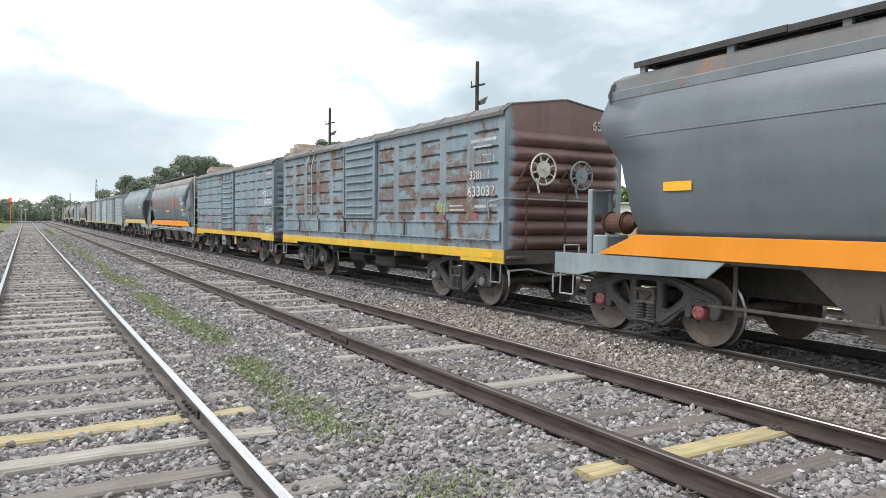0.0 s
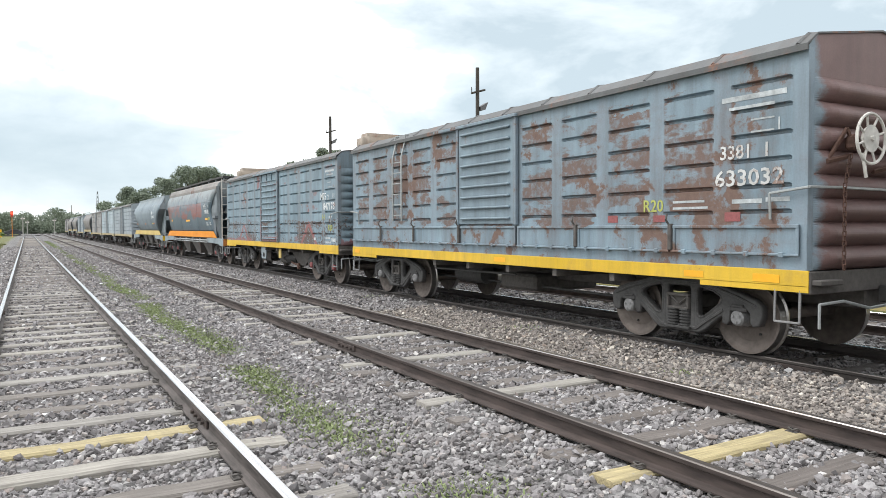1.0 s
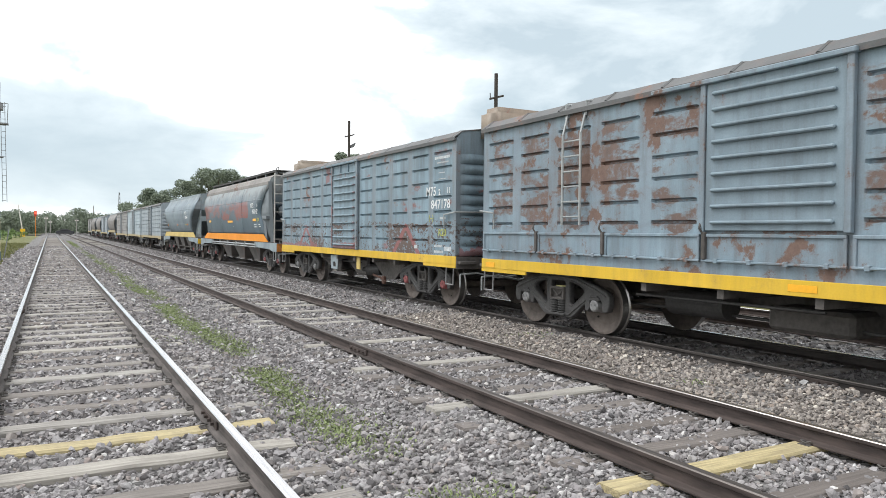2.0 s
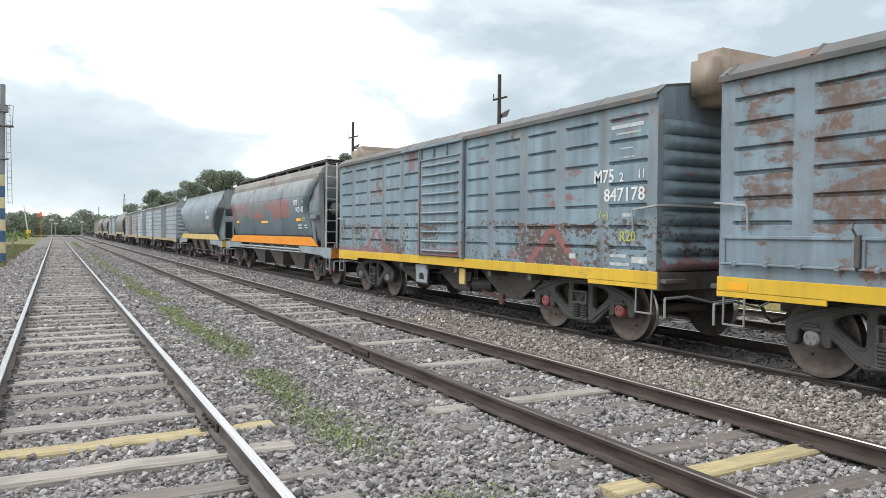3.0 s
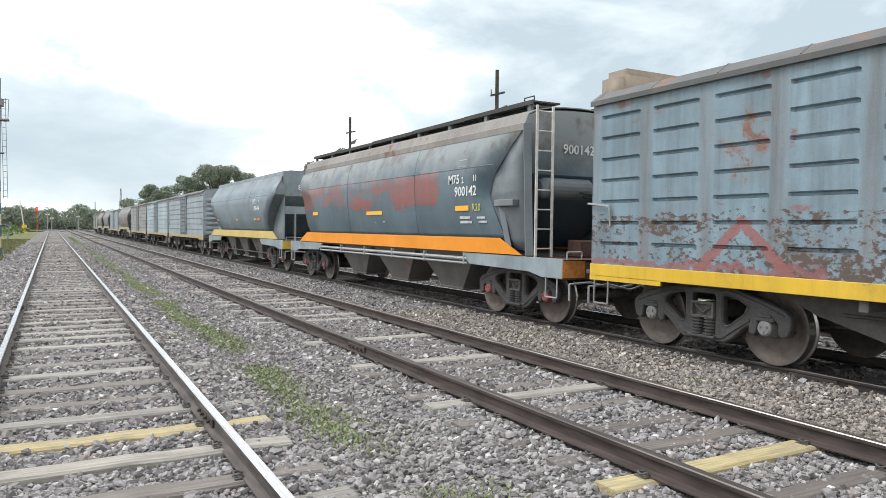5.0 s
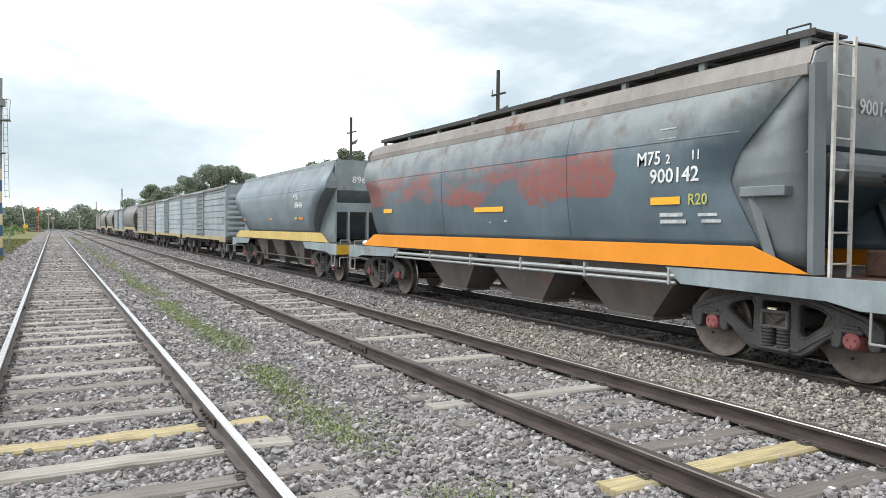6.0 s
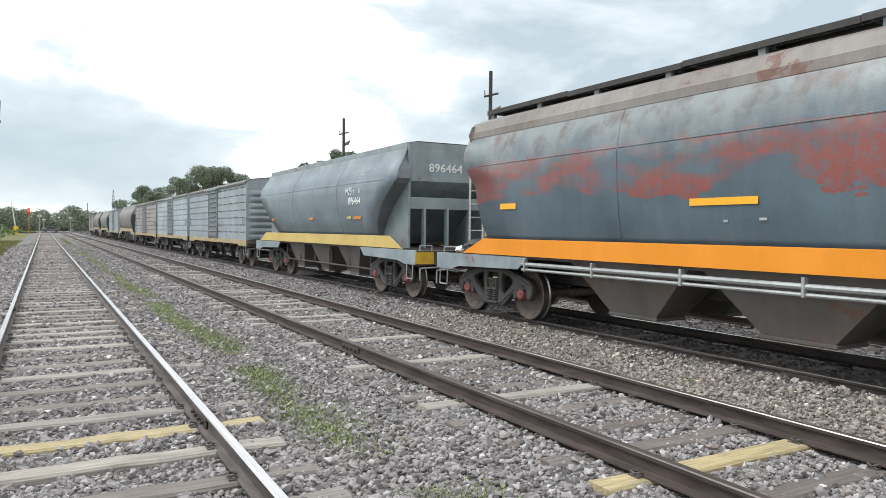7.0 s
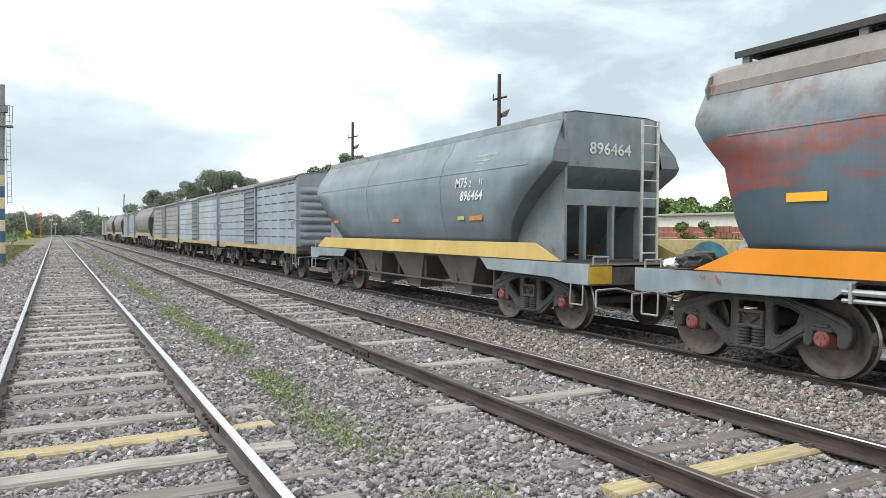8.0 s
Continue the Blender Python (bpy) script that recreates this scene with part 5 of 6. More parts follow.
def ground_material():
    k = Nodes("ballast_and_verge")
    sp = k.space()
    vor = k.n("ShaderNodeTexVoronoi", Scale=19.0)
    vor.inputs["Randomness"].default_value = 1.0
    k.l(sp, vor.inputs["Vector"])
    # bed darker than the loose stones: shade of their gaps is in the colour
    wave = k.ramp(k.axis(vor.outputs["Color"])[0], (0.0, (0.035, 0.033, 0.033)), (0.4, (0.11, 0.105, 0.104)), (0.75, (0.23, 0.222, 0.22)), (1.0, (0.40, 0.39, 0.38)))
    dirt = k.ramp(k.noise(sp, 0.7, 5.0), (0.35, 0.0), (0.7, 1.0))
    lump = k.ramp(k.noise(sp, 5.0, 8.0, 0.75), (0.36, 0.0), (0.62, 1.0))
    wave = k.mix(k.math("MULTIPLY", lump, 0.5), wave, k.mix(k.noise(sp, 13.0, 3.0), (0.08, 0.076, 0.076), (0.36, 0.35, 0.345)))
    colour = k.mix(k.math("MULTIPLY", dirt, 0.3), wave, (0.13, 0.12, 0.11))
    ax = k.axis(sp)
    wob = k.math("MULTIPLY", k.math("SUBTRACT", k.noise(sp, 1.1, 5.0), 0.5), 2.6)
    left = k.math("LESS_THAN", k.math("ADD", ax[0], wob), -2.5)
    right = k.math("GREATER_THAN", k.math("ADD", ax[0], wob), 15.6)
    turf = k.mix(k.noise(sp, 3.0, 7.0), (0.10, 0.115, 0.035), (0.25, 0.235, 0.10))
    turf = k.mix(k.ramp(k.noise(sp, 30.0, 3.0), (0.3, 0.0), (0.7, 1.0)), turf, k.mix(0.5, turf, (0.06, 0.08, 0.02)))
    colour = k.mix(k.math("MAXIMUM", left, right), colour, turf)
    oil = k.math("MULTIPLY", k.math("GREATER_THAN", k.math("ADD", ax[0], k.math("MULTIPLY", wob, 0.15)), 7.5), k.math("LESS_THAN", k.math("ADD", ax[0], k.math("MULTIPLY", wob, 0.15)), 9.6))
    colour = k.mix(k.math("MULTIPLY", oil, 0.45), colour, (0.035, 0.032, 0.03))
    return k.done(colour, 0.92, 0.0, vor.outputs["Distance"], 0.05, 1.0)


xs = [-900, -300, -100, -40, -15, -6, -4, -3, -2.4, -1.8, -1.3, -0.75, -0.45, 0.3, 1.1, 1.4, 1.75, 1.95, 2.15, 2.35, 2.6, 2.9, 3.4, 3.6, 3.85, 4.6, 5.35, 5.6, 5.9, 6.5, 7.0, 7.35, 7.58, 7.76, 8.1, 8.6, 9.2, 9.7, 10.4, 11, 12, 13, 14.2, 15.2, 18, 22, 30, 60, 150, 400, 900]
ys = [-900, -200, -60, -20, -10, -5] + [0.5 * k for k in range(0, 50)] + [26, 28, 31, 35, 40, 47, 55, 65, 80, 100, 130, 170, 220, 300, 420, 600, 900]
bm = bmesh.new()
grid = [[bm.verts.new((x, y, ground_z(x, y) + (0.02 * noise.noise(Vector((x * 1.3, y * 1.3, 0))) if -8 < x < 18 and 0 < y < 30 else 0.0))) for x in xs] for y in ys]
for a, b in zip(grid, grid[1:]):
    for k in range(len(xs) - 1):
        bm.faces.new((a[k], a[k + 1], b[k + 1], b[k]))
ground = part("ground", bm, ground_material(), None, "grey ballast field with grassy verges", None, True)
tagged(ground, "", "ground", "", "structure")


def rail_mesh(y0, y1):
    """Flat-bottomed rail, head at z = 0; the running band on the head is material 1."""
    prof = [(-0.068, -0.155), (-0.068, -0.143), (-0.012, -0.122), (-0.010, -0.048), (-0.035, -0.036), (-0.036, -0.010), (-0.029, -0.001), (0.029, -0.001), (0.036, -0.010), (0.035, -0.036), (0.010, -0.048), (0.012, -0.122), (0.068, -0.143), (0.068, -0.155)]
    bm = bmesh.new()
    stops = [y0, 0, 10, 30, 60, 120, y1]
    loops = [[bm.verts.new((x, y, z)) for x, z in prof] for y in stops]
    for a, b in zip(loops, loops[1:]):
        for k in range(len(prof)):
            j = (k + 1) % len(prof)
            f = bm.faces.new((a[k], b[k], b[j], a[j]))
            if 5 <= k <= 7:
                f.material_index = 1
    bm.faces.new(loops[0])
    bm.faces.new(loops[-1][::-1])
    bmesh.ops.recalc_face_normals(bm, faces=bm.faces[:])
    return mesh_of(bm, "rail")


def rail_side(name, base):
    k = Nodes(name)
    sp = k.space((6, 0.8, 6))
    a = k.noise(sp, 3.0, 6.0)
    c = k.mix(k.ramp(a, (0.35, 0.0), (0.65, 1.0)), tuple(v * 0.6 for v in base), tuple(v * 1.35 for v in base))
    return k.done(c, 0.75, 0.15, k.noise(k.space(), 60.0), 0.002, 0.5)


def rail_head(name, bright, dull, rough):
    k = Nodes(name)
    a = k.noise(k.space((20, 0.5, 1)), 2.0, 5.0)
    c = k.mix(k.ramp(a, (0.35, 0.0), (0.7, 1.0)), bright, dull)
    return k.done(c, rough, 0.9, k.noise(k.space((60, 2, 1)), 4.0), 0.001, 0.3)


RAIL_SIDE = rail_side("rail_side_rust", (0.062, 0.047, 0.042))
RAIL_GREY = rail_side("rail_side_grey_brown", (0.095, 0.082, 0.076))
RAIL_OIL = rail_side("rail_side_oily", (0.05, 0.043, 0.039))
HEAD_BRIGHT = rail_head("polished_rail_head", (0.72, 0.72, 0.73), (0.5, 0.5, 0.51), 0.24)
HEAD_DULL = rail_head("dull_rail_head", (0.10, 0.085, 0.08), (0.18, 0.165, 0.155), 0.5)
HEAD_DARK = rail_head("oily_rail_head", (0.07, 0.062, 0.058), (0.14, 0.13, 0.125), 0.45)
HEAD_MID = rail_head("half_worn_rail_head", (0.40, 0.38, 0.37), (0.2, 0.17, 0.155), 0.36)


def sleeper_wood(name, tones, shuffle=True):
    k = Nodes(name)
    info = k.n("ShaderNodeObjectInfo")
    base = k.ramp(info.outputs["Random"], *[(i / (len(tones) - 1), t) for i, t in enumerate(tones)])
    grain = k.noise(k.space((0.9, 22, 16), True), 2.2, 7.0, 0.65, 0.3)
    blot = k.noise(k.space((1, 1, 1), True), 3.0, 5.0)
    c = k.mix(k.ramp(grain, (0.3, 0.0), (0.72, 1.0)), k.mix(0.55, base, (0.03, 0.026, 0.022)), base)
    c = k.mix(k.math("MULTIPLY", k.ramp(blot, (0.45, 0.0), (0.7, 1.0)), 0.4), c, (0.12, 0.105, 0.095))
    crack = k.noise(k.space((0.35, 30, 10), True), 1.6, 3.0)
    c = k.mix(k.ramp(crack, (0.24, 1.0), (0.30, 0.0)), c, (0.02, 0.017, 0.015))
    return k.done(c, 0.88, 0.0, k.math("ADD", grain, k.math("MULTIPLY", crack, 0.6)), 0.012, 0.8)


WOOD_GREY = sleeper_wood("weathered_sleeper", [(0.30, 0.275, 0.25), (0.19, 0.165, 0.15), (0.38, 0.36, 0.33), (0.24, 0.21, 0.19), (0.34, 0.315, 0.29)])
WOOD_PALE = sleeper_wood("bleached_sleeper", [(0.47, 0.44, 0.39), (0.41, 0.39, 0.36)])
WOOD_NEW = sleeper_wood("new_yellow_sleeper", [(0.60, 0.50, 0.27), (0.56, 0.47, 0.27)])
WOOD_DARK = sleeper_wood("dark_weathered_sleeper", [(0.16, 0.135, 0.12), (0.24, 0.215, 0.20), (0.12, 0.10, 0.09), (0.20, 0.18, 0.165)])
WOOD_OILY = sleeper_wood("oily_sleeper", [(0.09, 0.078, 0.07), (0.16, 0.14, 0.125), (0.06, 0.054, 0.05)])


def sleeper_mesh(seed, length=2.7, wide=0.23):
    rng = random.Random(seed)
    bm = bmesh.new()
    n = 9
    rows = []
    for i in range(n + 1):
        x = -length / 2 + length * i / n
        w = wide / 2 + rng.uniform(-0.010, 0.006)
        top = rng.uniform(-0.008, 0.004)
        sh = rng.uniform(-0.008, 0.008)
        rows.append([bm.verts.new((x, y + sh, z)) for y, z in ((-w, -0.16), (-w, top - 0.018), (-w + 0.02, top), (w - 0.02, top), (w, top - 0.018), (w, -0.16))])
    for a, b in zip(rows, rows[1:]):
        for k in range(5):
            bm.faces.new((a[k], b[k], b[k + 1], a[k + 1]))
    bm.faces.new(rows[0])
    bm.faces.new(rows[-1][::-1])
    bmesh.ops.recalc_face_normals(bm, faces=bm.faces[:])
    return mesh_of(bm, "sleeper")


def clip_mesh():
    bm = bmesh.new()
    for s in (-1, 1):
        rods(bm, [(s * 0.06, -0.045, 0.015), (s * 0.085, -0.04, 0.035), (s * 0.115, -0.015, 0.025), (s * 0.115, 0.02, 0.035), (s * 0.08, 0.04, 0.03), (s * 0.05, 0.025, 0.022)], 0.008, 5)
        box(bm, s * 0.066, s * 0.12, -0.05, 0.05, 0.0, 0.008)
    return mesh_of(bm, "rail_clip")


SLEEPERS = [sleeper_mesh(k) for k in range(6)]
CLIP = clip_mesh()
CLIP.materials.append(M["under_grey"])
WOODS = {}
for key, mat in (("grey", WOOD_GREY), ("pale", WOOD_PALE), ("new", WOOD_NEW), ("dark", WOOD_DARK), ("oily", WOOD_OILY)):
    WOODS[key] = []
    for me in SLEEPERS:
        me = me.copy()
        me.materials.append(mat)
        WOODS[key].append(me)
taken = []


def track(name, label, x0, top, places, kinds, tops, side, sink, near_clips, half_long=1.35, wood="grey"):
    t = thing(name, label, "railway track", "", None, "structure")
    for k, (x, head) in enumerate(zip((x0, x0 + 1.746), tops)):
        me = rail_mesh(-9, 420)
        me.materials.append(side)
        me.materials.append(head)
        part("rail", me, None, t, "", pose(x, 0, top))
    rng = random.Random(name)
    c = x0 + 0.873
    last = places[-1]
    while last < 150:
        last += 0.66 + rng.uniform(-0.05, 0.05)
        places = places + [last]
    for y in places:
        kind = kinds.get(round(y, 2), wood)
        if kind == wood and wood in ("grey", "dark") and y > 9 and rng.random() < (0.16 if wood == "grey" else 0.3):
            kind = "pale"
        me = WOODS[kind][rng.randrange(6)]
        dx, turn = rng.uniform(-0.06, 0.06), rng.uniform(-0.8, 0.8)
        z = top - sink + rng.uniform(-0.015, 0.006) + (0.012 if kind in ("new", "pale") else 0) - (rng.choice((0.0, 0.012, 0.03)) if y > 14 and kind != "pale" and x0 > 2 else 0)
        s = part("sleeper", me, None, t, {"new": "new yellow wooden sleeper", "pale": "bleached wooden sleeper"}.get(kind, ""), pose(c + dx, y, z, 0, 0, turn))
        if y < 80:
            taken.append((c + dx, y, half_long if kind == "new" or x0 > 2 else 0.86, kind))
        if near_clips and y < 13:
            for x in (x0, x0 + 1.746):
                part("rail_clip", CLIP, None, s, "", pose(x - c - dx, rng.uniform(-0.02, 0.02), 0.0))
    return t


L_Y = [2.4 - 0.65 * k for k in range(16, 0, -1)] + [2.4, 3.05, 3.7, 4.35, 4.95, 5.66, 6.40, 7.08, 7.80, 8.50, 9.28, 10.0, 10.7, 11.4, 12.25, 12.95]
M_Y = [1.25 - 0.62 * k for k in range(14, 0, -1)] + [1.25, 1.87, 2.46, 3.06, 3.70, 4.28, 4.86, 5.56, 6.17, 6.64, 7.26, 7.84, 8.36, 9.05, 9.70, 10.35]
T_Y = [1.2 + 0.65 * k for k in range(-14, 20)]
first = track("railway_track_1", "running line with polished rails on worn sleepers", -0.534, 0.0, L_Y, {6.40: "new", 9.28: "pale", 12.25: "pale", 5.66: "pale"}, (HEAD_BRIGHT, HEAD_BRIGHT), RAIL_GREY, 0.155, True)
second = track("railway_track_2", "siding with rusty brown rails on wooden sleepers", 3.73, 0.0, M_Y, {3.70: "new", 6.17: "pale", 8.36: "pale"}, (HEAD_DULL, HEAD_MID), RAIL_SIDE, 0.172, True, 1.25, "dark")
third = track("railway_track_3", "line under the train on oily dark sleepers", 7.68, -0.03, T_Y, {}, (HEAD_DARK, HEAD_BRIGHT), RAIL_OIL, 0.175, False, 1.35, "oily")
fourth = track("railway_track_4", "far siding behind the train with rusty rails", 11.55, -0.02, [2.0 + 0.66 * k for k in range(-15, 20)], {}, (HEAD_MID, HEAD_BRIGHT), RAIL_SIDE, 0.175, False)


def fishplate(parent, x, y, z, material):
    bm = bmesh.new()
    for s in (-1, 1):
        box(bm, s * 0.012, s * 0.034, y - 0.30, y + 0.30, z - 0.125, z - 0.045, 0.008)
        for k in range(4):
            yy = y - 0.21 + 0.14 * k
            rod(bm, (s * 0.03, yy, z - 0.085), (s * 0.062, yy, z - 0.085), 0.016, 6)
    part("fishplate", bm, material, parent, "bolted rusty joint bar", pose(x, 0, 0))


fishplate(second, 3.73, 9.25, 0, RAIL_SIDE)
fishplate(third, 7.68, 5.15, -0.03, RAIL_SIDE)
fishplate(first, 1.212, 6.45, 0, RAIL_SIDE)
fishplate(first, -0.534, 16.4, 0, RAIL_SIDE)


# ---- loose stones ----
def stone_shapes(count, seed, icosa):
    rng = np.random.RandomState(seed)
    bm = bmesh.new()
    if icosa:
        bmesh.ops.create_icosphere(bm, subdivisions=1, radius=1.0)
    else:
        bmesh.ops.create_cube(bm, size=1.3)
    bm.verts.ensure_lookup_table()
    v = np.array([p.co[:] for p in bm.verts])
    f = np.array([[q.index for q in p.verts] for p in bm.faces])
    bm.free()
    shapes = []
    for _ in range(count):
        s = v * rng.uniform(0.68, 1.22, (len(v), 1)) + rng.uniform(-0.16, 0.16, v.shape)
        s *= rng.uniform([0.75, 0.65, 0.45], [1.25, 1.0, 0.85])
        shapes.append(s)
    return np.array(shapes), f


def scatter(name, label, material, points, sizes, seed, icosa):
    """Joins one jittered stone at each point into a single mesh."""
    rng = np.random.RandomState(seed)
    shapes, f = stone_shapes(40, seed, icosa)
    n, nv = len(points), shapes.shape[1]
    pick = shapes[rng.randint(0, len(shapes), n)]
    q = rng.normal(size=(n, 4)) * [1.6, 0.5, 0.5, 1.6]
    q /= np.linalg.norm(q, axis=1)[:, None]
    w, x, y, z = q.T
    rot = np.stack([np.stack([1 - 2 * (y * y + z * z), 2 * (x * y - z * w), 2 * (x * z + y * w)], 1),
                    np.stack([2 * (x * y + z * w), 1 - 2 * (x * x + z * z), 2 * (y * z - x * w)], 1),
                    np.stack([2 * (x * z - y * w), 2 * (y * z + x * w), 1 - 2 * (x * x + y * y)], 1)], 1)
    verts = np.einsum("nij,nvj->nvi", rot, pick) * sizes[:, None, None] + points[:, None, :]
    faces = (f[None] + (np.arange(n) * nv)[:, None, None]).reshape(-1, f.shape[1])
    me = bpy.data.meshes.new(name)
    k = f.shape[1]
    me.vertices.add(n * nv)
    me.vertices.foreach_set("co", verts.astype(np.float32).ravel())
    me.loops.add(faces.size)
    me.loops.foreach_set("vertex_index", faces.astype(np.int32).ravel())
    me.polygons.add(len(faces))
    me.polygons.foreach_set("loop_start", np.arange(0, faces.size, k, dtype=np.int32))
    me.polygons.foreach_set("loop_total", np.full(len(faces), k, dtype=np.int32))
    me.update(calc_edges=True)
    me.shade_flat()
    me.materials.append(material)
    ob = new(name, me)
    return tagged(ob, label, "gravel", "", "stuff")


def stone_material(name, stops, dark=1.0):
    k = Nodes(name)
    geo = k.n("ShaderNodeNewGeometry")
    base = k.ramp(geo.outputs["Random Per Island"], *[(p, tuple(v * dark for v in c)) for p, c in stops])
    sp = k.space()
    c = k.mix(k.ramp(k.noise(sp, 26.0, 5.0), (0.35, 0.0), (0.68, 1.0)), k.mix(0.4, base, (0.08, 0.076, 0.076)), base)
    c = k.mix(k.math("MULTIPLY", k.ramp(k.noise(sp, 0.55, 4.0), (0.42, 0.0), (0.68, 1.0)), 0.22), c, (0.19, 0.165, 0.15))
    return k.done(c, 0.9, 0.0, k.noise(sp, 140.0, 4.0), 0.004, 0.5)


STOPS = [(0.0, (0.08, 0.075, 0.076)), (0.2, (0.30, 0.287, 0.29)), (0.38, (0.17, 0.154, 0.152)), (0.56, (0.42, 0.405, 0.407)), (0.74, (0.29, 0.269, 0.275)), (0.86, (0.53, 0.517, 0.51)), (0.945, (0.33, 0.277, 0.254)), (0.985, (0.65, 0.637, 0.615)), (1.0, (0.800, 0.800, 0.800))]
TAN = [(p, (c[0] * 1.06, c[1] * 1.0, c[2] * 0.90)) for p, c in STOPS]
STONE = stone_material("ballast_stone", STOPS)
STONE_TAN = stone_material("dusty_tan_ballast_stone", TAN)
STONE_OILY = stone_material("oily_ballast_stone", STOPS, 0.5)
RAILS = [-0.534, 1.212, 3.73, 5.476, 7.68, 9.426, 11.55, 13.296]


def strew(count, area, size, seed, keep_ties):
    """Points inside area = (x0, x1, y0, y1) and in the seen wedge, off the rails and mostly off the sleepers."""
    rng = np.random.RandomState(seed)
    x0, x1, y0, y1 = area
    x, y = rng.uniform(x0, x1, count), rng.uniform(y0, y1, count)
    ang = np.degrees(np.arctan2(x, y))
    ok = (ang > -4.2) & (ang < 66) & (0.5 * x + 0.866 * y > 4.0)
    for r in RAILS:
        ok &= np.abs(x - r) > 0.085
    if keep_ties:
        free = rng.uniform(size=count)
        for cx, ty, half, kind in taken:
            on = (np.abs(x - cx) < half + 0.02) & (np.abs(y - ty) < 0.105)
            ok &= ~(on & (free > (0.08 if kind in ("new", "pale") else 0.5 if kind == "dark" else 0.2)))
    x, y = x[ok], y[ok]
    s = rng.lognormal(math.log(size), 0.30, len(x)).clip(size * 0.45, size * 1.9)
    z = np.array([ground_z(a, b) for a, b in zip(x, y)]) + s * rng.uniform(-1.15, 0.65, len(x))
    return np.stack([x, y, z], 1), s


near_p, near_s = strew(54000, (-1.6, 7.56, 2.2, 6.5), 0.0255, 1, True)
next_p, next_s = strew(86000, (-1.6, 7.56, 6.5, 13.5), 0.0265, 7, True)
for spots, sizes, seed, icosa, where in ((next_p, next_s, 7, False, "between the tracks"), (near_p, near_s, 1, True, "by the rails")):
    dusty = spots[:, 0] > 5.75
    scatter("gravel", "loose angular grey ballast stones " + where, STONE, spots[~dusty], sizes[~dusty], seed, icosa)
    scatter("gravel", "dusty tan ballast stones on the train's shoulder", STONE_TAN, spots[dusty], sizes[dusty] * 0.92, seed + 20, icosa)
far_p, far_s = strew(62000, (-2.6, 7.35, 13.5, 30.0), 0.031, 2, True)
edge_p, edge_s = strew(60000, (-3.2, 7.3, 30.0, 80.0), 0.042, 6, True)
scatter("gravel", "ballast stones far along the tracks", STONE, edge_p, edge_s, 6, False)
scatter("gravel", "loose angular grey ballast stones further off", STONE, far_p, far_s, 2, False)
far2_p, far2_s = strew(20000, (9.75, 15.0, 4.0, 26.0), 0.036, 4, True)
scatter("gravel", "loose ballast stones beyond the train", STONE, far2_p, far2_s, 4, False)
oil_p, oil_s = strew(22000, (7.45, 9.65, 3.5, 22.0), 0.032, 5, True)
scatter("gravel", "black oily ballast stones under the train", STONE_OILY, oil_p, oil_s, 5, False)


# ---- weeds and grass ----
def leaf_material(name, low, high, bump=0.0):
    k = Nodes(name)
    geo = k.n("ShaderNodeNewGeometry")
    c = k.mix(geo.outputs["Random Per Island"], low, high)
    c = k.mix(k.math("MULTIPLY", k.noise(k.space(), 0.8, 3.0), 0.4), c, tuple(v * 0.55 for v in low))
    k.b.inputs["Transmission Weight"].default_value = 0.0
    return k.done(c, 0.7)


def blades(name, label, material, spots, height, width, seed, category="weeds", lean=0.7):
    """Many small bent blades, each of two quads, at the given spots."""
    rng = np.random.RandomState(seed)
    n = len(spots)
    a = rng.uniform(0, 2 * math.pi, n)
    h, wd = height * rng.uniform(0.4, 1.4, n), width * rng.uniform(0.6, 1.4, n)
    side = np.stack([np.cos(a), np.sin(a), np.zeros(n)], 1) * wd[:, None]
    b = rng.uniform(0, 2 * math.pi, n)
    out = np.stack([np.cos(b), np.sin(b), np.zeros(n)], 1) * (lean * h * rng.uniform(0.2, 1.2, n))[:, None]
    up = np.zeros((n, 3))
    up[:, 2] = h
    v = np.stack([spots - side * 0.6, spots + side * 0.6, spots + up * 0.6 + out * 0.4 + side, spots + up * 0.6 + out * 0.4 - side, spots + up + out + side * 0.2, spots + up + out - side * 0.2], 1).reshape(-1, 3)
    k = np.arange(n)[:, None] * 6
    f = np.concatenate([k + [0, 1, 2, 3], k + [3, 2, 4, 5]])
    me = bpy.data.meshes.new(name)
    me.from_pydata(v.tolist(), [], f.tolist())
    me.materials.append(material)
    return tagged(new(name, me), label, category, "", "stuff")


WEED = leaf_material("weed_leaf", (0.15, 0.195, 0.075), (0.31, 0.36, 0.165))
TURF = leaf_material("verge_grass", (0.10, 0.12, 0.035), (0.26, 0.25, 0.10))
rng = np.random.RandomState(8)
spots = []
y = 3.6
while y < 120:
    c = 2.36 + 0.10 * math.sin(y * 0.7)
    lush = noise.noise(Vector((y * 0.55, 3.1, 0)))
    lush += 0.12 if y > 8.5 else -0.05
    lush *= 0.55 + 0.9 * abs(noise.noise(Vector((y * 2.1, 9.0, 0))))
    m = int(max(0, lush + 0.14) * 1100 * (1.0 if y < 25 else 0.5))
    for _ in range(m):
        x, yy = rng.normal(c, 0.14 if y > 7 else 0.2), y + rng.uniform(0, 0.3)
        spots.append((x, yy, ground_z(x, yy) + 0.024))
    y += 0.3
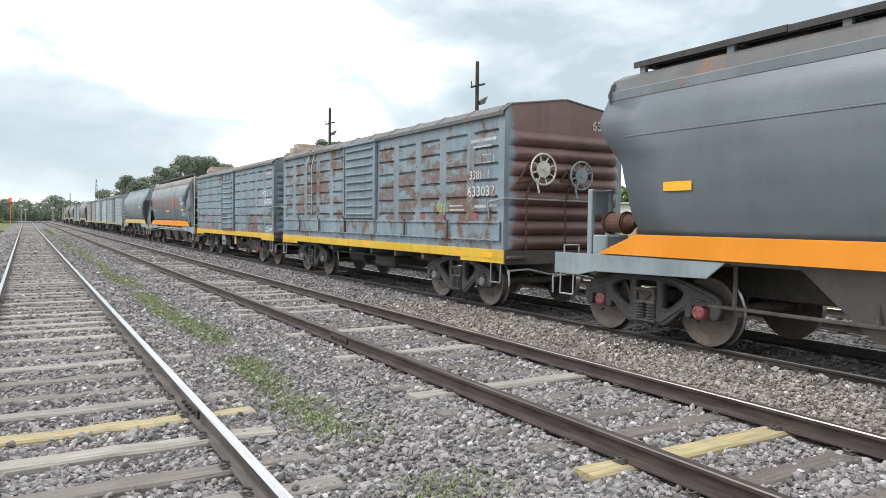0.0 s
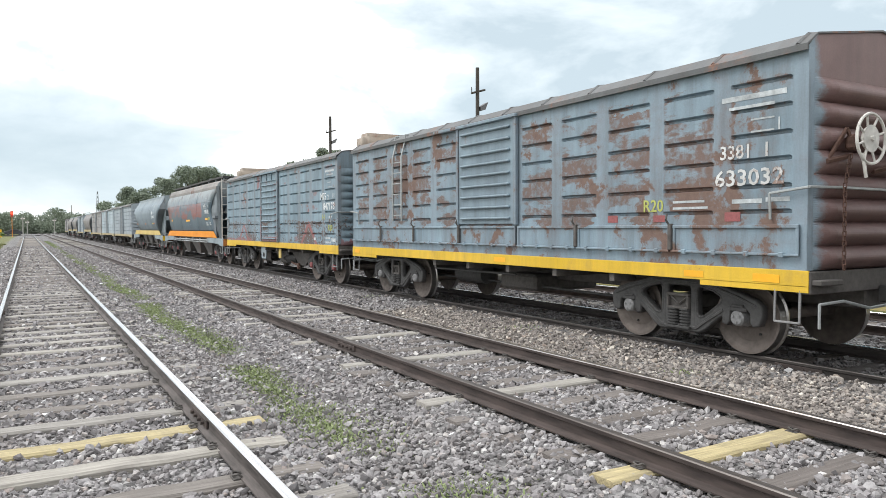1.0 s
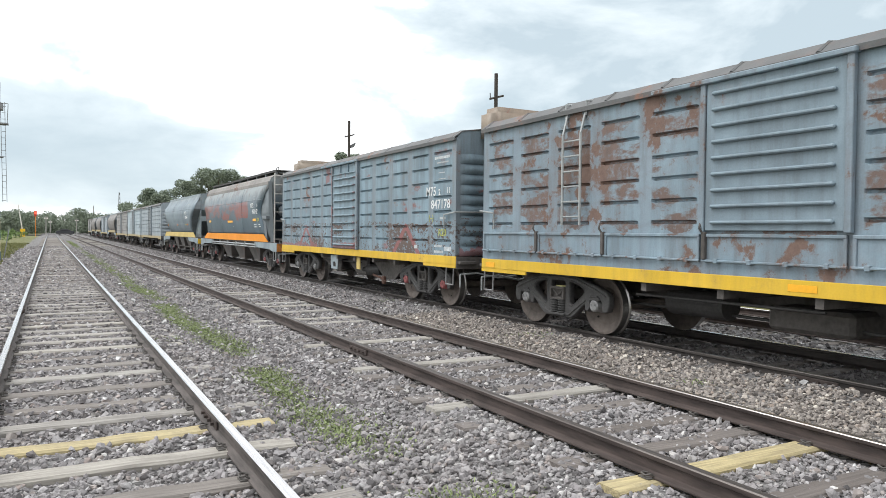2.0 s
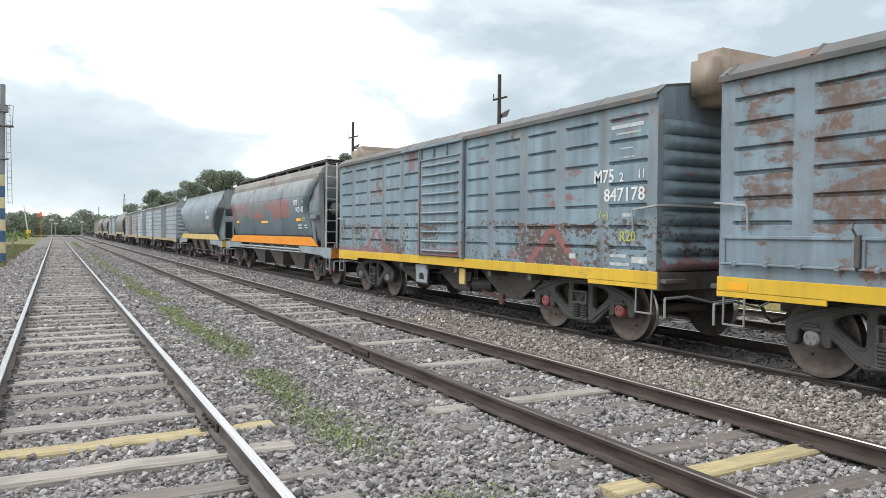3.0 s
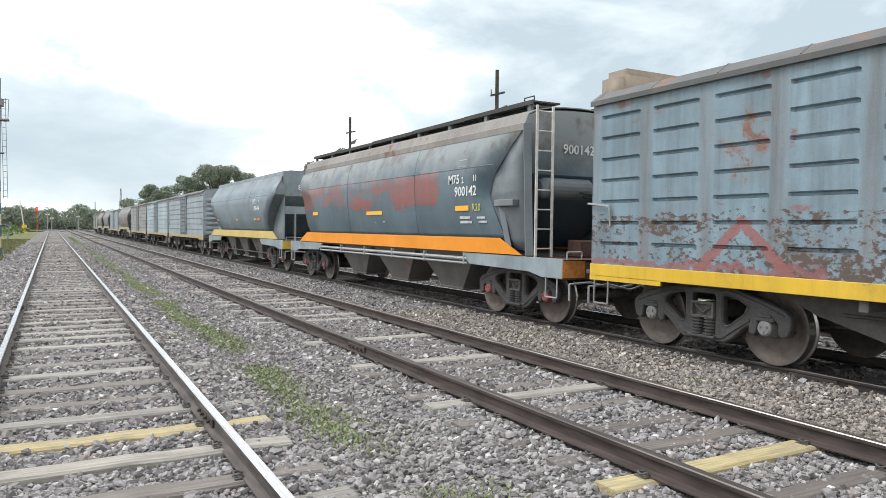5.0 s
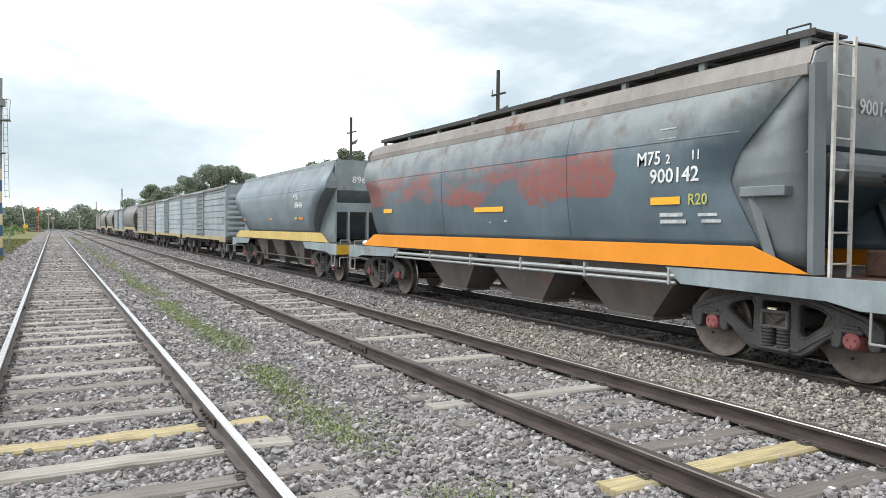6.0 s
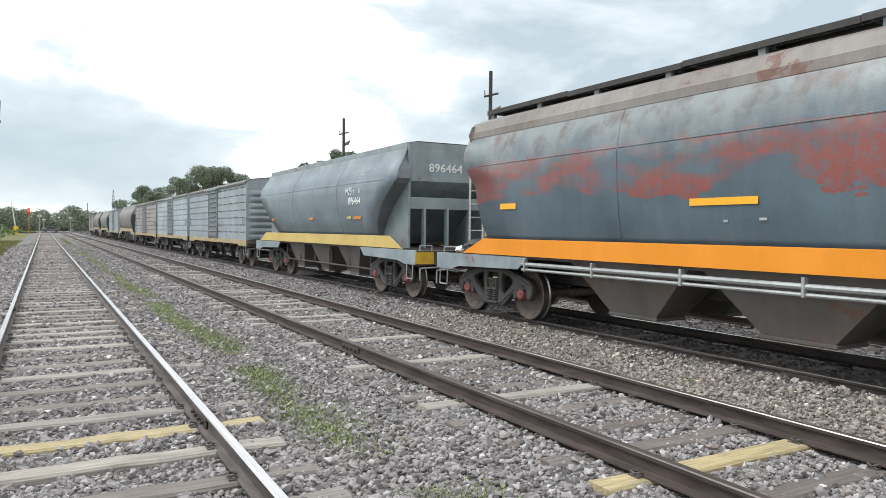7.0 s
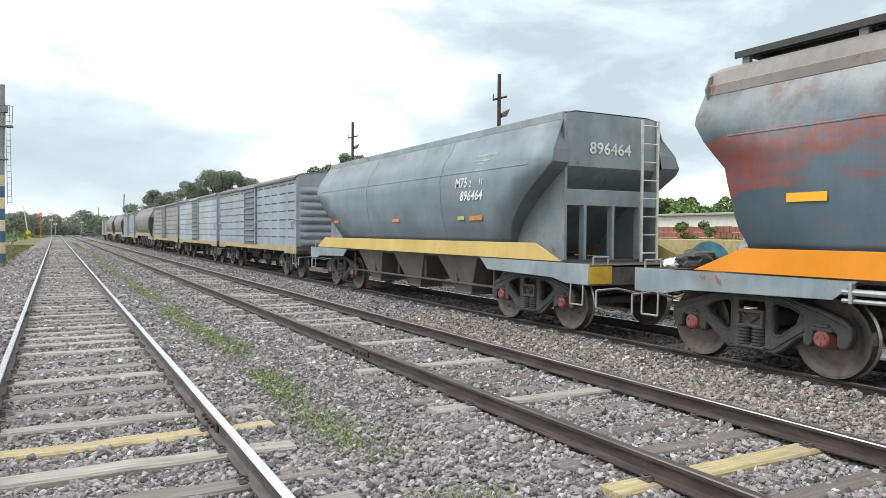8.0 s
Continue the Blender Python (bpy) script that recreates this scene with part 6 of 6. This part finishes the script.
for cx, cy, n, sp in ((7.0, 9.8, 90, 0.16), (6.55, 5.9, 60, 0.10), (2.2, 3.9, 160, 0.2), (2.55, 4.2, 120, 0.15), (2.3, 5.6, 260, 0.22), (1.7, 11.9, 160, 0.2), (-0.2, 4.3, 60, 0.2), (7.1, 16.0, 60, 0.15), (0.4, 4.45, 40, 0.12)):
    for _ in range(n):
        x, yy = rng.normal(cx, sp), rng.normal(cy, sp)
        spots.append((x, yy, ground_z(x, yy) + 0.015))
blades("weeds", "low green weeds creeping through the ballast", WEED, np.array(spots), 0.024, 0.0075, 3, "weeds", 1.4)
x, y = rng.uniform(-7.5, -1.9, 26000), 18 + 85 * rng.uniform(0, 1, 26000) ** 1.5
ok = (x < -2.5 + 0.7 * np.array([noise.noise(Vector((0, b * 0.4, 1))) for b in y])) & (np.degrees(np.arctan2(x, y)) > -9)
x, y = x[ok], y[ok]
blades("grass", "short yellowish verge grass", TURF, np.stack([x, y, np.array([ground_z(a, 0) for a in x])], 1), 0.16, 0.03, 4, "grass")


# ---- poles and lineside things ----
POLE_WOOD = plain("tarred_pole_wood", (0.055, 0.048, 0.042), 0.85, 0.0, 8, 0.4)
CONCRETE = plain("grey_concrete_post", (0.33, 0.32, 0.30), 0.85, 0.0, 10, 0.2)
BLUE = plain("faded_blue_paint", (0.05, 0.11, 0.21), 0.6, 0.0, 8, 0.3)
CREAM = plain("faded_cream_paint", (0.55, 0.48, 0.29), 0.6, 0.0, 8, 0.25)
LAMP_GREY = plain("lamp_housing", (0.12, 0.12, 0.125), 0.5, 0.3, 20, 0.2)
STEEL_MAST = plain("grey_mast_steel", (0.22, 0.23, 0.24), 0.6, 0.3, 10, 0.25)


def utility_pole(x, y, top, label, r=0.13):
    p = thing("utility_pole", label, "pole", "poles behind the train", pose(x, y, 0))
    bm = bmesh.new()
    rod(bm, (0, 0, -0.5), (0, 0, top), r, 12, r * 0.8)
    part("post", bm, POLE_WOOD, p)
    bm = bmesh.new()
    rod(bm, (-0.42, 0, top - 1.5), (0.52, 0, top - 1.22), 0.06, 6)
    rod(bm, (-0.38, 0, top - 1.48), (-0.4, 0, top - 1.15), 0.03, 6)
    part("crossarm", bm, POLE_WOOD, p)
    bm = bmesh.new()
    vs = [(0.1, -0.2, top - 2.25), (0.62, -0.2, top - 1.95), (0.42, -0.2, top - 2.4), (0.1, -0.2, top - 2.5)]
    a = [bm.verts.new(v) for v in vs]
    b = [bm.verts.new((v[0], 0.2, v[2])) for v in vs]
    bm.faces.new(a)
    bm.faces.new(b[::-1])
    for k in range(4):
        bm.faces.new((a[k], b[k], b[(k + 1) % 4], a[(k + 1) % 4]))
    bmesh.ops.recalc_face_normals(bm, faces=bm.faces[:])
    part("floodlight", bm, LAMP_GREY, p, "dark floodlight housing")
    return p


utility_pole(22.56, 35.0, 10.75, "dark wooden pole with a crossarm and a floodlight")
utility_pole(24.05, 62.0, 11.7, "tall dark wooden pole with a floodlight", 0.15)

p = thing("banded_mast", "tall mast banded blue and cream, with a ladder", "mast", "", pose(-2.66, 47.3, -0.4))
bm = bmesh.new()
rod(bm, (0, 0, 5.0), (0.09, 0, 10.1), 0.17, 12, 0.13)
part("post", bm, STEEL_MAST, p)
z = 0.0
for k in range(8):
    bm = bmesh.new()
    rod(bm, (0.0, 0, z), (0.0, 0, z + 0.63), 0.2 - 0.003 * k, 14, 0.197 - 0.003 * k)
    part("painted_band", bm, BLUE if k % 2 == 0 else CREAM, p)
    z += 0.63
bm = bmesh.new()
for x in (0.26, 0.46):
    rod(bm, (x + 0.06, -0.1, 3.4), (x - 0.04, -0.1, 9.0), 0.016, 5)
for k in range(16):
    rod(bm, (0.28, -0.1, 3.5 + 0.35 * k), (0.48, -0.1, 3.5 + 0.35 * k), 0.014, 5)
rods(bm, [(0.62, -0.1, 1.9), (0.35, -0.1, 0.2)], 0.03, 5)
part("ladder", bm, STEEL_MAST, p)
for name, x0, x1, deep, z0, z1 in (("lamp_box", -0.25, 0.35, 0.25, 8.55, 8.9), ("landing", -0.45, 0.6, 0.3, 7.75, 7.83), ("bracket", -0.3, 0.35, 0.25, 5.9, 5.96)):
    bm = bmesh.new()
    box(bm, x0, x1, -deep, deep, z0, z1, 0.01)
    part(name, bm, STEEL_MAST, p)
bm = bmesh.new()
rods(bm, [(0.55, -0.25, 7.8), (0.6, -0.25, 8.9), (-0.5, -0.25, 8.95)], 0.02, 5)
part("hand_rail", bm, STEEL_MAST, p)

p = thing("radio_mast", "slender far lattice radio mast", "mast", "", pose(31.1, 400, -0.5))
bm = bmesh.new()
n = 10
for k in range(n):
    a, b = 20.8 * k / n, 20.8 * (k + 1) / n
    ra, rb = 1.1 * (1 - 0.85 * k / n), 1.1 * (1 - 0.85 * (k + 1) / n)
    for s in (-1, 1):
        rod(bm, (s * ra, 0, a), (s * rb, 0, b), 0.12, 5)
        rod(bm, (s * ra, 0, a), (-s * rb, 0, b), 0.07, 4)
part("lattice", bm, STEEL_MAST, p)

p = thing("concrete_post", "plain tall pale concrete post", "post", "", pose(14.46, 300, -0.5))
bm = bmesh.new()
rod(bm, (0, 0, 0), (0, 0, 10.8), 0.22, 8, 0.15)
part("post", bm, CONCRETE, p)

RED_GLOW = Nodes("red_signal_lamp")
RED_GLOW.b.inputs["Emission Color"].default_value = (1.0, 0.05, 0.02, 1)
RED_GLOW.b.inputs["Emission Strength"].default_value = 2.5
RED_GLOW = RED_GLOW.done((0.5, 0.02, 0.01), 0.4)
ORANGE_POST = plain("orange_signal_paint", (0.75, 0.25, 0.02), 0.5, 0.0, 8, 0.15)
p = thing("signal", "orange railway signal showing a red light", "signal", "", pose(-3.07, 200, -0.5))
bm = bmesh.new()
rod(bm, (0, 0, 0), (0, 0, 5.9), 0.06, 8)
part("post", bm, ORANGE_POST, p)
bm = bmesh.new()
box(bm, -0.3, 0.3, -0.1, 0.2, 4.9, 6.3, 0.05)
part("lamp_box", bm, plain("signal_red_housing", (0.45, 0.06, 0.03), 0.6), p)
bm = bmesh.new()
rod(bm, (0, -0.25, 5.75), (0, -0.1, 5.75), 0.24, 14)
part("lamp", bm, RED_GLOW, p, "lit red signal lamp")
for x, y, h, lean, label in ((-5.6, 195, 7.6, -0.9, "raised white crossing barrier on a yellow stand"), (-0.9, 215, 5.2, 0.0, "pale thin lineside post"), (0.1, 235, 4.4, 0.0, "pale thin lineside post"), (7.0, 240, 5.0, 0.0, "pale thin lineside post"), (14.0, 250, 5.0, 0.0, "pale thin lineside post")):
    if lean:
        p = thing("crossing_barrier", label, "barrier", "", pose(x, y, -0.5))
        bm = bmesh.new()
        rod(bm, (0, 0, 1.0), (lean, 0, h), 0.14, 6, 0.08)
        part("boom", bm, M["white_paint"], p)
        bm = bmesh.new()
        box(bm, -0.5, 0.5, -0.5, 0.5, 0, 1.9, 0.05)
        part("stand", bm, plain("barrier_yellow", (0.75, 0.45, 0.02), 0.5), p, "yellow barrier stand")
    else:
        p = thing("lineside_post", label, "post", "lineside posts", pose(x, y, -0.5))
        bm = bmesh.new()
        rod(bm, (0, 0, 0), (0, 0, h), 0.13, 6)
        part("post", bm, CONCRETE, p)
        bm = bmesh.new()
        box(bm, -0.5, 0.5, -0.05, 0.05, h - 0.7, h - 0.3)
        part("board", bm, M["white_paint"], p)


# ---- trees ----
BARK = plain("tree_bark", (0.075, 0.06, 0.045), 0.9, 0.0, 10, 0.4)
FOLIAGE = leaf_material("tree_leaf", (0.04, 0.068, 0.022), (0.105, 0.15, 0.055))
# distant leaves: aerial haze is put into the colour, paler and greyer
FOLIAGE_HAZED = leaf_material("hazed_far_leaf", (0.175, 0.215, 0.16), (0.28, 0.325, 0.24))
FOLIAGE_LIGHT = leaf_material("shrub_leaf", (0.085, 0.15, 0.04), (0.22, 0.31, 0.10))


def crown_mesh(clumps, leaf, per, seed):
    """Small leaf quads strewn through balls (x, y, z, r): dense outside, with gaps."""
    rng = np.random.RandomState(seed)
    out = []
    for cx, cy, cz, r in clumps:
        d = rng.normal(size=(per, 3))
        d /= np.linalg.norm(d, axis=1)[:, None]
        out.append(np.array([cx, cy, cz]) + d * (r * rng.uniform(0.25, 1.08, per) ** 0.5)[:, None] * [1, 1, 0.8])
    p = np.concatenate(out)
    n = len(p)
    a, b = rng.normal(size=(n, 3)), rng.normal(size=(n, 3))
    a /= np.linalg.norm(a, axis=1)[:, None]
    b -= a * (a * b).sum(1)[:, None]
    b /= np.linalg.norm(b, axis=1)[:, None]
    s = leaf * rng.uniform(0.6, 1.4, (n, 1))
    v = np.stack([p - a * s, p + b * s * 0.5, p + a * s, p - b * s * 0.5], 1).reshape(-1, 3)
    me = bpy.data.meshes.new("crown")
    me.from_pydata(v.tolist(), [], (np.arange(n)[:, None] * 4 + [0, 1, 2, 3]).tolist())
    return me


def tree(x, y, h, spread, seed, label, leaf=0.16, per=260, clumps=26, material=None, base=0.35):
    rng = random.Random(seed)
    t = thing("tree", label, "tree", "", pose(x, y, -0.5))
    bm = bmesh.new()
    rod(bm, (0, 0, 0), (0.1, 0, h * 0.45), h * 0.03, 10, h * 0.02)
    balls = []
    for k in range(clumps):
        u = rng.random()
        z = h * (base + (0.93 - base) * u)
        reach = spread * math.sqrt(max(0.05, 1 - ((z / h - 0.62) / 0.42) ** 2)) * rng.uniform(0.25, 1.0)
        a = rng.uniform(0, 6.28)
        r = spread * rng.uniform(0.20, 0.36)
        balls.append((reach * math.cos(a), reach * math.sin(a), min(z, h - r * 0.8), r))
        if k % 3 == 0:
            rod(bm, (0.05, 0, h * rng.uniform(0.25, 0.45)), balls[-1][:3], h * 0.012, 6, h * 0.004)
    part("trunk", bm, BARK, t)
    me = crown_mesh(balls, leaf, per, seed)
    part("crown", me, material or FOLIAGE, t, "dark green leafy crown")
    return t


tree(27.5, 16.5, 7.2, 4.6, 1, "dense dark green broadleaf tree behind the line", 0.13, 900, 40, base=0.12)
for k, (x, y, h, s) in enumerate(((20.0, 158, 10.6, 4.6), (25.0, 155, 12.6, 5.2), (29.5, 150, 14.6, 5.6), (34.5, 152, 13.6, 5.0), (39.5, 150, 12.0, 4.6), (33.5, 97, 11.6, 3.6), (37.0, 95, 13.2, 3.8), (41.0, 96, 12.2, 3.6))):
    tree(x, y, h, s, 30 + k, "dark broadleaf tree rising behind the train", 0.17, 620, 36, FOLIAGE_HAZED, 0.3)

tree(21.2, 25.4, 7.0, 1.7, 5, "dense dark green tree behind the painted wall", 0.11, 420, 30, base=0.1)

# the far wood along the horizon, one mass
rng = random.Random(77)
balls = []
for k in range(330):
    u = k / 330
    x = -75 + 150 * u + rng.uniform(-3, 3)
    y = 300 + rng.uniform(-25, 40)
    h = 6.6 + 4.6 * noise.noise(Vector((x * 0.16, 2.0, 0))) + 1.6 * noise.noise(Vector((x * 0.5, 7.0, 0))) + (4.0 if x > 26 else 0)
    if -5 < x < 7 and rng.random() < 0.55:
        h *= 0.55
    for z in (h * 0.3, h * 0.62, h * 0.9):
        balls.append((x + rng.uniform(-1.5, 1.5), y, z - 0.5, 2.2 * rng.uniform(0.7, 1.2)))
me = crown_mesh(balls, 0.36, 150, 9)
me.materials.append(FOLIAGE_HAZED)
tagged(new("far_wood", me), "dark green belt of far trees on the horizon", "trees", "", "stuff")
balls = [(rng.uniform(-16, -4.5), rng.uniform(70, 190), rng.uniform(-0.2, 0.9), rng.uniform(0.4, 1.0)) for _ in range(46)]
me = crown_mesh(balls, 0.16, 90, 10)
me.materials.append(FOLIAGE_LIGHT)
tagged(new("hedge", me), "rough green bushes along the grassy verge", "bushes", "", "stuff")


# ---- beyond the train: painted wall, brick, white building ----
def mural_material():
    k = Nodes("painted_boundary_wall")
    sp = k.space()
    c = k.mix(k.noise(sp, 2.0, 6.0), (0.40, 0.32, 0.12), (0.52, 0.45, 0.24))
    c = k.mix(k.math("MULTIPLY", k.ramp(k.noise(sp, 6.0, 6.0), (0.5, 0.0), (0.7, 1.0)), 0.5), c, (0.14, 0.12, 0.09))
    return k.done(c, 0.85, 0.0, k.noise(sp, 30.0), 0.006, 0.5)


bm = bmesh.new()
box(bm, 16.45, 16.65, 2.0, 60.0, -0.6, 1.45, 0.02)
mural = tagged(part("wall_mural", bm, mural_material(), None, "yellow boundary wall with blue painted rounds"), "", "wall", "", "structure")
for y, r in ((14.4, 0.85), (9.3, 0.8), (6.0, 0.7), (18.5, 0.9), (23.5, 0.8)):
    bm = bmesh.new()
    rod(bm, (16.435, y, 0.55), (16.455, y, 0.55), r, 32)
    part("painted_round", bm, plain("mural_blue_paint", (0.06, 0.19, 0.25), 0.8, 0.0, 4, 0.4), mural, "blue painted round")
BRICK_RED = plain("weathered_red_brick", (0.30, 0.12, 0.085), 0.9, 0.0, 14, 0.3)
bm = bmesh.new()
for k in range(9):
    for j in range(60):
        yy = 22 + 0.36 * j + (0.18 if k % 2 else 0)
        box(bm, 29.0, 29.2, yy, yy + 0.34, -0.5 + 0.28 * k, -0.5 + 0.28 * k + 0.26)
tagged(part("brick_wall", bm, BRICK_RED, None, "low weathered red brick yard wall"), "", "wall", "", "structure")
b = thing("white_shed", "low long white building behind the yard wall", "building", "", pose(41, 38, -0.5))
bm = bmesh.new()
box(bm, -0.2, 6, -9, 9, 0, 3.5, 0.02)
part("wall", bm, plain("white_shed_render", (0.68, 0.67, 0.64), 0.85, 0.0, 3, 0.12), b)
bm = bmesh.new()
box(bm, -0.5, 6.3, -9.3, 9.3, 3.5, 3.66, 0.02)
part("roof", bm, M["galv"], b)
for k in range(5):
    bm = bmesh.new()
    box(bm, -0.24, -0.18, -7.6 + 3.4 * k, -6.2 + 3.4 * k, 1.6, 2.7)
    part("window", bm, M["black_gap"], b, "dark shed window")
for k, (x, y, h, s) in enumerate(((56, 46, 5.6, 3.2), (58, 52, 6.0, 3.6), (60, 40, 5.4, 3.2), (57, 34, 5.2, 3.0), (62, 60, 6.4, 4.0))):
    tree(x, y, h, s, 60 + k, "rounded green tree behind the white building", 0.3, 170, 24, FOLIAGE_LIGHT, 0.2)
for k, (x, y, h, s) in enumerate(((23.0, 21.2, 2.7, 1.0), (24.0, 20.2, 2.1, 0.6), (22.5, 23.5, 2.0, 0.8), (25.5, 18.5, 2.0, 0.7))):
    tree(x, y, h, s, 80 + k, "thin green shrub behind the painted wall", 0.07, 150, 16, FOLIAGE_LIGHT, 0.15)
house = thing("house", "small far house with a pale gable", "house", "", pose(-12.6, 320, -0.5))
bm = bmesh.new()
box(bm, -4, 4, -4, 4, 0, 5.0)
part("wall", bm, CONCRETE, house)
bm = bmesh.new()
v = [bm.verts.new(p) for p in ((-4.6, -4.4, 5.0), (4.6, -4.4, 5.0), (0, -4.4, 8.2), (-4.6, 4.4, 5.0), (4.6, 4.4, 5.0), (0, 4.4, 8.2))]
for f in ((0, 1, 2), (5, 4, 3), (0, 2, 5, 3), (1, 4, 5, 2), (0, 3, 4, 1)):
    bm.faces.new([v[i] for i in f])
part("roof", bm, M["roof_grey"], house)

scrap = thing("plastic_scrap", "small crumpled red plastic scrap on the ballast", "litter", "", pose(5.61, 10.13, -0.17))
bm = bmesh.new()
bmesh.ops.create_icosphere(bm, subdivisions=2, radius=0.05)
for v in bm.verts:
    v.co = Vector((v.co.x * 1.2, v.co.y, v.co.z * 0.8)) * (1 + 0.6 * noise.noise(v.co * 40))
part("scrap", bm, plain("red_plastic", (0.55, 0.10, 0.10), 0.4), scrap)

# crossing road and its cars
bm = bmesh.new()
box(bm, -120, 120, 217, 225, -0.6, -0.12)
tagged(part("road", bm, plain("crossing_asphalt", (0.06, 0.06, 0.06), 0.9), None, "asphalt road across the tracks"), "", "road", "", "structure")
GLASS = plain("dark_car_glass", (0.02, 0.022, 0.025), 0.1)


def car(label, paint):
    c = thing("car", label, "car", "cars on the crossing road")
    ring = [(-2.1, 0.35), (-2.12, 0.75), (-1.95, 0.95), (-1.3, 1.02), (-0.75, 1.42), (0.65, 1.46), (1.5, 1.0), (2.05, 0.9), (2.12, 0.55), (2.05, 0.35)]
    me = plate(ring, [], 1.66, 0.08)
    me.transform(Matrix.Rotation(radians(-90), 4, "Z"))
    part("body", me, paint, c)
    me = plate([(-1.15, 1.02), (-0.70, 1.36), (0.6, 1.39), (1.25, 1.02)], [], 1.70, 0.02)
    me.transform(Matrix.Rotation(radians(-90), 4, "Z"))
    part("window", me, GLASS, c)
    for x in (-1.3, 1.3):
        for yy in (-0.8, 0.8):
            bm = bmesh.new()
            rod(bm, (x, yy - 0.1, 0.32), (x, yy + 0.1, 0.32), 0.32, 16)
            part("wheel", bm, M["hose"], c)
    return c


car_a = car("dark grey hatchback crossing the tracks", plain("car_dark_paint", (0.05, 0.052, 0.058), 0.25, 0.3))
car_b = car("dark silver hatchback crossing the tracks", plain("car_silver_paint", (0.13, 0.135, 0.14), 0.25, 0.4))


motions()
